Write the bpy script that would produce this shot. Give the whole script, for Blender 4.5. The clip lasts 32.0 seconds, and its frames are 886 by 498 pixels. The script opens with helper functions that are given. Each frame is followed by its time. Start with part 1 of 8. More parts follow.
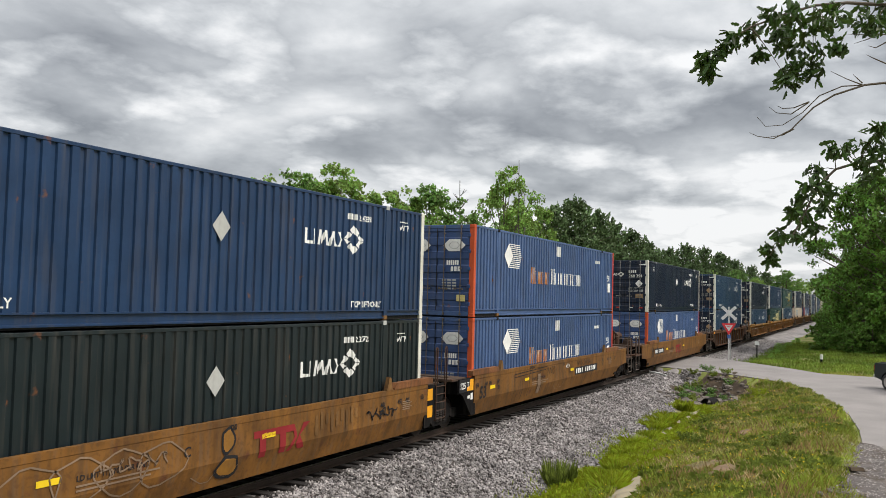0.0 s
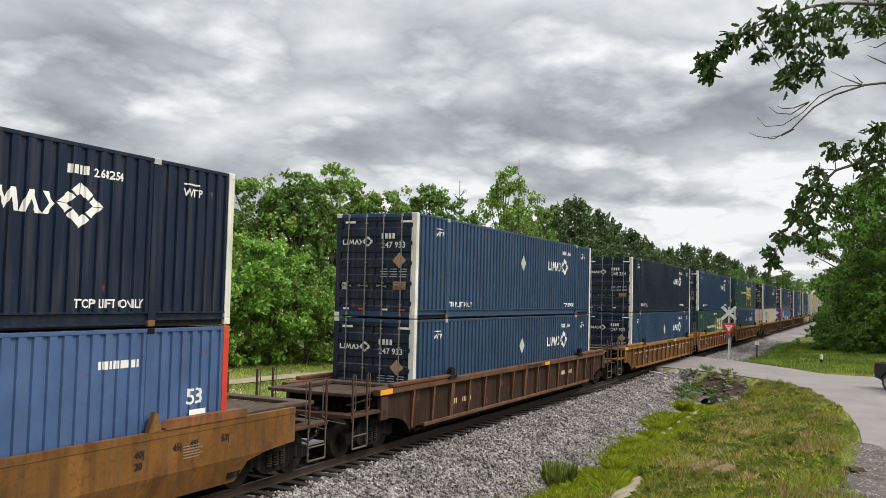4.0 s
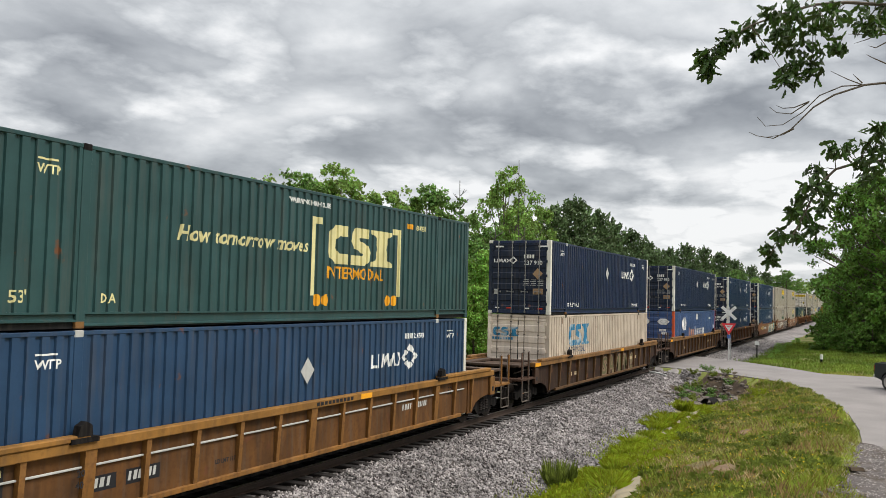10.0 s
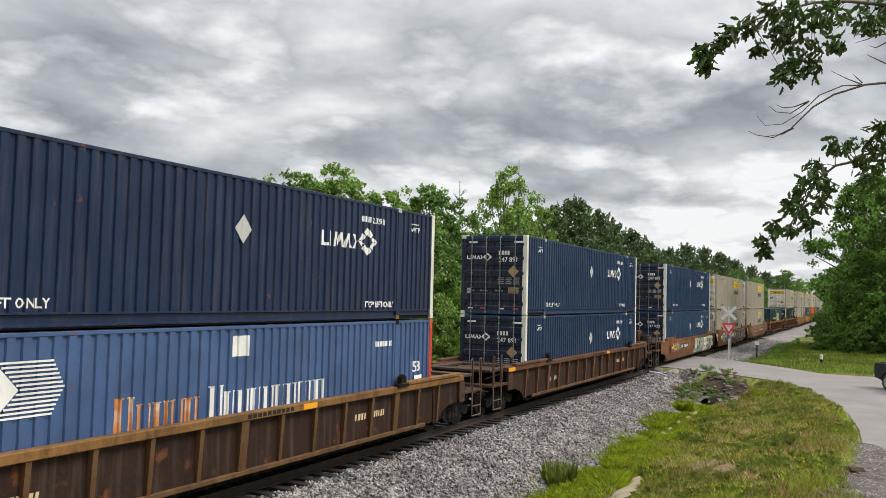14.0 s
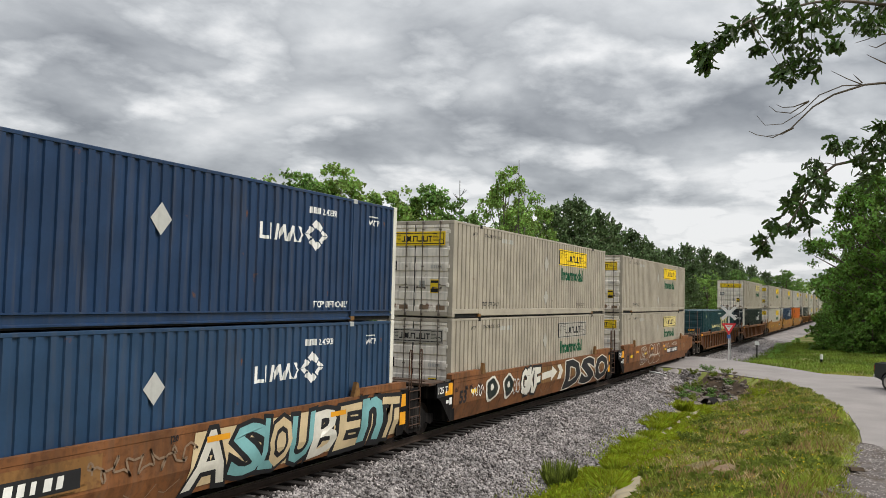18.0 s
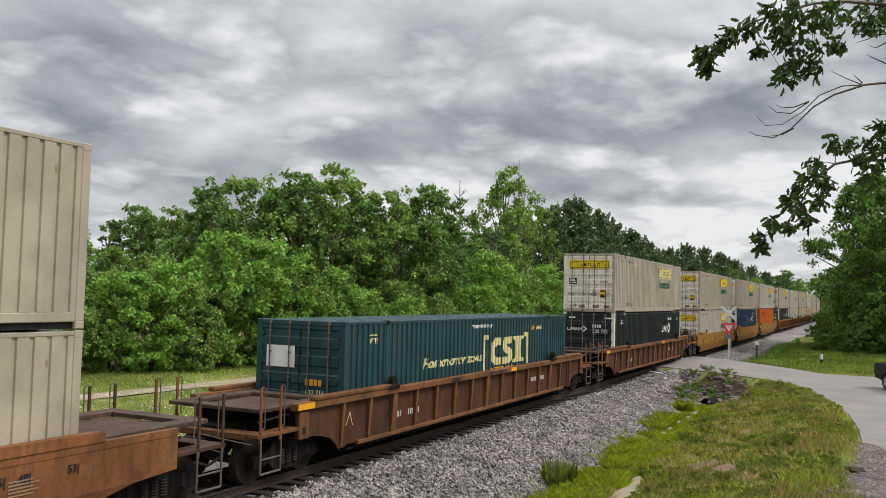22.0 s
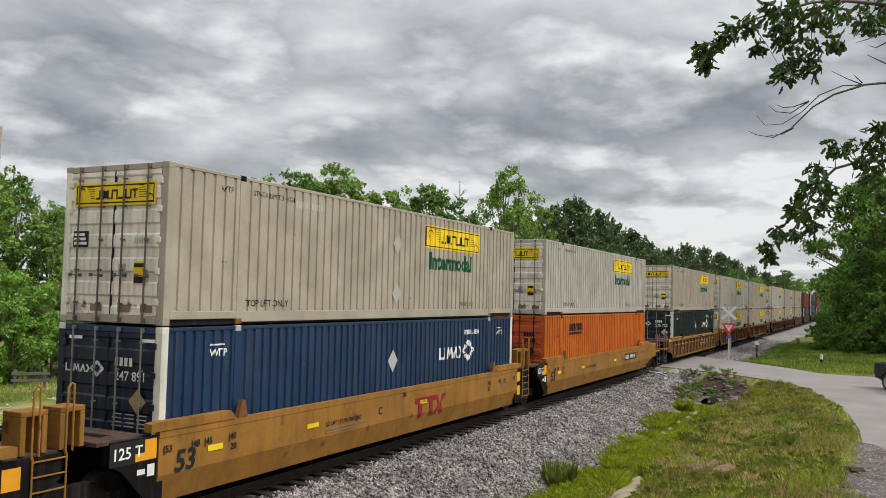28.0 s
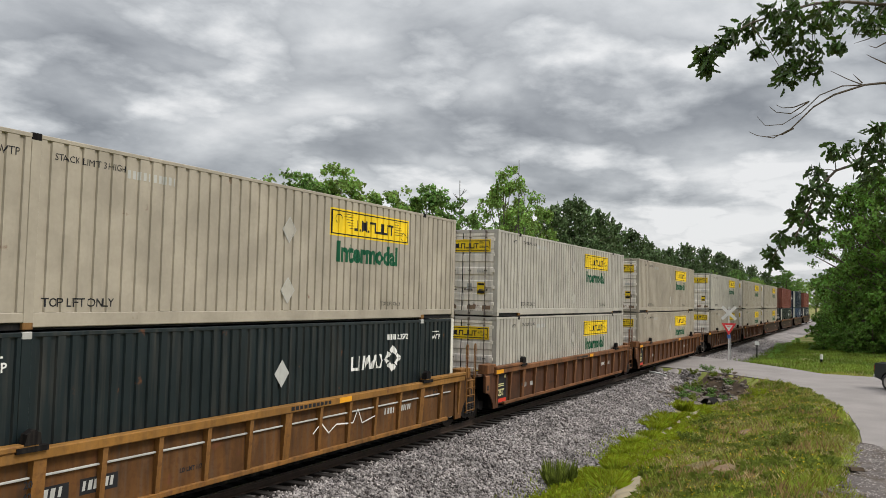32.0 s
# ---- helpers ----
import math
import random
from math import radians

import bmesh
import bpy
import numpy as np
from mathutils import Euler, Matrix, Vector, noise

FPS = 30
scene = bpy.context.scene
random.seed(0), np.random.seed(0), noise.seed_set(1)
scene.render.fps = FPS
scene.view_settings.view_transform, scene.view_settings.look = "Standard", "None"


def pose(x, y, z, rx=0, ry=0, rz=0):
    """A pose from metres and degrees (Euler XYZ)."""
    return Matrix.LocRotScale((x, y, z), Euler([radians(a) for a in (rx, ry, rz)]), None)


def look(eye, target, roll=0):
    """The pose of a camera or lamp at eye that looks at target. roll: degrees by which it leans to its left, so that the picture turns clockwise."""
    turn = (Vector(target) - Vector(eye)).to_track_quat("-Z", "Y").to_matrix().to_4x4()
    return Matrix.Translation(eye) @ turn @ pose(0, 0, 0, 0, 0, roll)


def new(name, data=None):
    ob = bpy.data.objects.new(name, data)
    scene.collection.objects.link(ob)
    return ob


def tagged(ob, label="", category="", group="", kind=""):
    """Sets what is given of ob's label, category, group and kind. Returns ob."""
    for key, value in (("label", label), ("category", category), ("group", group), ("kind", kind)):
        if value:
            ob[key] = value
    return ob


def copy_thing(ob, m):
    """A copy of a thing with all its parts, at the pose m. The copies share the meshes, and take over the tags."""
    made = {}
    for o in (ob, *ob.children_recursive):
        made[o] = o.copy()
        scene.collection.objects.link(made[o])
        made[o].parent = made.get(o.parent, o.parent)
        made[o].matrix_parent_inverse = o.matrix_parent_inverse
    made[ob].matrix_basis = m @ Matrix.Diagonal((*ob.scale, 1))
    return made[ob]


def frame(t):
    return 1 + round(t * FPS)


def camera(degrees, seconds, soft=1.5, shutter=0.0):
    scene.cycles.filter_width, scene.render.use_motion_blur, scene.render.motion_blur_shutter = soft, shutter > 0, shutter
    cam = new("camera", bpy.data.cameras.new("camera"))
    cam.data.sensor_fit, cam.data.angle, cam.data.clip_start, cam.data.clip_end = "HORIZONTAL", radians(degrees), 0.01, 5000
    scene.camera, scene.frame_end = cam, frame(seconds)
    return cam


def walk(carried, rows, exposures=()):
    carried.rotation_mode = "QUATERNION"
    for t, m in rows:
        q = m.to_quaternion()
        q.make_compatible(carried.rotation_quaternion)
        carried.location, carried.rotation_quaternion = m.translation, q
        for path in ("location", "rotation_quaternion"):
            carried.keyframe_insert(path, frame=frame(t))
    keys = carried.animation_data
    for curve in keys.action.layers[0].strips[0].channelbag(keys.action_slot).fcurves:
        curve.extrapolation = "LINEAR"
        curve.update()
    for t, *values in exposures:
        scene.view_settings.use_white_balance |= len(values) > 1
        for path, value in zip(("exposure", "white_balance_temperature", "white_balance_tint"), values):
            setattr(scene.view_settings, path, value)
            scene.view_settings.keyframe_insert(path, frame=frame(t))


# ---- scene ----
# Eye height, heading and tilt of a hand-held camera that stands still beside the line.
cam = camera(55.58, 32.0, soft=0.5)
EYE = Vector((0.0, 0.0, 3.98))
YAW, PITCH, ROLL = radians(26.764), radians(3.161), 1.382
AIM = EYE + Vector((math.cos(YAW) * math.cos(PITCH), math.sin(YAW) * math.cos(PITCH), math.sin(PITCH)))
walk(cam, [(0.0, look(EYE, AIM, ROLL)), (32.0, look(EYE, AIM, ROLL))],
     exposures=[(0.0, 0.06), (15.0, 0.06), (19.0, -0.08), (32.0, -0.12)])

# ---- world and sun ----
SUN_EL, SUN_AZ = radians(50), radians(282)      # azimuth counted from +x towards +y


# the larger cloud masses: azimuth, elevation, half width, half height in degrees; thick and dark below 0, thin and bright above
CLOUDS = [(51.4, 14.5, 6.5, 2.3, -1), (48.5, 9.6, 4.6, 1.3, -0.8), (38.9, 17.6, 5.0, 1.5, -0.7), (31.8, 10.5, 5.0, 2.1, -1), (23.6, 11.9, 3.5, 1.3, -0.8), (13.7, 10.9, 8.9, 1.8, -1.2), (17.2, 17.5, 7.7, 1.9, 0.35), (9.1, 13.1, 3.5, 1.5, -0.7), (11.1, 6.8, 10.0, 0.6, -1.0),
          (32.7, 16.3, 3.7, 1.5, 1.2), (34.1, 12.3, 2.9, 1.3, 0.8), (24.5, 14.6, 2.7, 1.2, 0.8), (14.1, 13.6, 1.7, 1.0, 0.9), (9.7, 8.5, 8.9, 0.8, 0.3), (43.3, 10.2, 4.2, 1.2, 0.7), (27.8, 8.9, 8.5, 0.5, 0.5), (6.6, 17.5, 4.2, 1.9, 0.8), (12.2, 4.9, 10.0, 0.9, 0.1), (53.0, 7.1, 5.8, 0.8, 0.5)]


def make_world():
    w = bpy.data.worlds.new("overcast_sky")
    scene.world = w
    w.use_nodes = True
    nt = w.node_tree
    nt.nodes.clear()
    N, Lk = nt.nodes.new, nt.links.new

    def math_node(op, a, b=None, c=None):
        n = N("ShaderNodeMath")
        n.operation = op
        for i, v in enumerate((a, b, c)):
            if v is None:
                continue
            if isinstance(v, (int, float)):
                n.inputs[i].default_value = v
            else:
                Lk(v, n.inputs[i])
        return n.outputs[0]

    tc = N("ShaderNodeTexCoord")
    sep = N("ShaderNodeSeparateXYZ")
    Lk(tc.outputs["Generated"], sep.inputs[0])
    up = math_node("MAXIMUM", sep.outputs[2], 0.0)
    den = math_node("ADD", up, 0.22)
    comb = N("ShaderNodeCombineXYZ")
    Lk(math_node("DIVIDE", sep.outputs[0], den), comb.inputs[0])
    Lk(math_node("DIVIDE", sep.outputs[1], den), comb.inputs[1])
    mp = N("ShaderNodeMapping")
    mp.inputs["Location"].default_value = (2.15, 1.45, 0.6)
    Lk(comb.outputs[0], mp.inputs[0])
    big = N("ShaderNodeTexNoise")
    big.inputs["Scale"].default_value, big.inputs["Detail"].default_value = 1.2, 9.0
    big.inputs["Roughness"].default_value, big.inputs["Distortion"].default_value = 0.52, 0.35
    Lk(mp.outputs[0], big.inputs["Vector"])
    fine = N("ShaderNodeTexNoise")
    fine.inputs["Scale"].default_value, fine.inputs["Detail"].default_value = 3.6, 8.0
    fine.inputs["Roughness"].default_value = 0.52
    Lk(mp.outputs[0], fine.inputs["Vector"])
    # rounded billows
    puff = math_node("ABSOLUTE", math_node("SUBTRACT", fine.outputs[0], 0.5))
    mixed = math_node("ADD", math_node("MULTIPLY_ADD", big.outputs[0], 0.62, 0.118), math_node("ADD", math_node("MULTIPLY", fine.outputs[0], 0.24), math_node("MULTIPLY", math_node("SUBTRACT", puff, 0.07), 0.5)))
    # ragged outlines for the masses
    rag = N("ShaderNodeTexNoise")
    rag.inputs["Scale"].default_value, rag.inputs["Detail"].default_value, rag.inputs["Roughness"].default_value = 7.0, 6.0, 0.6
    Lk(tc.outputs["Generated"], rag.inputs["Vector"])
    warp = N("ShaderNodeVectorMath")
    warp.operation = "MULTIPLY_ADD"
    warp.inputs[1].default_value = (0.16, 0.16, 0.07)
    Lk(rag.outputs["Color"], warp.inputs[0])
    Lk(tc.outputs["Generated"], warp.inputs[2])
    wsep = N("ShaderNodeSeparateXYZ")
    Lk(warp.outputs[0], wsep.inputs[0])
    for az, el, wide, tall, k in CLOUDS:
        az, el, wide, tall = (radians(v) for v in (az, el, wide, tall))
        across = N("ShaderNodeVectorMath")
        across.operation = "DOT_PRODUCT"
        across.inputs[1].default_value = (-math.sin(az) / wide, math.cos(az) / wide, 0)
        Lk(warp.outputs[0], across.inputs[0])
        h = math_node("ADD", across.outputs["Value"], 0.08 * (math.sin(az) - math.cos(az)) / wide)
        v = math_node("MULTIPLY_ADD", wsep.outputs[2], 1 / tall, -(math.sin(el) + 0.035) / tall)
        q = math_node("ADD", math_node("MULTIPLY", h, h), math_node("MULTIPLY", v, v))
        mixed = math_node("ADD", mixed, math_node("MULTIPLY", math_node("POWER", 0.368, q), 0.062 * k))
    ramp = N("ShaderNodeValToRGB")
    els = ramp.color_ramp.elements
    els[0].position, els[0].color = 0.37, (0.235, 0.250, 0.275, 1)
    els[1].position, els[1].color = 0.62, (0.88, 0.885, 0.89, 1)
    e = els.new(0.46)
    e.color = (0.405, 0.425, 0.45, 1)
    e = els.new(0.535)
    e.color = (0.61, 0.63, 0.65, 1)
    # thinner cloud towards the horizon
    low = math_node("MULTIPLY", math_node("POWER", math_node("SUBTRACT", 1.0, up), 9.0), 0.02)
    Lk(math_node("ADD", mixed, low), ramp.inputs[0])
    # the cloud sheet lets more light through towards the zenith
    gain = math_node("ADD", math_node("MULTIPLY", math_node("POWER", up, 3.0), 3.3), 1.04)
    sky = N("ShaderNodeTexSky")
    sky.sky_type, sky.sun_disc = "NISHITA", False
    sky.sun_elevation, sky.sun_rotation = SUN_EL, math.pi / 2 - SUN_AZ
    lit = N("ShaderNodeVectorMath")
    lit.operation = "SCALE"
    Lk(ramp.outputs[0], lit.inputs[0]), Lk(gain, lit.inputs["Scale"])
    clear = N("ShaderNodeVectorMath")
    clear.operation = "SCALE"
    clear.inputs["Scale"].default_value = 0.10
    Lk(sky.outputs[0], clear.inputs[0])
    mix = N("ShaderNodeMix")
    mix.data_type = "RGBA"
    mix.inputs[0].default_value = 0.93
    Lk(clear.outputs[0], mix.inputs[6]), Lk(lit.outputs[0], mix.inputs[7])
    bg = N("ShaderNodeBackground")
    bg.inputs["Strength"].default_value = 1.0
    Lk(mix.outputs[2], bg.inputs[0])
    out = N("ShaderNodeOutputWorld")
    Lk(bg.outputs[0], out.inputs[0])


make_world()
sun_data = bpy.data.lights.new("sun", "SUN")
sun_data.energy, sun_data.angle, sun_data.color = 3.0, radians(24), (1.0, 0.95, 0.87)
sun = new("sun", sun_data)
SUN_DIR = Vector((math.cos(SUN_AZ) * math.cos(SUN_EL), math.sin(SUN_AZ) * math.cos(SUN_EL), math.sin(SUN_EL)))
sun.matrix_world = look(SUN_DIR * 300, (0, 0, 0))


# ---- materials ----
def mat(name, base, rough=0.6, metal=0.0, vary=0.12, scale=3.0, grain=40.0, bump=0.0, bump_scale=30.0, second=None, second_at=0.62,
        streak=0.0, rust=0.0, translucent=0.0, per_object=0.0, per_island=0.0, hue_island=0.0, spec=0.5, grime=0.0):
    """A surface with colour that varies at two scales, streaks of dirt that run down, flecks of rust and fine relief."""
    m = bpy.data.materials.new(name)
    m.use_nodes = True
    nt = m.node_tree
    N, Lk = nt.nodes.new, nt.links.new
    bs = nt.nodes["Principled BSDF"]
    bs.inputs["Roughness"].default_value, bs.inputs["Metallic"].default_value = rough, metal
    bs.inputs["Specular IOR Level"].default_value = spec
    tc = N("ShaderNodeTexCoord")
    co = tc.outputs["Object"]

    def noise_node(s, detail=5.0, squash=None):
        n = N("ShaderNodeTexNoise")
        n.inputs["Scale"].default_value, n.inputs["Detail"].default_value = s, detail
        src = co
        if squash:
            mp = N("ShaderNodeMapping")
            mp.inputs["Scale"].default_value = squash
            Lk(co, mp.inputs[0])
            src = mp.outputs[0]
        Lk(src, n.inputs["Vector"])
        return n.outputs[0]

    def mixc(fac, a, b, mode="MIX"):
        n = N("ShaderNodeMix")
        n.data_type, n.blend_type = "RGBA", mode
        for sock, v in ((n.inputs[0], fac), (n.inputs[6], a), (n.inputs[7], b)):
            if isinstance(v, (int, float)):
                sock.default_value = v
            elif isinstance(v, tuple):
                sock.default_value = (*v, 1) if len(v) == 3 else v
            else:
                Lk(v, sock)
        return n.outputs[2]

    def ramp(v, lo, hi):
        n = N("ShaderNodeMapRange")
        n.inputs["From Min"].default_value, n.inputs["From Max"].default_value = lo, hi
        Lk(v, n.inputs["Value"])
        return n.outputs[0]

    def scaled(v, k, add=0.0):
        n = N("ShaderNodeMath")
        n.operation = "MULTIPLY_ADD"
        Lk(v, n.inputs[0])
        n.inputs[1].default_value, n.inputs[2].default_value = k, add
        return n.outputs[0]

    col = mixc(ramp(noise_node(scale), 0.35, 0.65), tuple(c * (1 - vary) for c in base), tuple(min(1, c * (1 + vary)) for c in base))
    if grain:
        g = ramp(noise_node(grain, 3.0), 0.3, 0.7)
        col = mixc(scaled(g, vary * 1.2), col, tuple(c * 0.55 for c in base))
    if second:
        col = mixc(ramp(noise_node(scale * 0.6, 6.0), second_at - 0.07, second_at + 0.07), col, second)
    if streak:
        s = ramp(noise_node(1.0, 6.0, (9.0, 9.0, 0.55)), 0.5, 0.75)
        col = mixc(scaled(s, streak), col, (0.10, 0.085, 0.07))
    if rust:
        r = ramp(noise_node(2.3, 9.0), 0.70 - 0.2 * rust, 0.76 - 0.15 * rust)
        col = mixc(r, col, (0.14, 0.055, 0.025))
    if grime:
        # road dirt: broad stains, drips and speckle
        wide = ramp(noise_node(0.8, 9.0), 0.40, 0.66)
        drip = ramp(noise_node(1.0, 7.0, (5.0, 5.0, 0.9)), 0.46, 0.66)
        speck = ramp(noise_node(11.0, 6.0), 0.52, 0.64)
        col = mixc(scaled(wide, 0.75 * grime), col, (0.030, 0.019, 0.013))
        col = mixc(scaled(drip, 0.80 * grime), col, (0.020, 0.014, 0.011))
        col = mixc(scaled(speck, 0.60 * grime), col, (0.060, 0.026, 0.014))
    for amount, kind in ((per_object, "o"), (per_island, "i")):
        if amount:
            if kind == "o":
                rnd = N("ShaderNodeObjectInfo").outputs["Random"]
            else:
                rnd = N("ShaderNodeNewGeometry").outputs["Random Per Island"]
            hs = N("ShaderNodeHueSaturation")
            Lk(scaled(rnd, 2 * amount, 1 - amount), hs.inputs["Value"])
            if hue_island:
                Lk(scaled(rnd, hue_island, 0.5 - hue_island / 2), hs.inputs["Hue"])
            Lk(col, hs.inputs["Color"])
            col = hs.outputs[0]
    Lk(col, bs.inputs["Base Color"])
    if bump:
        b = N("ShaderNodeBump")
        b.inputs["Strength"].default_value, b.inputs["Distance"].default_value = min(1.0, bump), 0.02
        Lk(noise_node(bump_scale, 4.0), b.inputs["Height"])
        Lk(b.outputs[0], bs.inputs["Normal"])
    if translucent:
        tr = N("ShaderNodeBsdfTranslucent")
        Lk(col, tr.inputs[0])
        ms = N("ShaderNodeMixShader")
        ms.inputs[0].default_value = translucent
        out = nt.nodes["Material Output"]
        Lk(bs.outputs[0], ms.inputs[1]), Lk(tr.outputs[0], ms.inputs[2]), Lk(ms.outputs[0], out.inputs[0])
    return m


def paint(name, base, **kw):
    o = dict(rough=0.6, vary=0.14, scale=1.3, grain=14.0, streak=0.28, rust=0.12, bump=0.06, bump_scale=9.0, per_object=0.05, spec=0.14)
    o.update(kw)
    return mat(name, base, **o)


M = {
    "navy": paint("navy_paint", (0.0125, 0.034, 0.084), rough=0.36, spec=0.26),
    "midnight": paint("midnight_blue_paint", (0.0105, 0.021, 0.056), rough=0.36, spec=0.26),
    "steel": paint("steel_blue_paint", (0.020, 0.049, 0.102), rough=0.36, spec=0.26),
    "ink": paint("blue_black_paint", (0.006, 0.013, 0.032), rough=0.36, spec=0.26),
    "charcoal": paint("charcoal_green_paint", (0.011, 0.0175, 0.020), rough=0.36, spec=0.26),
    "royal": paint("royal_blue_paint", (0.056, 0.100, 0.215), rough=0.36, spec=0.26),
    "teal": paint("dark_teal_paint", (0.012, 0.048, 0.058), rough=0.36, spec=0.26),
    "green": paint("bottle_green_paint", (0.022, 0.058, 0.058), rough=0.36, spec=0.26),
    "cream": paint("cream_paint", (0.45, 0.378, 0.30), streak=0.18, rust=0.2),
    # Cream and white door paints are raised to offset weak light on the ends.
    "cream_door": paint("brightened_cream_door_paint", (0.68, 0.58, 0.48), streak=0.25, rust=0.25),
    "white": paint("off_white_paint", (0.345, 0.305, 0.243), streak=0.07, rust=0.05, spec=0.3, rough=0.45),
    # real streaks and rust, over a white lifted for the dim door end
    "white_door_brightened": paint("rust_stained_brightened_white", (0.74, 0.68, 0.60), streak=0.40, rust=0.32),
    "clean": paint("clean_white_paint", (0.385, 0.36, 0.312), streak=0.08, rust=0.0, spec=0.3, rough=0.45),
    "orange": paint("orange_paint", (0.44, 0.100, 0.009), streak=0.35),
    "vermilion": paint("red_orange_paint", (0.50, 0.085, 0.03)),
    "red": paint("faded_red_paint", (0.20, 0.065, 0.045), grime=0.4),
    # royal blue with the shade of the door end mixed in
    "royal_shaded": paint("shaded_royal_blue_paint", (0.040, 0.074, 0.180), rough=0.36, spec=0.26),
    # near black: shade of the gap under a box, as colour
    "gap_shade": paint("shaded_underside", (0.012, 0.012, 0.013), rust=0.0),
    # Ribbed wagons: sheets darkened for dirt and recess shade, ribs lightened as if lit.
    "sheet_red": paint("wagon_sheet_rust_shaded", (0.090, 0.036, 0.018), streak=0.5, rust=0.5, grime=0.60),
    "rib_red_lit": paint("wagon_rib_rust_lit", (0.195, 0.083, 0.034), streak=0.3, rust=0.3, grime=0.55),
    "rib_amber": paint("wagon_rib_amber_lit", (0.25, 0.115, 0.030), streak=0.35, rust=0.4, grime=0.50),
    "rib_brown": paint("wagon_rib_brown_lit", (0.145, 0.068, 0.036), streak=0.35, rust=0.4, grime=0.55),
    "post_white": paint("post_white_paint", (0.66, 0.64, 0.56), rust=0.05),
    "mark_white": paint("marking_white", (0.74, 0.73, 0.70), streak=0.1, rust=0.0),
    "mark_grey": paint("faded_marking_grey", (0.42, 0.42, 0.40), streak=0.2, rust=0.1),
    "mark_cream": paint("marking_cream", (0.62, 0.56, 0.28), streak=0.15, rust=0.0),
    "mark_black": paint("marking_black", (0.02, 0.02, 0.022), streak=0.0, rust=0.0),
    "mark_red": paint("marking_red", (0.55, 0.05, 0.03), streak=0.1, rust=0.0),
    "mark_yellow": paint("marking_yellow", (0.78, 0.54, 0.02), streak=0.08, rust=0.0),
    "mark_green": paint("marking_green", (0.008, 0.078, 0.036), streak=0.0, rust=0.0),
    "mark_sky": paint("marking_worn_blue", (0.035, 0.19, 0.33), streak=0.0, second=(0.40, 0.47, 0.50), second_at=0.58, scale=4.0, rust=0.0),
    "mark_pale": paint("marking_pale_yellow", (0.66, 0.56, 0.24), streak=0.1, rust=0.0),
    "mark_ink": paint("marking_dark_blue", (0.03, 0.06, 0.11), streak=0.0, rust=0.0, second=(0.3, 0.33, 0.36), second_at=0.6, scale=4.0),
    "mark_orange": paint("faded_orange_marking", (0.50, 0.20, 0.07), streak=0.1, rust=0.0, second=(0.62, 0.5, 0.4), second_at=0.55, scale=2.5),
    "owner_red": paint("owner_mark_red", (0.22, 0.022, 0.025), streak=0.0, rust=0.0),
    "spray_olive": paint("spray_olive", (0.105, 0.10, 0.045), streak=0.1, rust=0.0),
    "spray_white": paint("spray_white", (0.60, 0.57, 0.50), streak=0.1, rust=0.0),
    "spray_cream": paint("spray_cream", (0.55, 0.43, 0.26), streak=0.1, rust=0.0),
    "mark_brown": paint("placard_brown", (0.22, 0.15, 0.10), streak=0.1, rust=0.0),
    "mark_tan": paint("weathered_placard_tan", (0.36, 0.235, 0.13), streak=0.2, rust=0.1),
    "mark_amber": paint("marking_amber", (0.72, 0.32, 0.02), streak=0.1, rust=0.0),
    "spray_grey": paint("spray_grey", (0.45, 0.44, 0.42), streak=0.1, rust=0.0),
    "spray_teal": paint("spray_teal", (0.17, 0.36, 0.37), streak=0.1, rust=0.0),
    "yellow": paint("wagon_yellow_paint", (0.300, 0.142, 0.028), streak=0.35, rust=0.25, grime=0.22),
    "amber": paint("wagon_weathered_amber_shaded", (0.135, 0.060, 0.019), streak=0.5, rust=0.35, grime=0.55),
    "brown": paint("wagon_brown_shaded", (0.030, 0.015, 0.011), streak=0.5, rust=0.45, grime=0.60),
    "rustred": paint("wagon_rust_red_paint", (0.215, 0.088, 0.034), streak=0.4, rust=0.4, grime=0.50),
    "chord": paint("wagon_chord_worn_paint", (0.225, 0.115, 0.040), streak=0.2, rust=0.4, grime=0.50),
    "chord_amber": paint("wagon_chord_amber_paint", (0.27, 0.132, 0.033), streak=0.2, rust=0.2, grime=0.30),
    # near-black base with thin dirt streaks, for bogies, sills and end plates
    "dark": paint("near_black_steel", (0.006, 0.005, 0.005), rough=0.9, rust=0.0, spec=0.15),
    "deck": paint("walkway_steel", (0.085, 0.058, 0.043), rough=0.7, rust=0.3, grime=0.60),
    "rod_grey": paint("galvanised_lock_rod", (0.20, 0.20, 0.19), rough=0.45, rust=0.1),
    "ochre": paint("wagon_dirty_ochre_paint", (0.205, 0.092, 0.022), streak=0.5, rust=0.35, grime=0.50),
    "umber": paint("wagon_umber_shaded", (0.030, 0.015, 0.011), streak=0.5, rust=0.45, grime=0.60),
    "rib_umber": paint("wagon_rib_umber_lit", (0.125, 0.066, 0.028), streak=0.35, rust=0.4, grime=0.50),
    "chord_brown": paint("wagon_chord_brown_paint", (0.135, 0.062, 0.032), streak=0.3, rust=0.4, grime=0.50),
    "end_brown": paint("grimy_platform_brown", (0.075, 0.040, 0.026), streak=0.4, rust=0.3, grime=0.5),
    "rod": paint("lock_rod_steel", (0.115, 0.095, 0.080), rough=0.5, rust=0.3),
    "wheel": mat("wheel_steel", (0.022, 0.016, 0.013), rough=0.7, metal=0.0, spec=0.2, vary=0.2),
    "tread": mat("polished_tread", (0.55, 0.53, 0.5), rough=0.3, metal=1.0, vary=0.1),
}


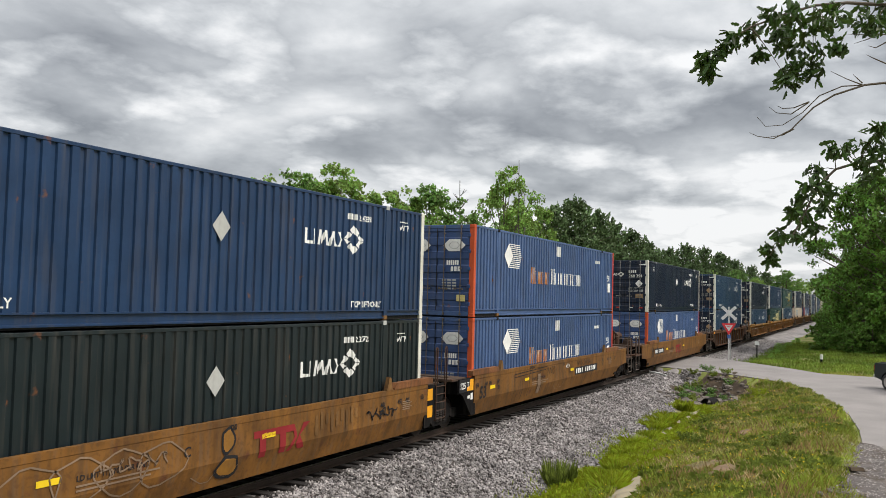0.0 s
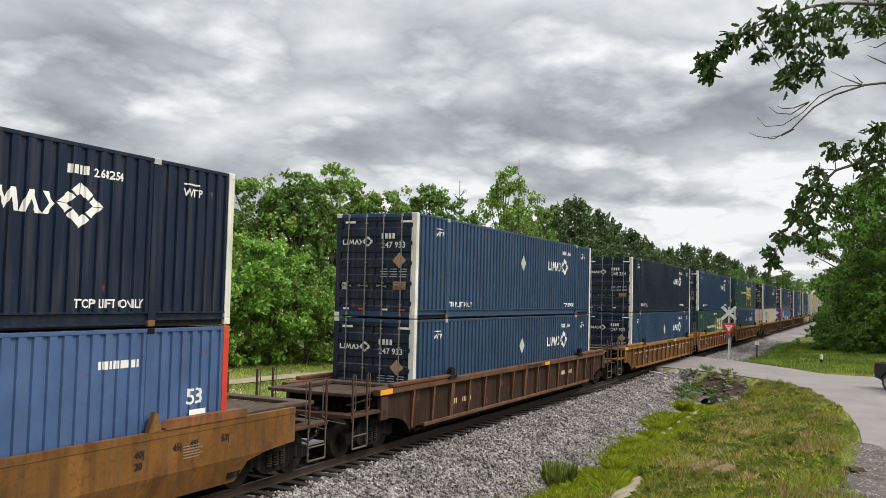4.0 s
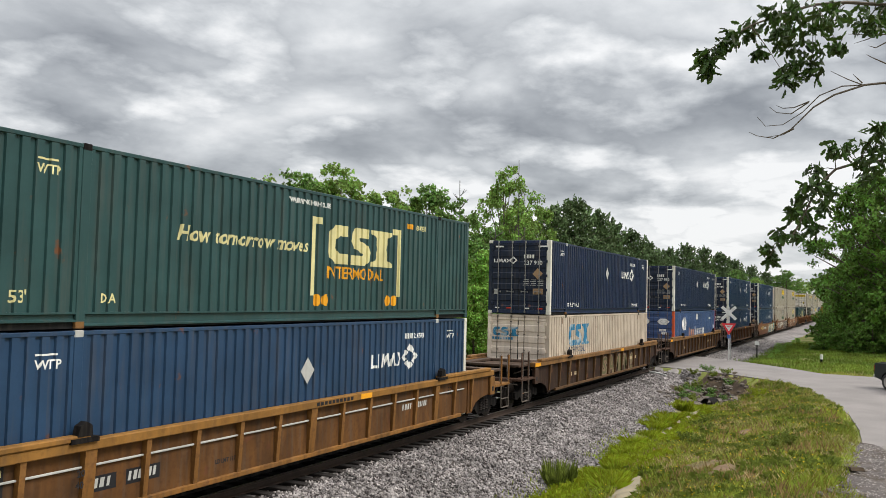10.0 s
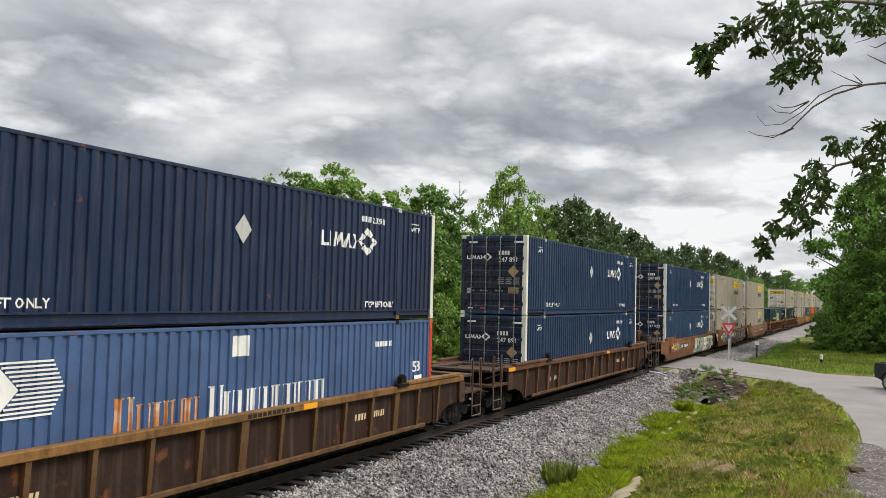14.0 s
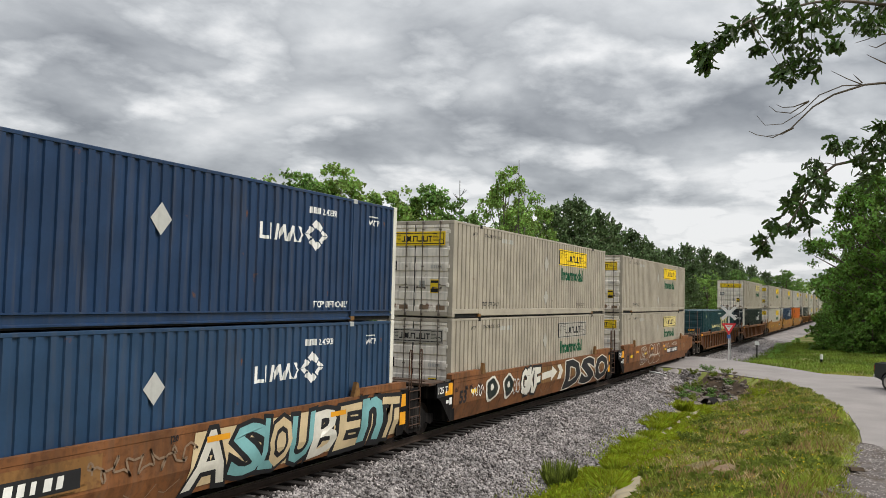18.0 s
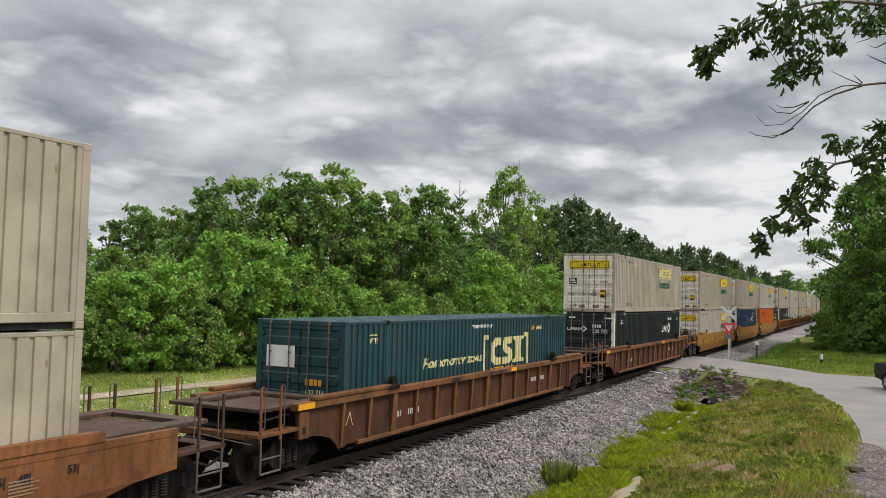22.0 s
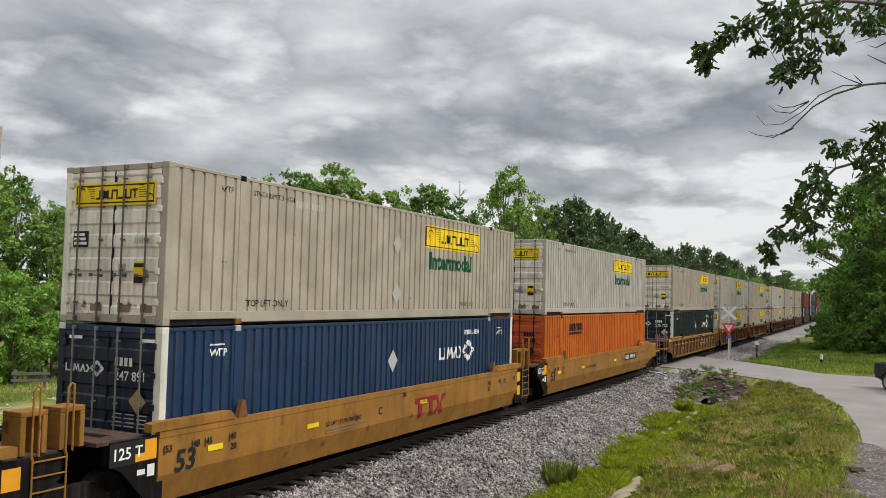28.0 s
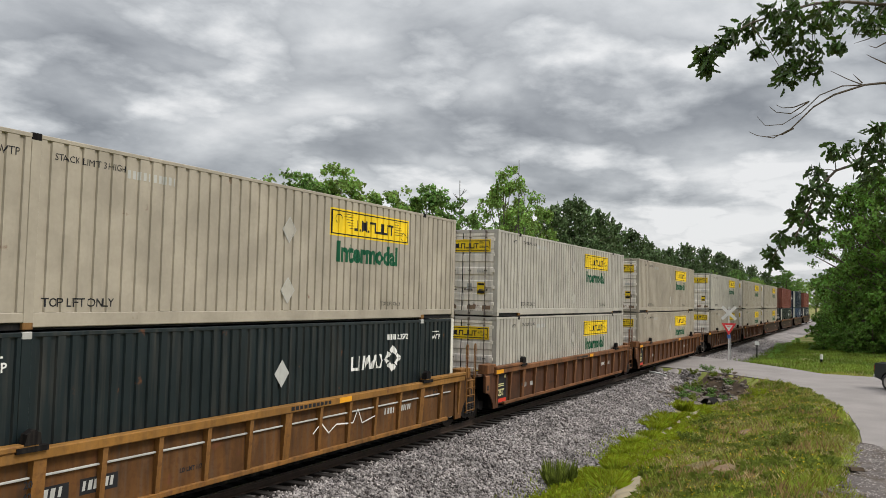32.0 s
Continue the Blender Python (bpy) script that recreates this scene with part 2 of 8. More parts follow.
# ---- mesh helpers ----
def mesh_of(bm, name, material, smooth=False):
    me = bpy.data.meshes.new(name)
    bm.to_mesh(me)
    bm.free()
    for m in (material if isinstance(material, (list, tuple)) else [material]):
        me.materials.append(m)
    if smooth:
        for p in me.polygons:
            p.use_smooth = True
    return me


def put(name, me, parent=None, m=None, label=""):
    """One mesh as one object, under a thing or a part."""
    ob = new(name, me)
    if parent is not None:
        ob.parent = parent
    if m is not None:
        ob.matrix_basis = m
    if label:
        ob["label"] = label
    return ob


def part(name, bm, material, parent, label="", m=None, smooth=False):
    return put(name, mesh_of(bm, name, material, smooth), parent, m, label)


def thing(name, label, category, group="", kind="", m=None):
    ob = tagged(new(name), label, category, group, kind)
    ob.empty_display_size = 0.2
    if m is not None:
        ob.matrix_basis = m
    return ob


def add_box(bm, x0, x1, y0, y1, z0, z1, bevel=0.0):
    r = bmesh.ops.create_cube(bm, size=1.0, matrix=Matrix.LocRotScale(((x0 + x1) / 2, (y0 + y1) / 2, (z0 + z1) / 2), None, (x1 - x0, y1 - y0, z1 - z0)))
    if bevel:
        es = list({e for v in r["verts"] for e in v.link_edges})
        bmesh.ops.bevel(bm, geom=es, offset=bevel, segments=1, affect="EDGES")
    return bm


def box(x0, x1, y0, y1, z0, z1, bevel=0.0):
    return add_box(bmesh.new(), x0, x1, y0, y1, z0, z1, bevel)


def add_rod(bm, a, b, r, seg=8):
    a, b = Vector(a), Vector(b)
    d = b - a
    m = Matrix.Translation((a + b) / 2) @ d.to_track_quat("Z", "Y").to_matrix().to_4x4()
    bmesh.ops.create_cone(bm, cap_ends=True, segments=seg, radius1=r, radius2=r, depth=d.length, matrix=m)
    return bm


def add_tube(bm, pts, r, seg=8):
    for a, b in zip(pts, pts[1:]):
        add_rod(bm, a, b, r, seg)
    return bm


def add_prism(bm, pts, y0, y1):
    """An outline in x and z, drawn from y0 to y1."""
    lo = [bm.verts.new((x, y0, z)) for x, z in pts]
    hi = [bm.verts.new((x, y1, z)) for x, z in pts]
    bm.faces.new(lo), bm.faces.new(hi[::-1])
    n = len(pts)
    for i in range(n):
        bm.faces.new((lo[i], hi[i], hi[(i + 1) % n], lo[(i + 1) % n]))
    bmesh.ops.recalc_face_normals(bm, faces=bm.faces)
    return bm


def from_arrays(name, verts, faces, material, smooth=False):
    me = bpy.data.meshes.new(name)
    verts, faces = np.asarray(verts, np.float32), np.asarray(faces, np.int32)
    k = faces.shape[1]
    me.vertices.add(len(verts)), me.loops.add(faces.size), me.polygons.add(len(faces))
    me.vertices.foreach_set("co", verts.ravel())
    me.loops.foreach_set("vertex_index", faces.ravel())
    me.polygons.foreach_set("loop_start", np.arange(0, faces.size, k, dtype=np.int32))
    me.update(calc_edges=True)
    for m in (material if isinstance(material, (list, tuple)) else [material]):
        me.materials.append(m)
    if smooth:
        me.polygons.foreach_set("use_smooth", np.ones(len(faces), bool))
    return me


# ---- ground ----
TRACK_Y = 12.195
INNER = [(-6, -30), (4, -14), (10, -7), (15, -2.4), (18.5, -0.3), (21.4, 0.35), (23.5, 0.12), (25.7, 0.05), (30.3, 0.22), (34, 0.55), (37.4, 1.1), (41.5, 2.0), (45.7, 3.4), (48.8, 6.5), (50.6, 9.3), (51.3, 10.6), (52.2, 14.0), (52.4, 17.5)]
OUTER = [(61.5, 17.5), (63.6, 14.0), (63.2, 11.2), (60.6, 8.0), (56.4, 4.4), (53.2, 2.2), (53.0, -1), (54.5, -6), (57, -14), (62, -40)]
OUT2 = [(51, -40), (47.5, -14), (43, -8.5), (36, -6.8), (24, -7.2), (17, -12), (10, -22), (4, -34)]
ROAD = np.array(INNER + OUTER + OUT2, float)


def inside_road(x, y):
    res = np.zeros(np.shape(x), bool)
    n = len(ROAD)
    for i in range(n):
        (x0, y0), (x1, y1) = ROAD[i], ROAD[(i + 1) % n]
        c = (y0 > y) != (y1 > y)
        with np.errstate(divide="ignore", invalid="ignore"):
            res ^= c & (x < (x1 - x0) * (y - y0) / (y1 - y0 + 1e-12) + x0)
    return res


def road_distance(x, y):
    d = np.full(np.shape(x), 1e9)
    n = len(ROAD)
    for i in range(n):
        a, b = ROAD[i], ROAD[(i + 1) % n]
        ab = b - a
        t = np.clip(((x - a[0]) * ab[0] + (y - a[1]) * ab[1]) / (ab @ ab), 0, 1)
        d = np.minimum(d, np.hypot(x - a[0] - t * ab[0], y - a[1] - t * ab[1]))
    return np.where(inside_road(x, y), 0.0, d)


def wavy(x, y, s, seed=0.0):
    return (np.sin(x * s + 1.3 + seed) * np.cos(y * s * 1.31 + 0.7 * seed) + 0.5 * np.sin(x * s * 2.3 + y * s * 1.7 + seed * 2)) / 1.5


def height(x, y):
    """Height of the ground: the ballasted bed, its shoulders and ditch, the grassy bank and the road."""
    x, y = np.asarray(x, float), np.asarray(y, float)
    near_pts = [-60, -6, 0.3, 1.4, 2.6, 4.2, 6.0, 6.9, 7.7, 8.3, 10.05, 10.5, 13.9, 14.4, 16.6, 19, 24, 45, 90]
    near_z = [-0.02, -0.02, -0.02, 0.05, -0.05, -0.45, -0.95, -1.15, -1.15, -0.95, -0.33, -0.30, -0.30, -0.33, -0.85, -0.95, -0.95, -0.8, 0.0]
    far_z = [-0.02, -0.02, -0.02, -0.05, -0.08, -0.15, -0.25, -0.3, -0.38, -0.45, -0.33, -0.30, -0.30, -0.33, -0.85, -0.95, -0.95, -0.8, 0.0]
    a, b = np.interp(y, near_pts, near_z), np.interp(y, near_pts, far_z)
    k = np.clip((x - 55) / 8, 0, 1)
    z = a * (1 - k) + b * k
    bank = np.clip((y - 1.0) / 1.5, 0, 1) * np.clip((6.5 - y) / 1.5, 0, 1)
    z = z + bank * (0.10 * wavy(x, y, 0.7) + 0.05 * wavy(x, y, 2.1, 2.0))
    z = z + np.where(y > 17, 0.06 * wavy(x, y, 0.35, 1.0), 0)
    d = road_distance(x, y)
    lift = -0.03 - np.clip(d - 0.25, 0, 9) * 0.55
    onbed = (y > 9.6) & (y < 14.8)
    z = np.where(onbed & (d > 0.3), z, np.maximum(z, lift))
    z = np.where(d <= 0.05, -0.03, z)
    z = z + 2.33 * np.exp(-(x ** 2 + (y + 0.5) ** 2) / 30.0)      # the knoll under the camera
    far = np.hypot(x - 60, y)
    return z + np.clip((far - 400) / 2000, 0, 1) * -1.0


def axis(parts):
    out = [parts[0][0]]
    for a, b, step in parts:
        n = max(1, int(round((b - a) / step)))
        out += list(np.linspace(a, b, n + 1)[1:])
    return np.array(out)


XS = axis([(-1500, -200, 200), (-200, -20, 15), (-20, 8, 1.5), (8, 66, 0.35), (66, 110, 1.0), (110, 260, 4), (260, 600, 30), (600, 3000, 300)])
YS = axis([(-2000, -200, 200), (-200, -20, 12), (-20, -8, 1.2), (-8, 16, 0.3), (16, 50, 0.9), (50, 120, 5), (120, 400, 35), (400, 2400, 200)])


def grid_mesh(name, xs, ys, fz, material):
    gx, gy = np.meshgrid(xs, ys, indexing="ij")
    v = np.stack([gx, gy, fz(gx, gy)], -1).reshape(-1, 3)
    i = np.arange(len(xs) - 1)[:, None] * len(ys) + np.arange(len(ys) - 1)[None]
    i = i.ravel()
    f = np.stack([i, i + len(ys), i + len(ys) + 1, i + 1], -1)
    return from_arrays(name, v, f, material, True)


M["soil"] = mat("grassy_soil", (0.15, 0.165, 0.045), rough=0.95, vary=0.35, scale=0.55, grain=9.0, bump=0.8, bump_scale=14.0, second=(0.30, 0.235, 0.13), second_at=0.58, spec=0.1)
M["ballast"] = mat("ballast_grey", (0.240, 0.218, 0.210), rough=0.9, vary=0.3, scale=1.2, grain=22.0, bump=1.0, bump_scale=20.0, per_island=0.55, hue_island=0.04, spec=0.15)
M["asphalt"] = mat("worn_pale_asphalt", (0.215, 0.196, 0.186), rough=0.9, vary=0.10, scale=0.5, grain=60.0, bump=0.3, bump_scale=60.0, spec=0.15)
M["tie"] = mat("creosoted_timber", (0.016, 0.012, 0.010), rough=0.85, vary=0.3, scale=4.0, grain=30.0, bump=0.5, bump_scale=30.0, per_object=0.25)
M["rail"] = mat("rusty_rail_steel", (0.040, 0.024, 0.016), rough=0.7, metal=0.2, vary=0.2)

ground = tagged(put("ground", grid_mesh("ground", XS, YS, height, M["soil"])), "grassy ground with a ditch and worn soil", "ground", kind="structure")


def make_road():
    bm = bmesh.new()
    vs = [bm.verts.new((x, y, 0.015)) for x, y in ROAD]
    f = bm.faces.new(vs)
    if f.normal.z < 0:
        f.normal_flip()
    r = bmesh.ops.extrude_face_region(bm, geom=[f])
    for v in r["geom"]:
        if isinstance(v, bmesh.types.BMVert):
            v.co.z = -0.12
    bmesh.ops.triangulate(bm, faces=bm.faces)
    bmesh.ops.recalc_face_normals(bm, faces=bm.faces)
    tagged(part("road", bm, M["asphalt"], None), "pale worn asphalt road that curves over the crossing", "road", kind="structure")


make_road()


def make_bed():
    """The stone bed of the line, a sheet over the ground with its own shoulders."""
    xs = axis([(-120, 5, 5), (5, 62, 0.25), (62, 120, 1.0), (120, 900, 30)])
    ys = axis([(7.0, 10.2, 0.2), (10.2, 14.2, 0.5), (14.2, 17.2, 0.5)])

    def fz(x, y):
        h = height(x, y) + 0.05 + 0.018 * wavy(x, y, 9.0) + 0.012 * wavy(x, y, 21.0, 3.0)
        toe = np.clip((y - 7.5 - 0.5 * wavy(x, x, 0.35) - 1.3 * np.exp(-((x - 46.0) / 4.0) ** 2)) / 0.5, 0, 1) * np.clip((17.0 - y) / 0.5, 0, 1)
        d = road_distance(x, y)
        h = np.where(d < 0.15, -0.14, h)
        return h - 0.16 * (1 - toe)
    tagged(put("ballast_bed", grid_mesh("ballast_bed", xs, ys, fz, M["ballast"])), "bed of crushed grey stone under the line", "ballast", kind="structure")

    rng = np.random.default_rng(5)
    n = 100000
    x = 9 + (rng.random(n) ** 1.8) * 95
    y = rng.uniform(7.0, 11.1, n)
    keep = (y > 7.55 + 0.5 * wavy(x, x, 0.35) + 1.3 * np.exp(-((x - 46.0) / 4.0) ** 2) - 0.25 * rng.random(n)) & (road_distance(x, y) > 0.3)
    x, y = x[keep], y[keep]
    z = fz(x, y)
    base = np.array([(1, 0, 0), (-1, 0, 0), (0, 1, 0), (0, -1, 0), (0, 0, 1), (0, 0, -1)], float)
    tri = np.array([(0, 2, 4), (2, 1, 4), (1, 3, 4), (3, 0, 4), (2, 0, 5), (0, 3, 5)])
    m = len(x)
    size = (rng.uniform(0.028, 0.058, m) * (1 + (x > 45) * 0.5))[:, None, None] * (1 + 0.35 * rng.standard_normal((m, 6, 3)).clip(-1, 1))
    v = base[None] * size
    a = rng.random(m) * 6.283
    b = rng.random(m) * 6.283
    ca, sa, cb, sb = np.cos(a)[:, None], np.sin(a)[:, None], np.cos(b)[:, None], np.sin(b)[:, None]
    vx, vy, vz = v[..., 0], v[..., 1], v[..., 2]
    vx, vy = ca * vx - sa * vy, sa * vx + ca * vy
    vy, vz = cb * vy - sb * vz, sb * vy + cb * vz
    v = np.stack([vx + x[:, None], vy + y[:, None], vz + z[:, None] + 0.012], -1).reshape(-1, 3)
    f = (tri[None] + 6 * np.arange(m)[:, None, None]).reshape(-1, 3)
    tagged(put("ballast_stones", from_arrays("ballast_stones", v, f, M["ballast"])), "loose crushed grey stones on the shoulder of the line", "stones", kind="stuff")


make_bed()


def make_track():
    track = thing("track", "railway track of steel rails on dark timber sleepers", "railway track", kind="structure")
    prof = [(-0.07, -0.17), (0.07, -0.17), (0.07, -0.155), (0.012, -0.13), (0.012, -0.045), (0.036, -0.03), (0.036, -0.004), (0.03, 0), (-0.03, 0), (-0.036, -0.004), (-0.036, -0.03), (-0.012, -0.045), (-0.012, -0.13), (-0.07, -0.155)]
    for s in (-1, 1):
        bm = bmesh.new()
        y = TRACK_Y + s * 0.753
        lo = [bm.verts.new((-150, y + a, b)) for a, b in prof]
        hi = [bm.verts.new((900, y + a, b)) for a, b in prof]
        for i in range(len(prof)):
            bm.faces.new((lo[i], hi[i], hi[(i + 1) % len(prof)], lo[(i + 1) % len(prof)]))
        bmesh.ops.recalc_face_normals(bm, faces=bm.faces)
        part("rail", bm, M["rail"], track)
        me = mesh_of(box(-150, 900, y - 0.028, y + 0.028, 0.0006, 0.003), "rail_head", M["tread"])
        put("rail_head", me, track)
    tie = mesh_of(box(-0.115, 0.115, -1.3, 1.3, -0.34, -0.172, 0.015), "sleeper", M["tie"])
    rng = random.Random(4)
    for i in range(200):
        put("sleeper", tie, track, pose(2 + i * 0.53 + rng.uniform(-.03, .03), TRACK_Y + rng.uniform(-.06, .06), rng.uniform(-.012, .008), 0, 0, rng.uniform(-1.2, 1.2)))


make_track()
# near-black sheet of stones: the shade under the train, put into the colour
SHADED_BED = mat("shaded_dark_ballast", (0.028, 0.023, 0.020), rough=0.95, spec=0.1, vary=0.4, scale=1.5, grain=25.0, bump=1.0, bump_scale=22.0)
tagged(put("oiled_bed", grid_mesh("oiled_bed", axis([(-60, 5, 5), (5, 51, 0.3)]), axis([(11.0, 13.4, 0.2)]), lambda x, y: height(x, y) + 0.056 + 0.018 * wavy(x, y, 9.0) + 0.012 * wavy(x, y, 21.0, 3.0), SHADED_BED)), "stones between the rails, darkened for the shade under the train", "ballast", kind="structure")


# ---- containers: 53 ft boxes, doors towards the tail of the consist ----
CL, CW, CH = 16.154, 2.59, 2.896
POST = 1.98


def corrugation(pitch, flat_out, slope, deep):
    """Break points (x, depth) of a side wall: three panels between the corner posts and the two lifting posts."""
    pts = [(0.0, 0.0), (0.159, 0.0)]
    for a, b in ((0.16, POST - 0.085), (POST + 0.085, CL - POST - 0.085), (CL - POST + 0.085, CL - 0.16)):
        n = max(1, round((b - a) / pitch))
        p = (b - a) / n
        pts.append((a, 0.010))
        for i in range(n):
            x = a + i * p
            o, s = flat_out * p, slope * p
            i_w = p - o - 2 * s
            pts += [(x + o / 2, 0.010), (x + o / 2 + s, deep), (x + o / 2 + s + i_w, deep), (x + o / 2 + 2 * s + i_w, 0.010)]
        pts += [(b, 0.010), (b + 0.001, -0.004)]
        pts.append((b + 0.169, -0.004))
    return pts[:-2] + [(CL - 0.159, 0.0), (CL, 0.0)]


PROF = {"fine": corrugation(0.262, 0.52, 0.070, 0.048), "wide": corrugation(0.285, 0.68, 0.050, 0.042)}
CACHE = {}


def cached(key, build, name, material):
    key = (key, material.name if not isinstance(material, list) else tuple(m.name for m in material))
    if key not in CACHE:
        CACHE[key] = mesh_of(build(), name, material)
    return CACHE[key]


def side_panel(prof, z0, z1, seg):
    """One corrugated panel of the side; seg picks the panel by its end points."""
    a, b = seg
    pts = [p for p in PROF[prof] if a - 1e-4 <= p[0] <= b + 1e-4 and p[1] >= 0.009]
    bm = bmesh.new()
    lo = [bm.verts.new((x, -CW / 2 + d, z0)) for x, d in pts]
    hi = [bm.verts.new((x, -CW / 2 + d, z1)) for x, d in pts]
    for i in range(len(pts) - 1):
        bm.faces.new((lo[i], lo[i + 1], hi[i + 1], hi[i]))
    return bm


def flat_text(words, size, bold=0.0, shear=0.0, spacing=1.0):
    key = ("text", words, size, bold, shear, spacing)
    if key not in CACHE:
        cu = bpy.data.curves.new("lettering", "FONT")
        cu.body, cu.size, cu.offset, cu.shear, cu.space_character = words, size, bold, shear, spacing
        cu.resolution_u = 2
        ob = bpy.data.objects.new("lettering", cu)
        CACHE[key] = bpy.data.meshes.new_from_object(ob)
        bpy.data.objects.remove(ob)
    bm = bmesh.new()
    bm.from_mesh(CACHE[key])
    return bm


def flat_polys(polys):
    bm = bmesh.new()
    for p in polys:
        bm.faces.new([bm.verts.new((x, y, 0)) for x, y in p])
    return bm


def rect(x0, y0, x1, y1):
    return [(x0, y0), (x1, y0), (x1, y1), (x0, y1)]


def bars(n, w, h, gap=0.25, slant=0.0):
    """A row of n upright bars: writing that is drawn as plain shapes."""
    p = w / n
    return [[(i * p, 0), (i * p + p * (1 - gap), 0), (i * p + p * (1 - gap) + slant, h), (i * p + slant, h)] for i in range(n)]


def stroke(pts, t):
    out = []
    for (x0, z0), (x1, z1) in zip(pts, pts[1:]):
        d = math.hypot(x1 - x0, z1 - z0) + 1e-6
        nx, nz = -(z1 - z0) / d * t / 2, (x1 - x0) / d * t / 2
        out.append([(x0 + nx, z0 + nz), (x0 - nx, z0 - nz), (x1 - nx, z1 - nz), (x1 + nx, z1 + nz)])
    return out


def diamond(cx, cy, rx, ry):
    return [(cx - rx, cy), (cx, cy - ry), (cx + rx, cy), (cx, cy + ry)]


def ring_diamond(cx, cy, rx, ry, k=0.55):
    """A diamond outline of four bars."""
    o, i = diamond(cx, cy, rx, ry), diamond(cx, cy, rx * k, ry * k)
    return [[o[a], o[b], i[b], i[a]] for a, b in ((0, 1), (1, 2), (2, 3), (3, 0))]


def on_side(name, key, flat, x0, z0, material, parent, prof, label="", proud=0.004):
    """Paint on the corrugated side: flat shapes are cut at the folds and follow them."""
    k = ("side", key, round(x0, 3), round(z0, 3), prof)

    def build():
        bm = flat()
        pts = PROF[prof] if prof else None
        if bm.verts:
            lo = min(v.co.x for v in bm.verts) + x0
            hi = max(v.co.x for v in bm.verts) + x0
            if pts:
                for x, d in pts:
                    if lo < x < hi:
                        bmesh.ops.bisect_plane(bm, geom=bm.verts[:] + bm.edges[:] + bm.faces[:], plane_co=(x - x0, 0, 0), plane_no=(1, 0, 0), dist=1e-5)
                xs, ds = [p[0] for p in pts], [p[1] for p in pts]
            for v in bm.verts:
                x, z = v.co.x + x0, v.co.y + z0
                d = float(np.interp(x, xs, ds)) if pts else 0.0
                v.co = (x, -CW / 2 + d - proud, z)
        return bm
    return put(name, cached(k, build, name, material), parent, None, label)


def on_end(name, key, flat, y0, z0, material, parent, label="", x=-0.012):
    """Paint or a plate on the door end; y0 is its edge towards +y, and it runs towards -y."""
    k = ("end", key, round(y0, 3), round(z0, 3), x)

    def build():
        bm = flat()
        for v in bm.verts:
            v.co = (x, y0 - v.co.x, v.co.y + z0)
        return bm
    return put(name, cached(k, build, name, material), parent, None, label)


def door_mesh(bands):
    """One door leaf: a plate with pressed horizontal bands, closed at the back."""
    z0, z1, w = 0.17, CH - 0.13, 1.115
    pts = [(0.0, z0)]
    n = bands
    p = (z1 - z0) / n
    for i in range(n):
        a = z0 + i * p
        pts += [(0.0, a + p * 0.30), (0.028, a + p * 0.38), (0.028, a + p * 0.74), (0.0, a + p * 0.82)]
    pts.append((0.0, z1))
    bm = bmesh.new()
    lo = [bm.verts.new((x, w, z)) for x, z in pts]
    hi = [bm.verts.new((x, 0, z)) for x, z in pts]
    for i in range(len(pts) - 1):
        bm.faces.new((lo[i], lo[i + 1], hi[i + 1], hi[i]))
    bl = [bm.verts.new((0.06, w, z)) for z in (z0, z1)]
    bh = [bm.verts.new((0.06, 0, z)) for z in (z0, z1)]
    bm.faces.new((lo[0], hi[0], bh[0], bl[0])), bm.faces.new((lo[-1], bl[1], bh[1], hi[-1])), bm.faces.new((bl[0], bh[0], bh[1], bl[1]))
    bm.faces.new(lo[::-1] + [bl[0], bl[1]][0:2]), bm.faces.new(hi + [bh[1], bh[0]])
    bmesh.ops.recalc_face_normals(bm, faces=bm.faces)
    return bm


def rod_mesh():
    bm = add_rod(bmesh.new(), (-0.05, 0, 0.05), (-0.05, 0, CH - 0.03), 0.017, 8)
    for z in (0.35, 0.95, 1.5, 2.1, 2.6):
        add_box(bm, -0.066, 0.0, -0.030, 0.030, z, z + 0.030)
    for z in (0.04, CH - 0.11):
        add_box(bm, -0.066, 0.0, -0.026, 0.026, z, z + 0.08, 0.008)
    return bm


def handle_mesh():
    bm = add_rod(bmesh.new(), (-0.075, -0.26, 0.86), (-0.075, 0.02, 0.88), 0.011, 6)
    add_box(bm, -0.085, -0.02, -0.262, -0.232, 0.835, 0.895)
    add_box(bm, -0.085, -0.03, -0.015, 0.025, 0.845, 0.905)
    return bm


def casting_mesh():
    bm = box(-0.006, 0.165, -0.006, 0.165, 0.0, 0.118, 0.012)
    return bm


def add_channel(bm, x0, x1, s, z0, z1):
    """A pressed rail of a box: lip, recessed web and lower flange, on the side s."""
    w = CW / 2
    sec = [(w - 0.10, z0), (w, z0), (w, z0 + 0.028), (w - 0.050, z0 + 0.045), (w - 0.050, z1 - 0.045), (w, z1 - 0.03), (w, z1), (w - 0.10, z1)]
    lo = [bm.verts.new((x0, s * y, z)) for y, z in sec]
    hi = [bm.verts.new((x1, s * y, z)) for y, z in sec]
    n = len(sec)
    bm.faces.new(lo), bm.faces.new(hi[::-1])
    for i in range(n):
        bm.faces.new((lo[i], hi[i], hi[(i + 1) % n], lo[(i + 1) % n]))
    bmesh.ops.recalc_face_normals(bm, faces=bm.faces)
    return bm


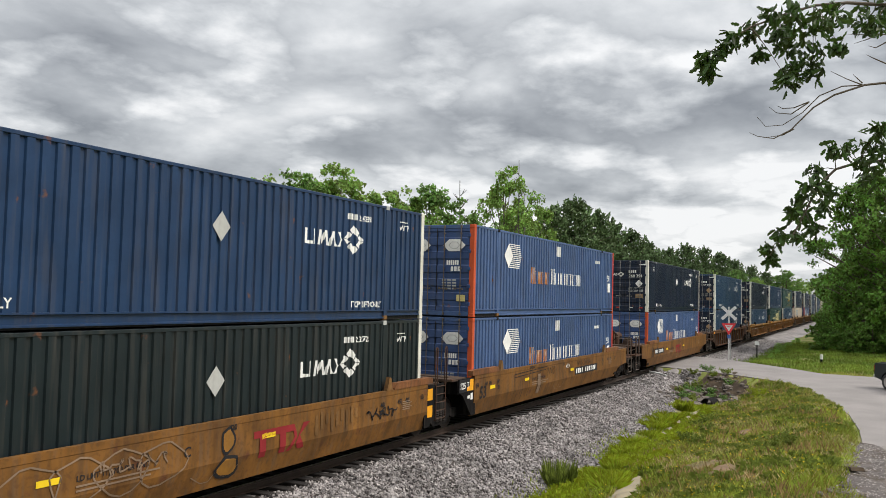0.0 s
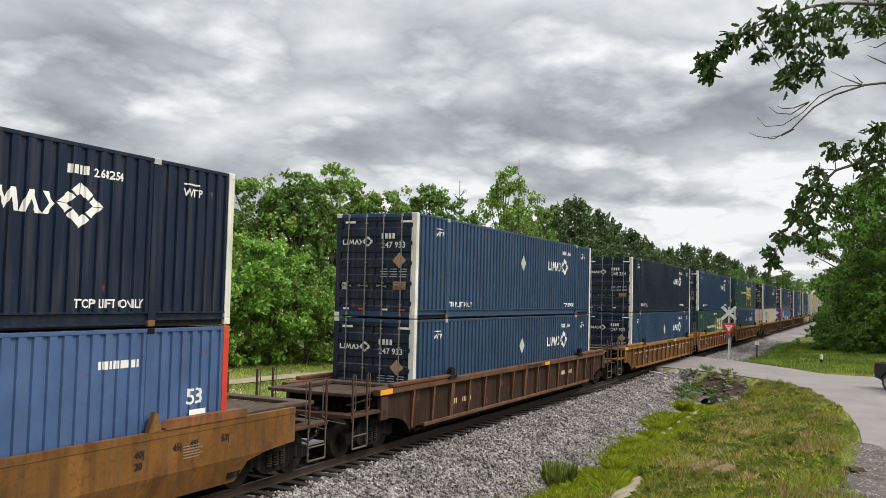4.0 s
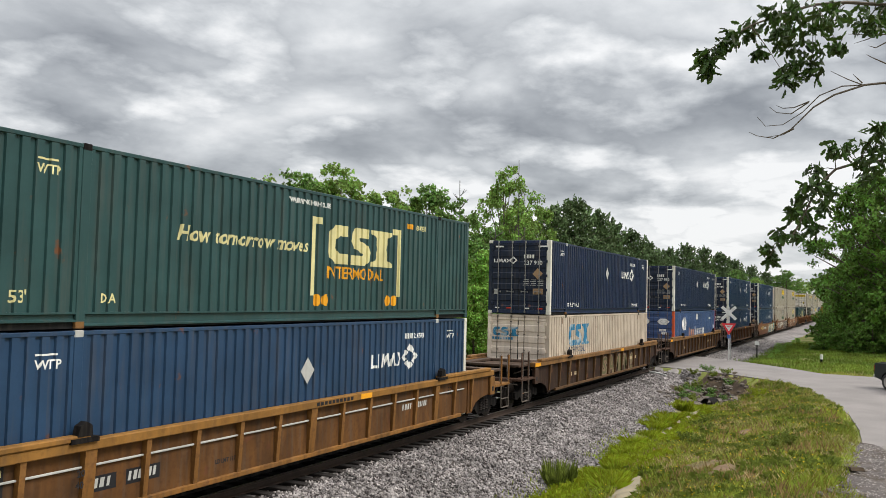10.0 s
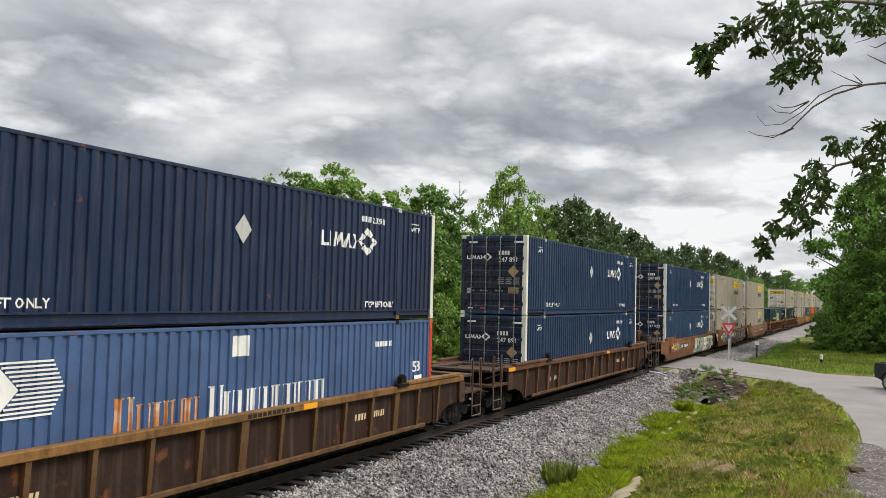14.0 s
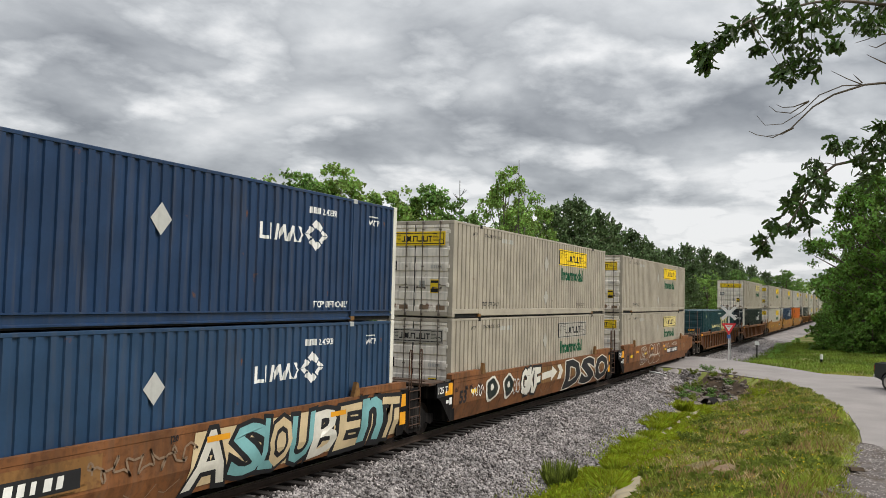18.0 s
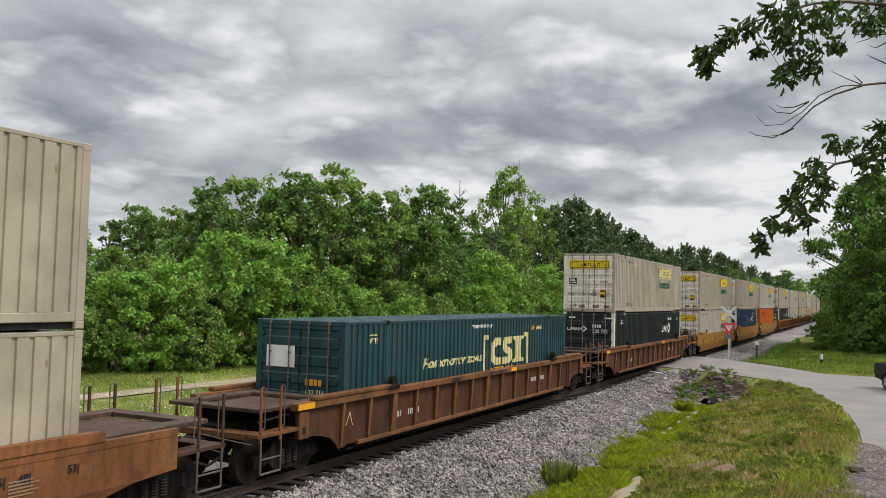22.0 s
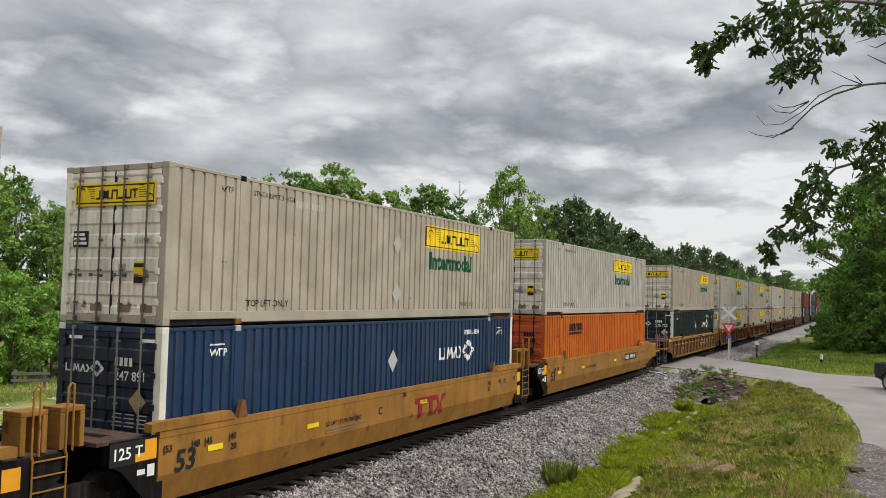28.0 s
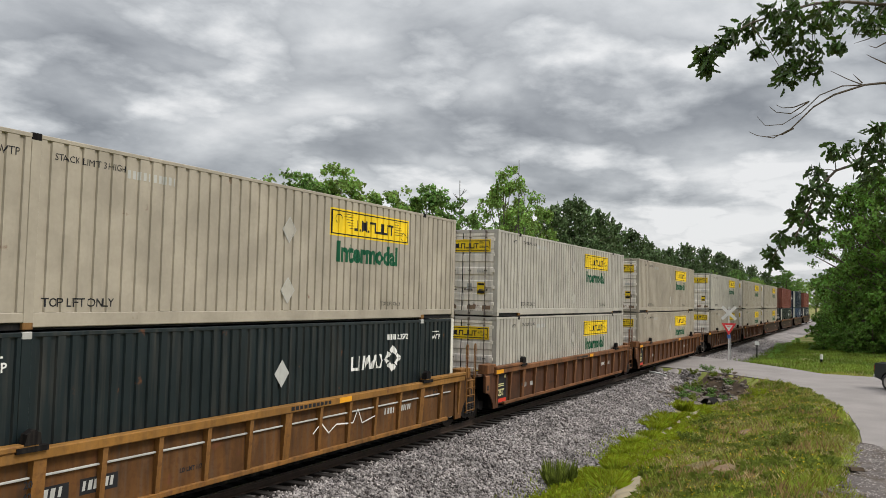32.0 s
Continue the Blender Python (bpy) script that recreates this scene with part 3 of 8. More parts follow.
def roof_mesh():
    """Roof sheet with shallow pressed cross ribs."""
    w = CW / 2
    pts = [(0.05, CH - 0.05), (0.05, CH - 0.022)]
    for i in range(26):
        x = 0.5 + i * 0.595
        pts += [(x, CH - 0.022), (x + 0.02, CH - 0.008), (x + 0.28, CH - 0.008), (x + 0.30, CH - 0.022)]
    pts += [(CL - 0.05, CH - 0.022), (CL - 0.05, CH - 0.05)]
    return add_prism(bmesh.new(), pts, -w + 0.03, w - 0.03)


def make_container(style, body, post, rail, prof, door, name="intermodal_container", label="", bands=6, rods="rod"):
    c = thing(name, label, "container", "containers on the train")
    z0, z1 = 0.255, CH - 0.075
    W2 = CW / 2
    for a, b in ((0.16, POST - 0.085), (POST + 0.085, CL - POST - 0.085), (CL - POST + 0.085, CL - 0.16)):
        put("side_panel", cached(("panel", prof, a), lambda: side_panel(prof, z0, z1, (a, b)), "side_panel", M[body]), c)
    put("side_panel", cached(("farpanel",), lambda: box(0.16, CL - 0.16, W2 - 0.05, W2 - 0.02, z0, z1), "side_panel", M[body]), c)
    put("front_wall", cached(("front",), lambda: box(CL - 0.06, CL - 0.02, -W2 + 0.16, W2 - 0.16, 0.15, CH - 0.07), "front_wall", M[body]), c)
    for s in (-1, 1):
        y = (-W2, -W2 + 0.1) if s < 0 else (W2 - 0.1, W2)
        if style in ("jb", "sch") or rail == "cream":
            put("bottom_rail", cached(("brail", s), lambda: add_box(add_box(box(POST, CL - POST, y[0] + 0.004, y[1], 0.035, 0.255, 0.012), 0.16, POST, y[0] + 0.004, y[1], 0.105, 0.255, 0.012), CL - POST, CL - 0.16, y[0] + 0.004, y[1], 0.105, 0.255, 0.012), "bottom_rail", M[rail]), c)
        else:
            put("bottom_rail", cached(("crail", s), lambda: add_channel(add_channel(add_channel(bmesh.new(), POST, CL - POST, s, 0.035, 0.255), 0.16, POST, s, 0.105, 0.255), CL - POST, CL - 0.16, s, 0.105, 0.255), "bottom_rail", M[rail]), c)
        put("top_rail", cached(("trail", s), lambda: box(0.16, CL - 0.16, y[0] + 0.002, y[1], CH - 0.08, CH - 0.012, 0.008), "top_rail", M[rail]), c)
        for x in (0.0, CL - 0.16):
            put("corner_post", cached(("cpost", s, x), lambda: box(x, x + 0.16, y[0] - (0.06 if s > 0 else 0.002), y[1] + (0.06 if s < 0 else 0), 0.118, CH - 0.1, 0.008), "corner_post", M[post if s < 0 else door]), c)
        for x in (POST, CL - POST):
            put("lifting_post", cached(("lpost", s, x), lambda: box(x - 0.085, x + 0.085, y[0] - 0.004, y[1], 0.1, CH - 0.1, 0.006), "lifting_post", M[body]), c)
    cast = cached(("cast",), casting_mesh, "corner_casting", M[post])
    cast_r = cached(("cast",), casting_mesh, "corner_casting", M["chord"])
    cast_d = cached(("cast",), casting_mesh, "corner_casting", M["dark"])
    cast_g = cached(("cast",), casting_mesh, "corner_casting", M["mark_grey"])
    for x, sx in ((0, 1), (CL, -1)):
        for y, sy in ((-W2, 1), (W2, -1)):
            for z in (0.0, CH - 0.118):
                put("corner_casting", cast, c, Matrix.Translation((x, y, z)) @ Matrix.Diagonal((sx, sy, 1, 1)))
    for x in (POST - 0.08, CL - POST - 0.08):
        for z in (0.0, CH - 0.118):
            put("lifting_casting", cast_r if z == 0 else (cast_g if style == "umax" else cast_d), c, Matrix.Translation((x, -W2, z)))
    put("roof", cached(("roof",), roof_mesh, "roof", M[body]), c)
    # dark block that paints the shade in the gap below the box
    put("underside", cached(("und",), lambda: box(0.16, CL - 0.16, -W2 + 0.06, W2 - 0.06, 0.0, 0.10), "underside", M["gap_shade"]), c)
    put("floor_frame", cached(("floor",), lambda: box(0.1, CL - 0.1, -W2 + 0.1, W2 - 0.1, 0.06, 0.16), "floor_frame", M["dark"]), c)
    put("door_header", cached(("head",), lambda: box(-0.002, 0.12, -W2 + 0.16, W2 - 0.16, CH - 0.125, CH - 0.01, 0.01), "door_header", M[rail]), c)
    put("door_sill", cached(("sill",), lambda: box(-0.004, 0.14, -W2 + 0.16, W2 - 0.16, 0.02, 0.165, 0.012), "door_sill", M[rail]), c)
    for y in (0.012, -1.127):
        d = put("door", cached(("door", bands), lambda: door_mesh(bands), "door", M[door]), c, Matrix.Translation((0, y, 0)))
        for ry in (0.27, 0.85):
            put("lock_rod", cached(("rodm",), rod_mesh, "lock_rod", M[rods]), d, Matrix.Translation((0, ry, 0)))
            put("door_handle", cached(("handle",), handle_mesh, "door_handle", M[rods]), d, Matrix.Translation((0, ry + (0.14 if ry > 0.5 else 0.18), 0)))
        hy = 1.06 if y > 0 else -0.05

        for hz in (0.35, 0.9, 1.45, 2.0, 2.5):
            put("hinge", cached(("hinge",), lambda: box(-0.03, 0.02, 0, 0.10, 0, 0.11, 0.008), "hinge", M[door]), d, Matrix.Translation((0, hy, hz)))
    put("door_gasket", cached(("gask",), lambda: box(-0.008, 0.05, -0.012, 0.012, 0.17, CH - 0.13), "door_gasket", M["mark_black"]), c)
    return c


def mark_polys():
    """A row of five plain angular shapes and a broken diamond, 2.4 long and 0.34 high in the row."""
    h = 0.34
    p = [[(0, 0), (0.30, 0), (0.30, 0.07), (0.085, 0.07), (0.085, h), (0, h)],
         [(0.33, 0), (0.415, 0), (0.415, h), (0.33, h)],
         [(0.48, 0), (0.56, 0), (0.60, 0.2), (0.69, 0.02), (0.78, 0.2), (0.82, 0), (0.90, 0), (0.84, h), (0.76, h), (0.69, 0.18), (0.62, h), (0.54, h)],
         [(0.92, 0), (1.01, 0), (1.10, 0.2), (1.19, 0), (1.28, 0), (1.14, h), (1.06, h)],
         [(1.28, 0), (1.38, 0), (1.47, 0.12), (1.52, 0.17), (1.47, 0.22), (1.38, h), (1.28, h), (1.40, 0.17)]]
    cx, cy, rx, ry, k, g = 1.96, 0.20, 0.44, 0.37, 0.52, 0.04
    o, i = diamond(cx, cy, rx, ry), diamond(cx, cy, rx * k, ry * k)
    for a, b in ((0, 1), (1, 2), (2, 3), (3, 0)):
        def cut(q, r, t):
            return (q[0] + (r[0] - q[0]) * t, q[1] + (r[1] - q[1]) * t)
        p.append([cut(o[a], o[b], 0.0), cut(o[a], o[b], 0.40), cut(i[a], i[b], 0.30), i[a]])
        p.append([cut(o[a], o[b], 0.48), cut(o[a], o[b], 1.0 - g), cut(i[a], i[b], 1.0 - g), cut(i[a], i[b], 0.40)])
    return p


def logo_diamond(c, prof, x, z, s, material):
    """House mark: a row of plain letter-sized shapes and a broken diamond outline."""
    on_side("house_mark", ("lm", s), lambda: flat_polys([[(u * s, v * s) for u, v in p] for p in mark_polys()]), x, z, M[material], c, prof)


def end_mark(c, y, z, s, material):
    on_end("house_mark", ("em", s), lambda: flat_polys([[(u * s, v * s) for u, v in p] for p in mark_polys()]), y, z, M[material], c, x=-0.010)


def text_side(c, words, size, x, z, material, prof, name="lettering", bold=0.004, shear=0.0, spacing=1.0):
    on_side(name, ("t", words, size, bold, shear, spacing), lambda: flat_text(words, size, bold, shear, spacing), x, z, M[material], c, prof)


def text_end(c, words, size, y, z, material, name="lettering", bold=0.003, spacing=1.0):
    on_end(name, ("t", words, size, bold, spacing), lambda: flat_text(words, size, bold, 0, spacing), y, z, M[material], c)


def shape_side(c, key, polys, x, z, material, prof, name="marking", label=""):
    on_side(name, key, lambda: flat_polys(polys), x, z, M[material], c, prof, label)


def shape_end(c, key, polys, y, z, material, name="marking", label="", x=-0.012):
    on_end(name, key, lambda: flat_polys(polys), y, z, M[material], c, label, x)


def wtp(c, prof, mark, x=1.25):
    text_side(c, "WTP", 0.20, x, 2.33, mark, prof)
    shape_side(c, "wtpbar", [rect(0, 0, 0.36, 0.03)], x, 2.53, mark, prof)


def dress_diamond(c, prof="fine", mark="mark_white", placard="mark_grey", serial="238878", lift=True):
    """Markings of the navy boxes with the diamond mark."""
    wtp(c, prof, mark)
    wtp(c, prof, mark, CL - 1.3)
    logo_diamond(c, prof, 10.66, 1.72, 1.0, mark)
    shape_side(c, "placard", [diamond(0, 0, 0.25, 0.29)], 8.0, 1.86, placard, None, "placard")
    text_side(c, serial, 0.19, 12.88, 2.40, mark, prof, "serial_number", spacing=1.05)
    shape_side(c, "own", bars(4, 0.40, 0.14), 12.38, 2.40, mark, prof)
    if lift:
        text_side(c, "TOP LIFT ONLY", 0.215, 2.2, 0.32, mark, prof)
        text_side(c, "TOP LIFT ONLY", 0.20, 12.6, 0.32, mark, prof)
    end_mark(c, 1.07, 2.02, 0.42, mark)
    shape_end(c, "own_e", bars(4, 0.46, 0.15, 0.32), -0.2, 2.18, mark)
    text_end(c, serial[:3] + " " + serial[3:], 0.235, -0.2, 1.93, mark, "serial_number")
    shape_end(c, "plac_e", [diamond(0, 0, 0.21, 0.22)], -0.78, 1.58, "mark_tan" if serial[2] in "7" else placard, "placard")
    shape_end(c, "lines", [rect(0.30 * j + 0.03 * (i % 2), i * 0.07, 0.30 * j + 0.24, i * 0.07 + 0.022) for i in range(4) for j in range(3)], -0.18, 1.12, "mark_grey", "small_print")
    shape_end(c, "plate", [rect(0, 0, 0.40, 0.22)], -0.60, 0.78, "mark_tan", "data_plate")
    shape_end(c, "plate3", [rect(0.03, 0.03 + 0.06 * i, 0.36, 0.06 + 0.06 * i) for i in range(3)], -0.60, 0.78, "mark_brown", "plate_text", x=-0.016)
    shape_end(c, "plate2", [rect(0, 0, 0.16, 0.2)], 1.05, 0.76, "mark_grey", "data_plate")
    for i, y in enumerate((1.0, 0.5, -0.25, -0.8)):
        shape_end(c, "reflect", [rect(0, 0, 0.2, 0.05)], y, 0.20, "mark_red" if i % 2 else "mark_white", "reflector")
        if i in (0, 3):
            shape_end(c, "reflect2", [rect(0, 0, 0.34, 0.06)], y, 2.62, "mark_white", "reflector")


def serif_shape(x, w, h, kind):
    """A plain heavy upright with thin feet, and a lighter upright or arm beside it."""
    a, b, t = w * 0.10, w * 0.88, h * 0.05
    out = [rect(x + a, 0, x + a + w * 0.26, h), rect(x + a - w * 0.07, 0, x + a + w * 0.36, t), rect(x + a - w * 0.07, h - t, x + a + w * 0.36, h)]
    lo, hi = ((0, 1.0), (0.4, 1.0), (0, 0.62))[kind]
    return out + [rect(x + b - w * 0.14, h * lo, x + b, h * hi), rect(x + b - w * 0.2, h * hi - t, x + b + w * 0.06, h * hi)]


def dress_pacer(c, prof="fine"):
    for x in (2.85,):
        shape_side(c, "pd", [diamond(0, 0, 0.40, 0.42)], x, 2.06, "mark_white", None, "emblem")
        shape_side(c, "pl", [rect(0.02 + 0.40 * (1 - abs(i - 6) / 6.5), i * 0.066, 1.18 - 0.034 * abs(i - 6), i * 0.066 + 0.032) for i in range(13)], x, 1.65, "mark_white", None, "emblem")
        ring = [(0.20 * math.cos(i * 0.5236), 0.21 * math.sin(i * 0.5236)) for i in range(13)]
        shape_side(c, "pring", stroke(ring, 0.07), x, 2.06, "mark_orange", prof, "emblem")
    h = 0.46
    caps, x = [], 0.0
    for w, k in ((0.46, 1.3), (0.40, 1), (0.38, 1), (0.36, 1), (0.40, 1)):
        caps += serif_shape(x, w, h * k, 0)
        x += w
    shape_side(c, "p1", caps, 5.0, 1.16, "mark_orange", prof, "brand_name")
    x, caps = 0.0, []
    for i, w in enumerate((0.44, 0.36, 0.40, 0.38, 0.40, 0.36, 0.40, 0.40, 0.22, 0.42)):
        k = 1.3 if i == 0 else 1.0
        caps += serif_shape(x, w, h * k, 0)
        x += w
    shape_side(c, "p2", caps, 7.2, 1.18, "mark_white", prof, "brand_name")
    shape_side(c, "psq", [rect(0, 0, 0.5, 0.4)], 7.82, 2.29, "mark_white", prof, "patch")
    shape_side(c, "ps", bars(8, 0.9, 0.13), 13.1, 2.25, "mark_white", prof, "serial_number")
    shape_side(c, "pr", [rect(0, 0, 0.14, 2.4)], CL - 0.155, 0.25, "mark_red", prof, "red_stripe")
    shape_side(c, "pt", [rect(0, 0, 0.42, 0.42)], CL - 1.0, 0.98, "mark_white", None, "data_plate")
    text_side(c, "53", 0.40, CL - 1.05, 1.50, "mark_white", prof)
    for y in (1.0, -0.22):
        shape_end(c, "hexa", [[(0, 0.19), (0.2, 0), (0.58, 0), (0.78, 0.19), (0.58, 0.38), (0.2, 0.38)]], y, 2.05, "mark_white", "emblem")
    shape_end(c, "own_p", bars(6, 0.44, 0.15), -0.35, 1.62, "mark_white")
    shape_end(c, "num_p", bars(3, 0.36, 0.15), -0.5, 1.42, "mark_white")
    shape_end(c, "lines_p", [rect((i % 3) * 0.18, (i // 3) * 0.09, (i % 3) * 0.18 + 0.14, (i // 3) * 0.09 + 0.05) for i in range(12)], -0.2, 0.85, "mark_grey", "small_print")
    shape_end(c, "plate_p", [rect(0, 0, 0.34, 0.3)], 0.95, 0.4, "mark_grey", "data_plate")
    for y in (0.80, -0.42):
        hexa = [(0, 0.10), (0.1, 0), (0.28, 0), (0.38, 0.10), (0.28, 0.2), (0.1, 0.2), (0, 0.10)]
        shape_end(c, "hexr", stroke(hexa, 0.02), y, 2.14, "mark_grey", "emblem", x=-0.016)
    shape_end(c, "plate_q", [rect(0, 0, 0.36, 0.20)], 1.0, 1.06, "mark_cream", "data_plate")
    shape_end(c, "plate_r", [rect(0, 0, 0.30, 0.20)], -0.72, 0.48, "mark_pale", "data_plate")
    shape_end(c, "plate_t", [rect(0.03 + 0.08 * i, 0.05, 0.08 + 0.08 * i, 0.15) for i in range(4)], 1.0, 1.06, "mark_black", "plate_text", x=-0.016)


def block_letters(h):
    """Three heavy rounded shapes of a house mark."""
    s = h
    c1 = [(0.95, 0.0), (0.3, 0.0), (0.08, 0.15), (0, 0.42), (0.05, 0.8), (0.28, 1.0), (0.9, 1.0), (0.9, 0.72), (0.5, 0.72), (0.36, 0.62), (0.34, 0.4), (0.46, 0.27), (0.95, 0.27)]
    c2 = [(1.02, 0), (1.75, 0), (1.95, 0.12), (2.0, 0.38), (1.88, 0.55), (1.42, 0.68), (1.42, 0.74), (1.9, 0.74), (1.9, 1.0), (1.28, 1.0), (1.08, 0.88), (1.03, 0.62), (1.16, 0.46), (1.62, 0.32), (1.6, 0.26), (1.02, 0.26)]
    c3 = [(2.05, 0), (3.2, 0), (3.2, 0.1), (2.98, 0.18), (2.84, 0.5), (2.95, 0.82), (3.15, 0.9), (3.15, 1.0), (2.08, 1.0), (2.08, 0.9), (2.28, 0.82), (2.42, 0.5), (2.26, 0.18), (2.05, 0.1)]
    return [[(u * s, v * s) for u, v in p] for p in (c1, c2, c3)]


def bubble_dot(r):
    return [(r * math.cos(i * 0.6283), r * math.sin(i * 0.6283)) for i in range(10)]


def dress_green(c, prof="fine", slogan=True, high=False):
    z = 1.32
    shape_side(c, "blk", block_letters(0.90), 8.68, z, "mark_cream", prof, "brand_name")
    text_side(c, "INTERMODAL", 0.40, 8.60, z - 0.34, "mark_amber", prof, "wordmark", 0.004, 0.0, 1.02)
    for x, f in ((8.02, 1), (11.80, -1)):
        shape_side(c, ("brk", f), [rect(0, 0, 0.18, 1.75), rect(0.18 if f > 0 else -0.26, 1.6, 0.44 if f > 0 else 0, 1.75)], x, 0.58, "mark_cream", prof, "bracket_mark")
    text_side(c, "How tomorrow moves", 0.405, 3.98, 1.53, "mark_cream", prof, "slogan", 0.008, 0.25, 1.02)
    text_side(c, "WARNING HIGH CUBE", 0.15, 7.2, 2.57, "mark_white", prof)
    shape_side(c, "owng", bars(4, 0.42, 0.14), 12.3, 2.40, "mark_amber", prof)
    text_side(c, "634281", 0.19, 12.8, 2.40, "mark_cream", prof, "serial_number")
    wtp(c, prof, "mark_cream", 1.1)
    text_side(c, "53'", 0.26, 0.75, 0.40, "mark_cream", prof)
    text_side(c, "DA", 0.22, 2.35, 0.40, "mark_cream", prof)
    for x in (8.28, 8.62, 11.35, 11.70):
        shape_side(c, ("dot", x), [bubble_dot(0.14)], x, 0.48, "mark_amber", prof, "round_mark")
    shape_end(c, "wh", [rect(0, 0, 0.85, 0.52)], 0.98, 1.75, "mark_white", "white_panel")
    text_end(c, "WARNING", 0.17, 0.95, 0.62, "mark_cream")
    text_end(c, "HIGH CUBE", 0.17, 0.95, 0.38, "mark_cream")
    shape_end(c, "owne", bars(4, 0.5, 0.15), -0.2, 1.35, "mark_amber")
    text_end(c, "632 716", 0.17, -0.2, 1.13, "mark_cream", "serial_number")
    shape_end(c, "ypl", [rect(0, 0, 0.42, 0.24)], -0.55, 0.72, "mark_amber", "data_plate")


def dress_cream(c, prof="wide"):
    shape_side(c, "blkc", block_letters(0.88), 2.38, 1.62, "mark_sky", prof, "brand_name")
    text_side(c, "INTERMODAL", 0.36, 2.40, 1.33, "mark_ink", prof, "wordmark", 0.0, 0.0, 1.0)
    for x in (1.5, 2.45, 2.95, 8.9, 13.9):
        shape_side(c, ("slot", x), [rect(0, 0, 0.10, 0.22)], x, CH - 0.34, "mark_brown", None, "lashing_slot")
    shape_end(c, "blke", block_letters(0.34), 1.06, 2.05, "mark_sky", "brand_name")
    shape_end(c, "unde", bars(8, 0.9, 0.1), 1.08, 1.9, "mark_sky", "brand_name")
    text_end(c, "WARNING", 0.17, 1.06, 0.72, "mark_black")
    text_end(c, "HIGH CUBE", 0.17, 1.06, 0.48, "mark_black")
    shape_end(c, "ownw", bars(4, 0.48, 0.14), -0.25, 0.72, "mark_black")
    text_end(c, "938810", 0.17, -0.25, 0.42, "mark_black", "serial_number")


def scroll_sign(w, h):
    """Dark shapes on the yellow panel: a row of bars between two scroll outlines, with a thin border."""
    t = 0.025
    out = [rect(0.04, 0.04, w - 0.04, 0.04 + t), rect(0.04, h - 0.04 - t, w - 0.04, h - 0.04), rect(0.04, 0.04, 0.04 + t, h - 0.04), rect(w - 0.04 - t, 0.04, w - 0.04, h - 0.04)]
    bh, z = h * 0.42, h * 0.27
    x, s = w * 0.27, w * 0.017
    for k, kind in ((0.055, 0), (0.018, 9), (0.07, 1), (0.018, 9), (0.078, 2), (0.075, 0), (0.078, 3), (0.065, 4)):
        b = w * k
        if kind == 9:
            out.append(rect(x, z, x + s, z + bh * 0.2))
        else:
            # two uprights and a bar that joins them low, in the middle or high
            if kind != 4:
                out.append(rect(x + b - s, z, x + b, z + bh))
            if kind in (1, 2, 3):
                out.append(rect(x, z, x + s, z + bh))
            if kind == 0:
                out.append(rect(x, z, x + b - s, z + bh * 0.22))
            if kind == 1:
                out.append(rect(x + s, z + bh * 0.12, x + b - s, z + bh * 0.88))
            if kind in (2, 3):
                q = 0.80 if kind == 2 else 0.0
                out.append(rect(x + s, z + bh * q, x + b - s, z + bh * (q + 0.2)))
            if kind == 4:
                out += [rect(x, z + bh * 0.8, x + b, z + bh), rect(x + b / 2 - s / 2, z, x + b / 2 + s / 2, z + bh * 0.8)]
        x += b + w * 0.008
    for j in range(6):
        q = h * (0.16 + 0.1 * j)
        out.append(rect(w * (0.15 + 0.012 * j), h - q - 0.008, w * 0.255, h - q + 0.004))
        out.append(rect(w * 0.80, h - q - 0.008, w * (0.80 + 0.06 + 0.012 * j), h - q + 0.004))
    for cx, f in ((0.09, 1), (0.93, -1)):
        r = [(w * cx + 0.05 * w * math.cos(a) * 0.8, h * (0.62 if f > 0 else 0.28) + h * 0.17 * math.sin(a)) for a in [i * 0.6 for i in range(8)]]
        for a, b in zip(r, r[1:]):
            out.append([(a[0], a[1] - 0.012), (b[0], b[1] - 0.012), (b[0], b[1] + 0.012), (a[0], a[1] + 0.012)])
    return out


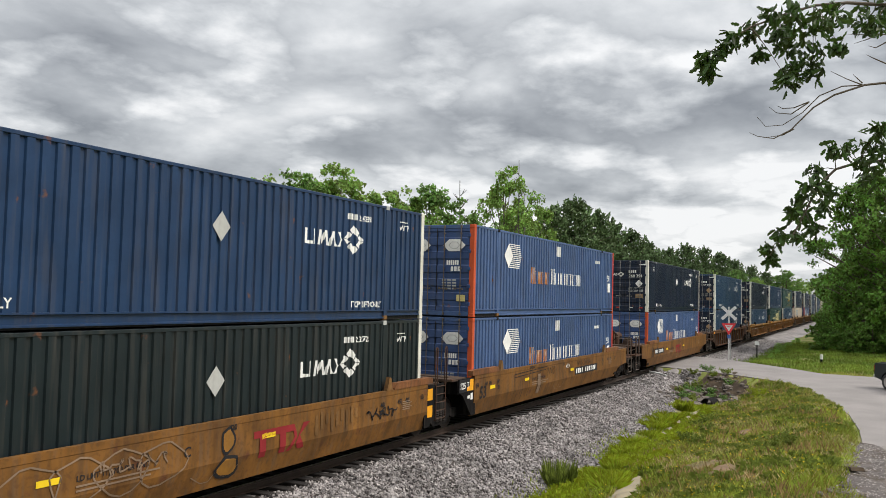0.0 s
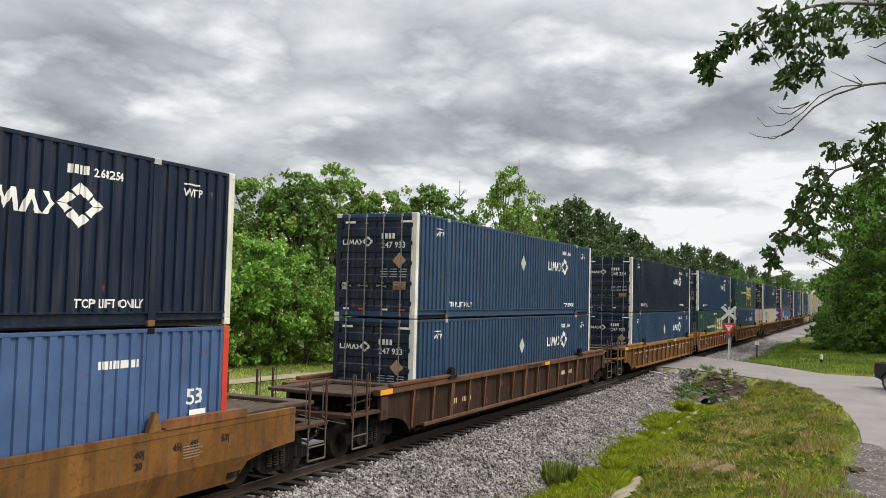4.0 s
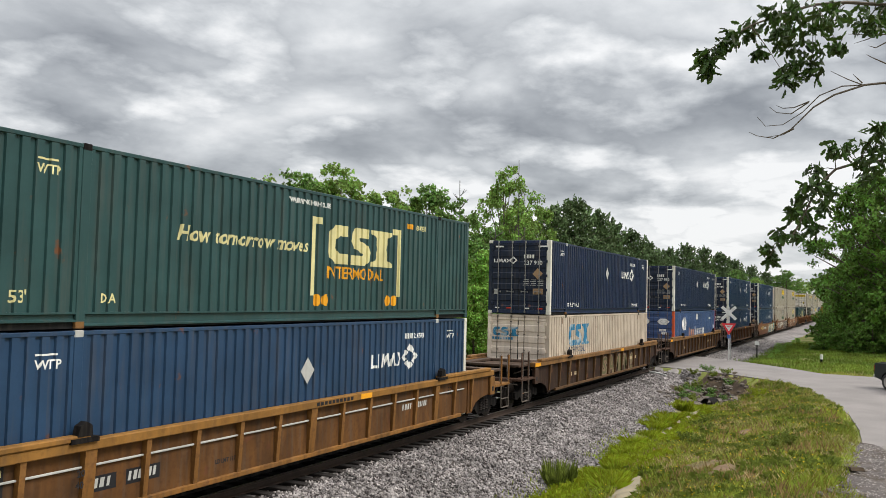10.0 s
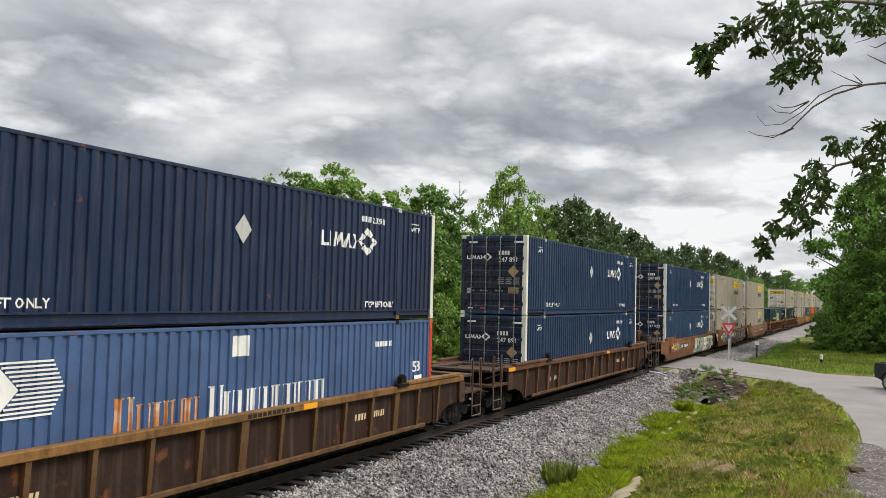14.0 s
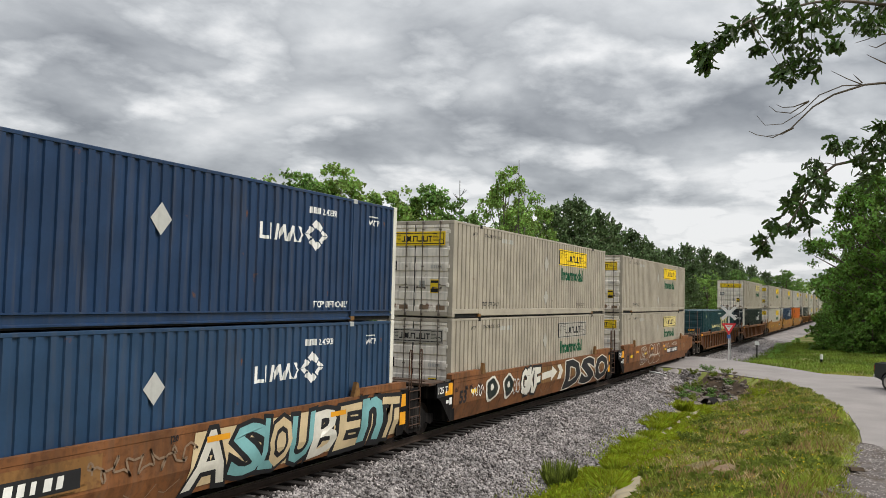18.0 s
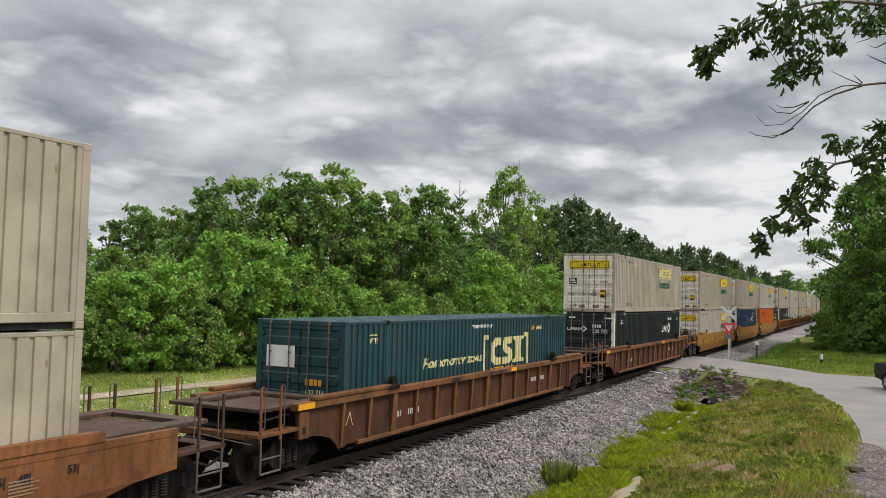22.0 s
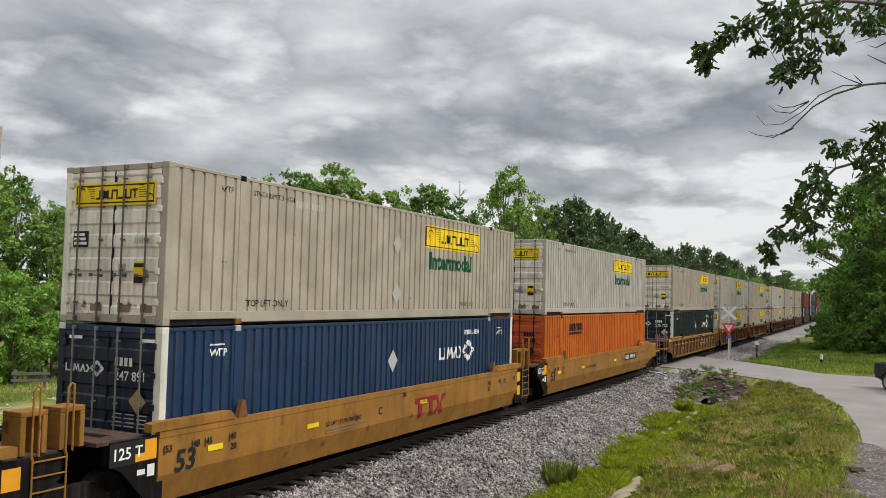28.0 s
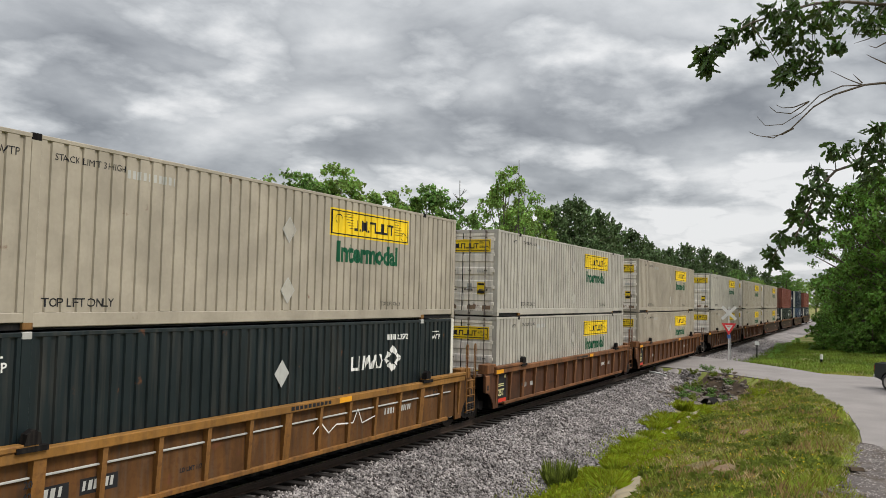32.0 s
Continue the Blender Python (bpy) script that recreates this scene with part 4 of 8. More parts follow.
def dress_white(c, prof="wide", panel="mark_yellow", word="mark_green", stack=True, end_panel="mark_yellow"):
    if panel:
        shape_side(c, "ypanel", [rect(0, 0, 3.64, 0.64)], 9.64, 1.97, panel, prof, "sign_panel")
        on_side("panel_mark", ("scroll",), lambda: flat_polys(scroll_sign(3.64, 0.64)), 9.64, 1.97, M["mark_black"], c, prof, "", 0.008)
    text_side(c, "Intermodal", 0.64, 9.92, 1.40, word, prof, "wordmark", 0.026, 0.0, 0.99)
    text_side(c, "TOP LIFT ONLY", 0.19, 2.2, 0.34, "mark_black", prof, bold=0.002)
    text_side(c, "TOP LIFT ONLY", 0.14, CL - 4.2, 0.36, "mark_black", prof, bold=0.0)
    text_side(c, "WTP", 0.17, 1.35, 2.52, "mark_black", prof, bold=0.0)
    text_side(c, "STACK LIMIT 3 HIGH", 0.15, 2.3, 2.55, "mark_black", prof, bold=0.0)
    shape_side(c, "ser", bars(10, 1.15, 0.14, 0.45), 3.7, 2.46, "mark_grey", prof, "serial_number")
    for z in (1.96, 0.68):
        shape_side(c, "dia", ring_diamond(0, 0, 0.24, 0.28, 0.9), 8.1, z, "mark_grey", None, "placard_holder")
        shape_side(c, "diaf", [diamond(0, 0, 0.21, 0.25)], 8.1, z, "clean", None, "placard_holder")
    shape_end(c, "ye", [rect(0, 0, 2.04, 0.42)], 1.02, 2.14, end_panel, "sign_panel")
    on_end("panel_mark", ("scre",), lambda: flat_polys(scroll_sign(2.04, 0.42)), 1.02, 2.14, M["mark_black"], c, "", -0.016)
    shape_end(c, "blk_e", [rect(0, 0, 0.40, 0.30)], 1.02, 1.38, "mark_black", "notice_plate")
    shape_end(c, "blk_l", [rect(0.03, 0.05 + i * 0.08, 0.36 - 0.03 * i, 0.10 + i * 0.08) for i in range(3)], 1.02, 1.38, "mark_white", "notice_text", x=-0.016)
    shape_end(c, "grn", [rect(0, 0, 0.18, 0.22)], -0.18, 0.86, "mark_grey", "data_plate")
    shape_end(c, "yl", [rect(0, 0, 0.28, 0.40)], -0.55, 0.72, "mark_yellow", "warning_plate")
    shape_end(c, "yl2", [rect(0.02, 0.30, 0.26, 0.37), rect(0.02, 0.02, 0.26, 0.13)], -0.55, 0.72, "mark_black", "warning_text", x=-0.016)
    shape_end(c, "se", bars(7, 0.4, 0.1, 0.4), -0.55, 1.45, "mark_grey", "serial_number")
    for y in (1.02, 0.5, -0.2, -0.75):
        shape_end(c, "scf", [rect(0, 0, 0.3, 0.13)], y, 0.22, "mark_brown" if y != 1.02 else "mark_grey", "scuff")


def dress_orange(c, prof="wide"):
    def word(w, h):
        return [rect(0, 0, w, 0.12 * h / 0.4)] + [[(u, v + 0.2 * h / 0.4) for u, v in p] for p in bars(9, w * 1.05, h, 0.16, 0.04)]
    shape_side(c, "o1", word(1.75, 0.30), 2.95, 2.08, "mark_black", prof, "brand_name")
    shape_end(c, "o2", word(1.5, 0.3), 0.75, 1.22, "mark_black", "brand_name")
    shape_end(c, "o3", bars(4, 0.42, 0.15), -0.45, 2.1, "mark_black")
    shape_end(c, "o4", bars(6, 0.52, 0.15), -0.42, 1.86, "mark_black", "serial_number")
    text_side(c, "WTP", 0.16, 1.4, 2.0, "mark_black", prof, bold=0.0)


NAVY = "navy-blue corrugated steel container with white corner posts and diamond mark"
MASTER = {}


def masters():
    def mk(key, style, body, post, rail, prof, door, label, dress, rods="rod", bands=6):
        c = make_container(style, body, post, rail, prof, door, "intermodal_container", label, bands, rods)
        dress(c)
        MASTER[key] = c
    # Navy, steel, midnight, royal and green boxes get darker doors: end-face shade as paint.
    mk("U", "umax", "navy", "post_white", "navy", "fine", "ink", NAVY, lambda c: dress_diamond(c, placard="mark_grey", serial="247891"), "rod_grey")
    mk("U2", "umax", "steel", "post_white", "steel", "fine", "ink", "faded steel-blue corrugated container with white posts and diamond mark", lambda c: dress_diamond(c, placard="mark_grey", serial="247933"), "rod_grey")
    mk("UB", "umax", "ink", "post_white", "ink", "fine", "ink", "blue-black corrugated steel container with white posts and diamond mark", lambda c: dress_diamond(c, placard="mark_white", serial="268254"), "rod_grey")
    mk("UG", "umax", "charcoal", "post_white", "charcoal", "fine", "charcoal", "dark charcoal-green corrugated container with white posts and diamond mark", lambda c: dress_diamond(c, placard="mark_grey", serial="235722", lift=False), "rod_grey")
    mk("P", "pacer", "royal", "vermilion", "royal", "fine", "royal_shaded", "royal-blue corrugated container with red corner post and white emblem", dress_pacer)
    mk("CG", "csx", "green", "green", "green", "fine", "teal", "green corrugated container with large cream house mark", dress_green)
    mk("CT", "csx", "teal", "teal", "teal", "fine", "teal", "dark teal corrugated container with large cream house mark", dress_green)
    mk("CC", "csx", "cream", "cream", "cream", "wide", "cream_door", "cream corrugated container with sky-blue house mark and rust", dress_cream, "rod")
    mk("J", "jb", "white", "white", "white", "wide", "white_door_brightened", "off-white corrugated container with yellow sign panel and green lettering", dress_white)
    mk("JF", "jb", "white", "white", "white", "wide", "white_door_brightened", "off-white weathered container with faded sign and teal lettering", lambda c: dress_white(c, panel="mark_pale", word="mark_green", end_panel="mark_yellow"))
    mk("JW", "jb", "white", "white", "white", "wide", "white_door_brightened", "off-white weathered container with white sign and green lettering", lambda c: dress_white(c, panel="clean", word="mark_green", end_panel="clean"))
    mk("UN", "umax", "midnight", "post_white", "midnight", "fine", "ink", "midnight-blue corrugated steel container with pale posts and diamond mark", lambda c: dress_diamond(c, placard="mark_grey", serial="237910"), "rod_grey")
    mk("JC", "jb", "clean", "clean", "clean", "wide", "white_door_brightened", "clean white corrugated container with yellow sign panel", dress_white)
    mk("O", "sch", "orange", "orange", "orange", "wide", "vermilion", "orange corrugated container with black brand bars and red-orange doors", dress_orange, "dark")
    mk("R", "red", "red", "red", "red", "fine", "red", "faded red corrugated steel container", lambda c: None)


masters()


# ---- well wagons ----
WY = 1.47        # half width over the side sills
FLOOR = 0.41     # container floor above the rail


def wheelset_mesh():
    bm = bmesh.new()
    for s in (-1, 1):
        y = s * 0.753
        for r, a, b in ((0.455, -0.06, 0.06), (0.485, -0.08 * s - 0.012, -0.08 * s + 0.012), (0.16, -0.12, 0.12)):
            bmesh.ops.create_cone(bm, cap_ends=True, segments=28, radius1=r, radius2=r, depth=b - a, matrix=Matrix.Translation((0, y + (a + b) / 2, 0)) @ Matrix.Rotation(math.pi / 2, 4, "X"))
        # web holes show as dark studs on the disc
        for k in range(5):
            a = k * 2 * math.pi / 5
            add_box(bm, 0.27 * math.cos(a) - 0.03, 0.27 * math.cos(a) + 0.03, y - 0.075, y + 0.075, 0.27 * math.sin(a) - 0.03, 0.27 * math.sin(a) + 0.03)
    add_rod(bm, (0, -1.05, 0), (0, 1.05, 0), 0.085, 12)
    return bm


def sideframe_mesh():
    pts = [(-1.12, 0.38), (-1.12, 0.60), (-0.72, 0.64), (-0.42, 0.86), (0.42, 0.86), (0.72, 0.64), (1.12, 0.60), (1.12, 0.38), (0.92, 0.33), (0.66, 0.42), (0.40, 0.22), (-0.40, 0.22), (-0.66, 0.42), (-0.92, 0.33)]
    bm = add_prism(bmesh.new(), pts, -0.09, 0.09)
    return bm


def spring_mesh():
    """One coil spring as a ridged column."""
    bm = bmesh.new()
    rows = []
    for i in range(13):
        r = 0.092 if i % 2 else 0.072
        rows.append([bm.verts.new((r * math.cos(k * 0.6283), r * math.sin(k * 0.6283), 0.33 + i * 0.026)) for k in range(10)])
    for p, q in zip(rows, rows[1:]):
        for k in range(10):
            bm.faces.new((p[k], p[(k + 1) % 10], q[(k + 1) % 10], q[k]))
    bm.faces.new(rows[0][::-1]), bm.faces.new(rows[-1])
    return bm


def make_bogie(parent, x):
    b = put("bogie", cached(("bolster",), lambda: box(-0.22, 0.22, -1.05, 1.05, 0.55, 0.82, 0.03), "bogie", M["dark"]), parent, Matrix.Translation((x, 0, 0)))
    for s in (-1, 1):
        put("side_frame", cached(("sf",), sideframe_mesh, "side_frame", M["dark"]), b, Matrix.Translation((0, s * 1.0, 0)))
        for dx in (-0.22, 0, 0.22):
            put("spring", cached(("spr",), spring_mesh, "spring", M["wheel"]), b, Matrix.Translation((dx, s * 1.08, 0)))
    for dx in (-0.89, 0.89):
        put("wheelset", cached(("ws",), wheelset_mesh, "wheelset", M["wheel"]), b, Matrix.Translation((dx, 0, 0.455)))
    return b


WHEELS = []


def ladder_mesh(h0, h1, w=0.42, n=4):
    bm = bmesh.new()
    for x in (0, w):
        add_tube(bm, [(x, 0.06, h0), (x, 0, h0 + 0.04), (x, 0, h1 - 0.04), (x, 0.06, h1)], 0.016, 6)
    for i in range(n):
        z = h0 + 0.06 + (h1 - h0 - 0.15) * i / (n - 1)
        add_rod(bm, (0, 0, z), (w, 0, z), 0.014, 6)
    return bm


def brake_wheel_mesh():
    bm = bmesh.new()
    n = 20
    ring = [(0, 0.28 * math.cos(i * 2 * math.pi / n), 0.28 * math.sin(i * 2 * math.pi / n)) for i in range(n + 1)]
    add_tube(bm, ring, 0.016, 6)
    for i in range(5):
        a = i * 2 * math.pi / 5
        add_rod(bm, (0, 0, 0), (0, 0.28 * math.cos(a), 0.28 * math.sin(a)), 0.012, 5)
    add_rod(bm, (-0.05, 0, 0), (0.12, 0, 0), 0.05, 8)
    return bm


def end_platform(w, side, single, col, ribcol, brake=False):
    """Deck, end sill, steps and coupler at one end; side -1: tail end (x below 0), +1: head end. Spans count outwards from the box."""
    def X(a, b):
        return (-b, -a) if side < 0 else (CL + a, CL + b)

    def x1(a):
        return -a if side < 0 else CL + a

    def P(pts):
        return [(x1(a), z) for a, z in pts]
    k = ("plat", side, single)
    r = 2.95 if single else 1.25
    zt = 1.58 if single else 1.50

    def frame_m():
        bm = bmesh.new()
        for y0, y1 in ((-1.24, -0.86), (0.86, 1.24)):
            add_box(bm, *X(0.22, r), y0, y1, zt - 0.08, zt, 0.01)
        for p, q in ((0.22, 0.62), (r - 0.38, r)):
            add_box(bm, *X(p, q), -0.86, 0.86, zt - 0.08, zt, 0.01)
        return bm
    put("deck_frame", cached(k + ("fr",), frame_m, "deck_frame", M["deck"]), w)
    put("deck", cached(k + ("deck",), lambda: box(*X(0.6, r - 0.36), -0.88, 0.88, zt - 0.14, zt - 0.09), "deck", M["deck"]), w)
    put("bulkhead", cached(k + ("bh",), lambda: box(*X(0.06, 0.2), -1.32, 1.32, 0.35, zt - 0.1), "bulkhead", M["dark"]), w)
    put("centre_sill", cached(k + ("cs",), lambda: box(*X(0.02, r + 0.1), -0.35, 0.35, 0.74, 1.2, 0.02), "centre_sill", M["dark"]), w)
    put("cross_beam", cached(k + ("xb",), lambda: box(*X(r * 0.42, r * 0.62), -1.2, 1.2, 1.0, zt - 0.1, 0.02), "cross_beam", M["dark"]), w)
    if single:
        for s in (-1, 1):
            pts = [(0.0, 1.5), (1.9, 1.5), (1.9, 0.86), (1.55, 0.86), (1.3, 0.84), (0.95, 0.80), (0.6, 0.70), (0.4, 0.55), (0.3, 0.42), (0.0, 0.42)]
            put("end_plate", cached(k + ("ep", s), lambda: add_prism(bmesh.new(), P(pts), s * 1.36 - 0.02, s * 1.36 + 0.02), "end_plate", M[col]), w)
            put("end_bracket", cached(k + ("br", s), lambda: box(*X(1.55, 1.9), s * 1.42 - 0.04, s * 1.42 + 0.04, 0.84, 1.42, 0.015), "end_bracket", M[ribcol]), w)
            put("bracket_slot", cached(k + ("bl", s), lambda: box(*X(1.68, 1.80), s * 1.463 - 0.002, s * 1.463 + 0.002, 0.95, 1.10), "bracket_slot", M["mark_black"]), w)
            put("side_step", cached(k + ("sw", s), lambda: box(*X(1.9, 3.22), s * 1.27 - 0.17, s * 1.27 + 0.17, 1.04, 1.12, 0.01), "side_step", M[ribcol]), w)

            def stirrup():
                bm = add_tube(bmesh.new(), [(x1(3.13), s * 1.43, 1.05), (x1(3.13), s * 1.43, 0.33), (x1(2.49), s * 1.43, 0.33), (x1(2.49), s * 1.43, 1.05)], 0.022, 6)
                add_rod(bm, (x1(3.13), s * 1.43, 0.62), (x1(2.49), s * 1.43, 0.62), 0.018, 6)
                return bm
            put("stirrup_step", cached(k + ("su", s), stirrup, "stirrup_step", M["rod"]), w)
            for a in (3.15, 2.52):
                put("handrail_post", cached(k + ("hp", s, a), lambda: box(*X(a - 0.03, a + 0.03), s * 1.42 - 0.02, s * 1.42 + 0.02, 0.95, 2.04, 0.006), "handrail_post", M[ribcol]), w)
                put("grab_iron", cached(k + ("gi", s, a), lambda: add_tube(bmesh.new(), [(x1(a - 0.04), s * 1.42, 1.2), (x1(a - 0.13), s * 1.42, 1.24), (x1(a - 0.13), s * 1.42, 2.02), (x1(a - 0.02), s * 1.42, 2.07)], 0.013, 6), "grab_iron", M["rod"]), w)
        put("end_sill", cached(k + ("es",), lambda: box(*X(2.85, 3.22), -1.1, 1.1, 0.98, 1.12, 0.015), "end_sill", M[ribcol]), w)
        put("coupler", cached(k + ("cp",), lambda: add_box(box(*X(3.1, 3.7), -0.09, 0.09, 0.78, 0.96, 0.03), *X(3.45, 3.72), -0.16, 0.16, 0.72, 1.02, 0.04), "coupler", M["dark"]), w)
        put("uncoupling_lever", cached(k + ("ul",), lambda: add_tube(bmesh.new(), [(x1(3.25), -1.3, 0.92), (x1(3.3), -0.6, 0.98), (x1(3.4), -0.1, 1.05)], 0.014, 6), "uncoupling_lever", M["rod"]), w)
        put("air_hose", cached(k + ("ah",), lambda: add_tube(bmesh.new(), [(x1(3.0), -0.5, 0.95), (x1(3.2), -0.48, 0.6), (x1(3.45), -0.36, 0.45), (x1(3.7), -0.25, 0.55)], 0.03, 6), "air_hose", M["mark_black"]), w)
        put("brake_line", cached(k + ("bln",), lambda: add_tube(bmesh.new(), [(x1(0.5), -1.1, 1.3), (x1(0.9), -1.25, 1.42), (x1(1.4), -1.25, 1.32), (x1(1.9), -1.1, 1.36), (x1(2.6), -0.9, 1.25)], 0.025, 6), "brake_line", M["rod"]), w)
    else:
        for s in (-1, 1):
            ribbed = col != "dark"
            pts = [(0.0, 1.5), (1.15, 1.5), (1.15, 1.12), (0.9, 1.0), (0.3, 0.36), (0.0, 0.36)]
            if ribbed:
                pts = [(0.0, 1.5), (1.15, 1.5), (1.15, 0.94), (0.95, 0.92), (0.72, 0.84), (0.54, 0.68), (0.44, 0.50), (0.40, 0.36), (0.0, 0.36)]
            put("end_plate", cached(k + ("ep", s, ribbed), lambda: add_prism(bmesh.new(), P(pts), s * (1.38 if ribbed else 1.42) - 0.02, s * (1.38 if ribbed else 1.42) + 0.02), "end_plate", M[col]), w)
            if ribbed:
                put("end_bracket", cached(k + ("ebr", s), lambda: box(*X(0.86, 1.15), s * 1.43 - 0.03, s * 1.43 + 0.03, 0.92, 1.46, 0.012), "end_bracket", M[ribcol]), w)
                put("bracket_slot", cached(k + ("ebl", s), lambda: box(*X(0.95, 1.06), s * 1.463 - 0.002, s * 1.463 + 0.002, 1.0, 1.16), "bracket_slot", M["mark_black"]), w)
                put("deck_block", cached(k + ("dbk", s), lambda: box(*X(0.30, 0.98), s * 1.26 - 0.17, s * 1.26 + 0.17, 1.50, 1.80, 0.015), "deck_block", M[ribcol]), w)
        if side > 0:
            for s in (-1, 1):
                put("ladder", cached(k + ("lad", s), lambda: ladder_mesh(0.48, 1.52, 0.58, 5), "ladder", M[ribcol]), w, Matrix.Translation((CL + 0.62, s * 1.47, 0)) @ Matrix.Diagonal((1, 1 if s < 0 else -1, 1, 1)))
                for a in (0.62, 1.20):
                    put("grab_iron", cached(k + ("gr", a), lambda: add_tube(bmesh.new(), [(CL + a, 0, 1.45), (CL + a, 0, 2.45), (CL + a + 0.05, 0, 2.52), (CL + a + 0.11, 0, 2.50), (CL + a + 0.12, 0, 1.5)], 0.018, 6), "grab_iron", M[ribcol]), w, Matrix.Translation((0, s * 1.44, 0)))
    if brake:
        put("brake_stand", cached(k + ("bs",), lambda: add_box(box(*X(2.0, 2.35), -0.25, 0.35, zt, zt + 0.42, 0.03), *X(2.35, 2.55), -0.1, 0.2, zt, zt + 0.72, 0.02), "brake_stand", M["end_brown"]), w)
        put("air_reservoir", cached(k + ("rv",), lambda: add_rod(add_rod(bmesh.new(), (x1(1.05), 0.05, zt + 0.42), (x1(1.95), 0.05, zt + 0.42), 0.19, 16), (x1(1.0), 0.05, zt + 0.42), (x1(2.0), 0.05, zt + 0.42), 0.12, 12), "air_reservoir", M["end_brown"]), w)
        put("reservoir_bracket", cached(k + ("rb",), lambda: add_box(box(*X(1.2, 1.28), -0.2, 0.3, zt, zt + 0.3, 0.01), *X(1.7, 1.78), -0.2, 0.3, zt, zt + 0.3, 0.01), "reservoir_bracket", M["dark"]), w)
        put("valve_block", cached(k + ("vb",), lambda: add_box(box(*X(1.2, 1.7), -0.75, -0.35, zt, zt + 0.22, 0.02), *X(1.35, 1.55), -0.7, -0.4, zt + 0.22, zt + 0.34, 0.02), "valve_block", M["deck"]), w)
        for j, dy in enumerate((-0.55, -0.62, -0.70)):
            put("hose", cached(k + ("ho", j), lambda: add_tube(bmesh.new(), [(x1(1.9 - 0.1 * j), dy + 0.3, zt + 0.40), (x1(1.75 - 0.1 * j), dy, zt + 0.36), (x1(1.55 - 0.12 * j), dy - 0.08, zt + 0.18), (x1(1.30 - 0.1 * j), dy - 0.05, zt + 0.05)], 0.018, 6), "hose", M["mark_black"]), w)
        put("pipe", cached(k + ("pp",), lambda: add_tube(bmesh.new(), [(x1(2.2), -0.3, zt + 0.3), (x1(2.2), -0.9, zt + 0.3), (x1(2.2), -1.0, zt + 0.2), (x1(1.2), -1.05, zt + 0.12)], 0.022, 6), "pipe", M["rod"]), w)
        put("brake_wheel", cached(k + ("bw",), brake_wheel_mesh, "brake_wheel", M["dark"]), w, Matrix.Translation((x1(2.68), 0.05, zt + 0.45)))


def end_marks(w, x, z, col):
    for t, dx in (("|53", -0.05), ("|48", 0.62), ("|45", 0.95), ("|40", 1.6)):
        wagon_text(w, t, 0.17, x + dx, z, "mark_black")
    wagon_text(w, "20", 0.17, x + 1.66, z - 0.19, "mark_black")
    for t, dx in (("53|", CL - 0.32), ("48|", CL - 1.15), ("45|", CL - 1.55), ("40|", CL - 2.4)):
        wagon_text(w, t, 0.17, x + dx, z, "mark_black")
    wagon_text(w, "20", 0.17, x + CL - 2.4, z - 0.19, "mark_black")


def wagon_text(w, words, size, x, z, material, y=-1.484, name="lettering", bold=0.004, shear=0.0):
    k = ("wt", words, size, round(x, 2), round(z, 2), round(y, 3), bold, shear)

    def build():
        bm = flat_text(words, size, bold, shear)
        for v in bm.verts:
            v.co = (v.co.x + x, y, v.co.y + z)
        return bm
    put(name, cached(k, build, name, M[material]), w)


def fold_down(bm, x, z, y):
    """Stands flat shapes against the side; what lies under the fold of a plain side leans in with it."""
    folded = y < -1.48 and min(v.co.y for v in bm.verts) + z < 0.80
    if folded:
        bmesh.ops.bisect_plane(bm, geom=bm.verts[:] + bm.edges[:] + bm.faces[:], plane_co=(0, 0.80 - z, 0), plane_no=(0, 1, 0), dist=1e-5)
    for v in bm.verts:
        h = v.co.y + z
        v.co = (v.co.x + x, y + (max(0.0, 0.80 - h) / 0.49 * 0.16 if folded else 0.0), h)


def fat_letters(w, spans, z0, z1, edge, y=-1.4865, rim=0.07, seed=0, gap=0.05):
    """Fat sprayed letters with an outline: (letter, from, to, fill)."""
    r = random.Random(seed)
    for i, (ch, a, b, fill) in enumerate(spans):
        lift = r.uniform(-0.04, 0.04)
        for bold, material, dy, name in ((rim + 0.02, edge, 0.0, "sprayed_outline"), (rim - gap, fill, -0.0012, "sprayed_letter")):
            def build():
                bm = flat_text(ch, 1.0, bold)
                lo = [min(v.co[k] for v in bm.verts) + bold for k in (0, 1)]
                hi = [max(v.co[k] for v in bm.verts) - bold for k in (0, 1)]
                for v in bm.verts:
                    u, t = (v.co.x - lo[0]) / (hi[0] - lo[0]), (v.co.y - lo[1]) / (hi[1] - lo[1])
                    v.co = (a + (b - a) * u + 0.10 * t * (z1 - z0), z0 + (z1 - z0) * t + lift + 0.03 * math.sin(u * 3 + i), 0)
                fold_down(bm, 0, 0, y + dy - 0.0004 * (i % 2))
                return bm
            put(name, cached(("fat", ch, round(a, 2), bold, seed), build, name, M[material]), w)


def glyphs(n, wd, h, t=0.3):
    """Row of n slanted upright bars of uneven width: numbers drawn as plain bars."""
    p, out = wd / n, []
    for i in range(n):
        b = p * (1 - t) * (0.72, 1.0, 0.86, 0.6, 0.95, 0.8)[i % 6]
        out.append([(i * p, 0), (i * p + b, 0), (i * p + b + 0.15 * h, h), (i * p + 0.15 * h, h)])
    return out


def wagon_shape(w, key, polys, x, z, material, y=-1.484, name="marking", label=""):
    k = ("wsh", key, round(x, 2), round(z, 2), round(y, 3))

    def build():
        bm = flat_polys(polys)
        fold_down(bm, x, z, y)
        return bm
    put(name, cached(k, build, name, M[material]), w, None, label)


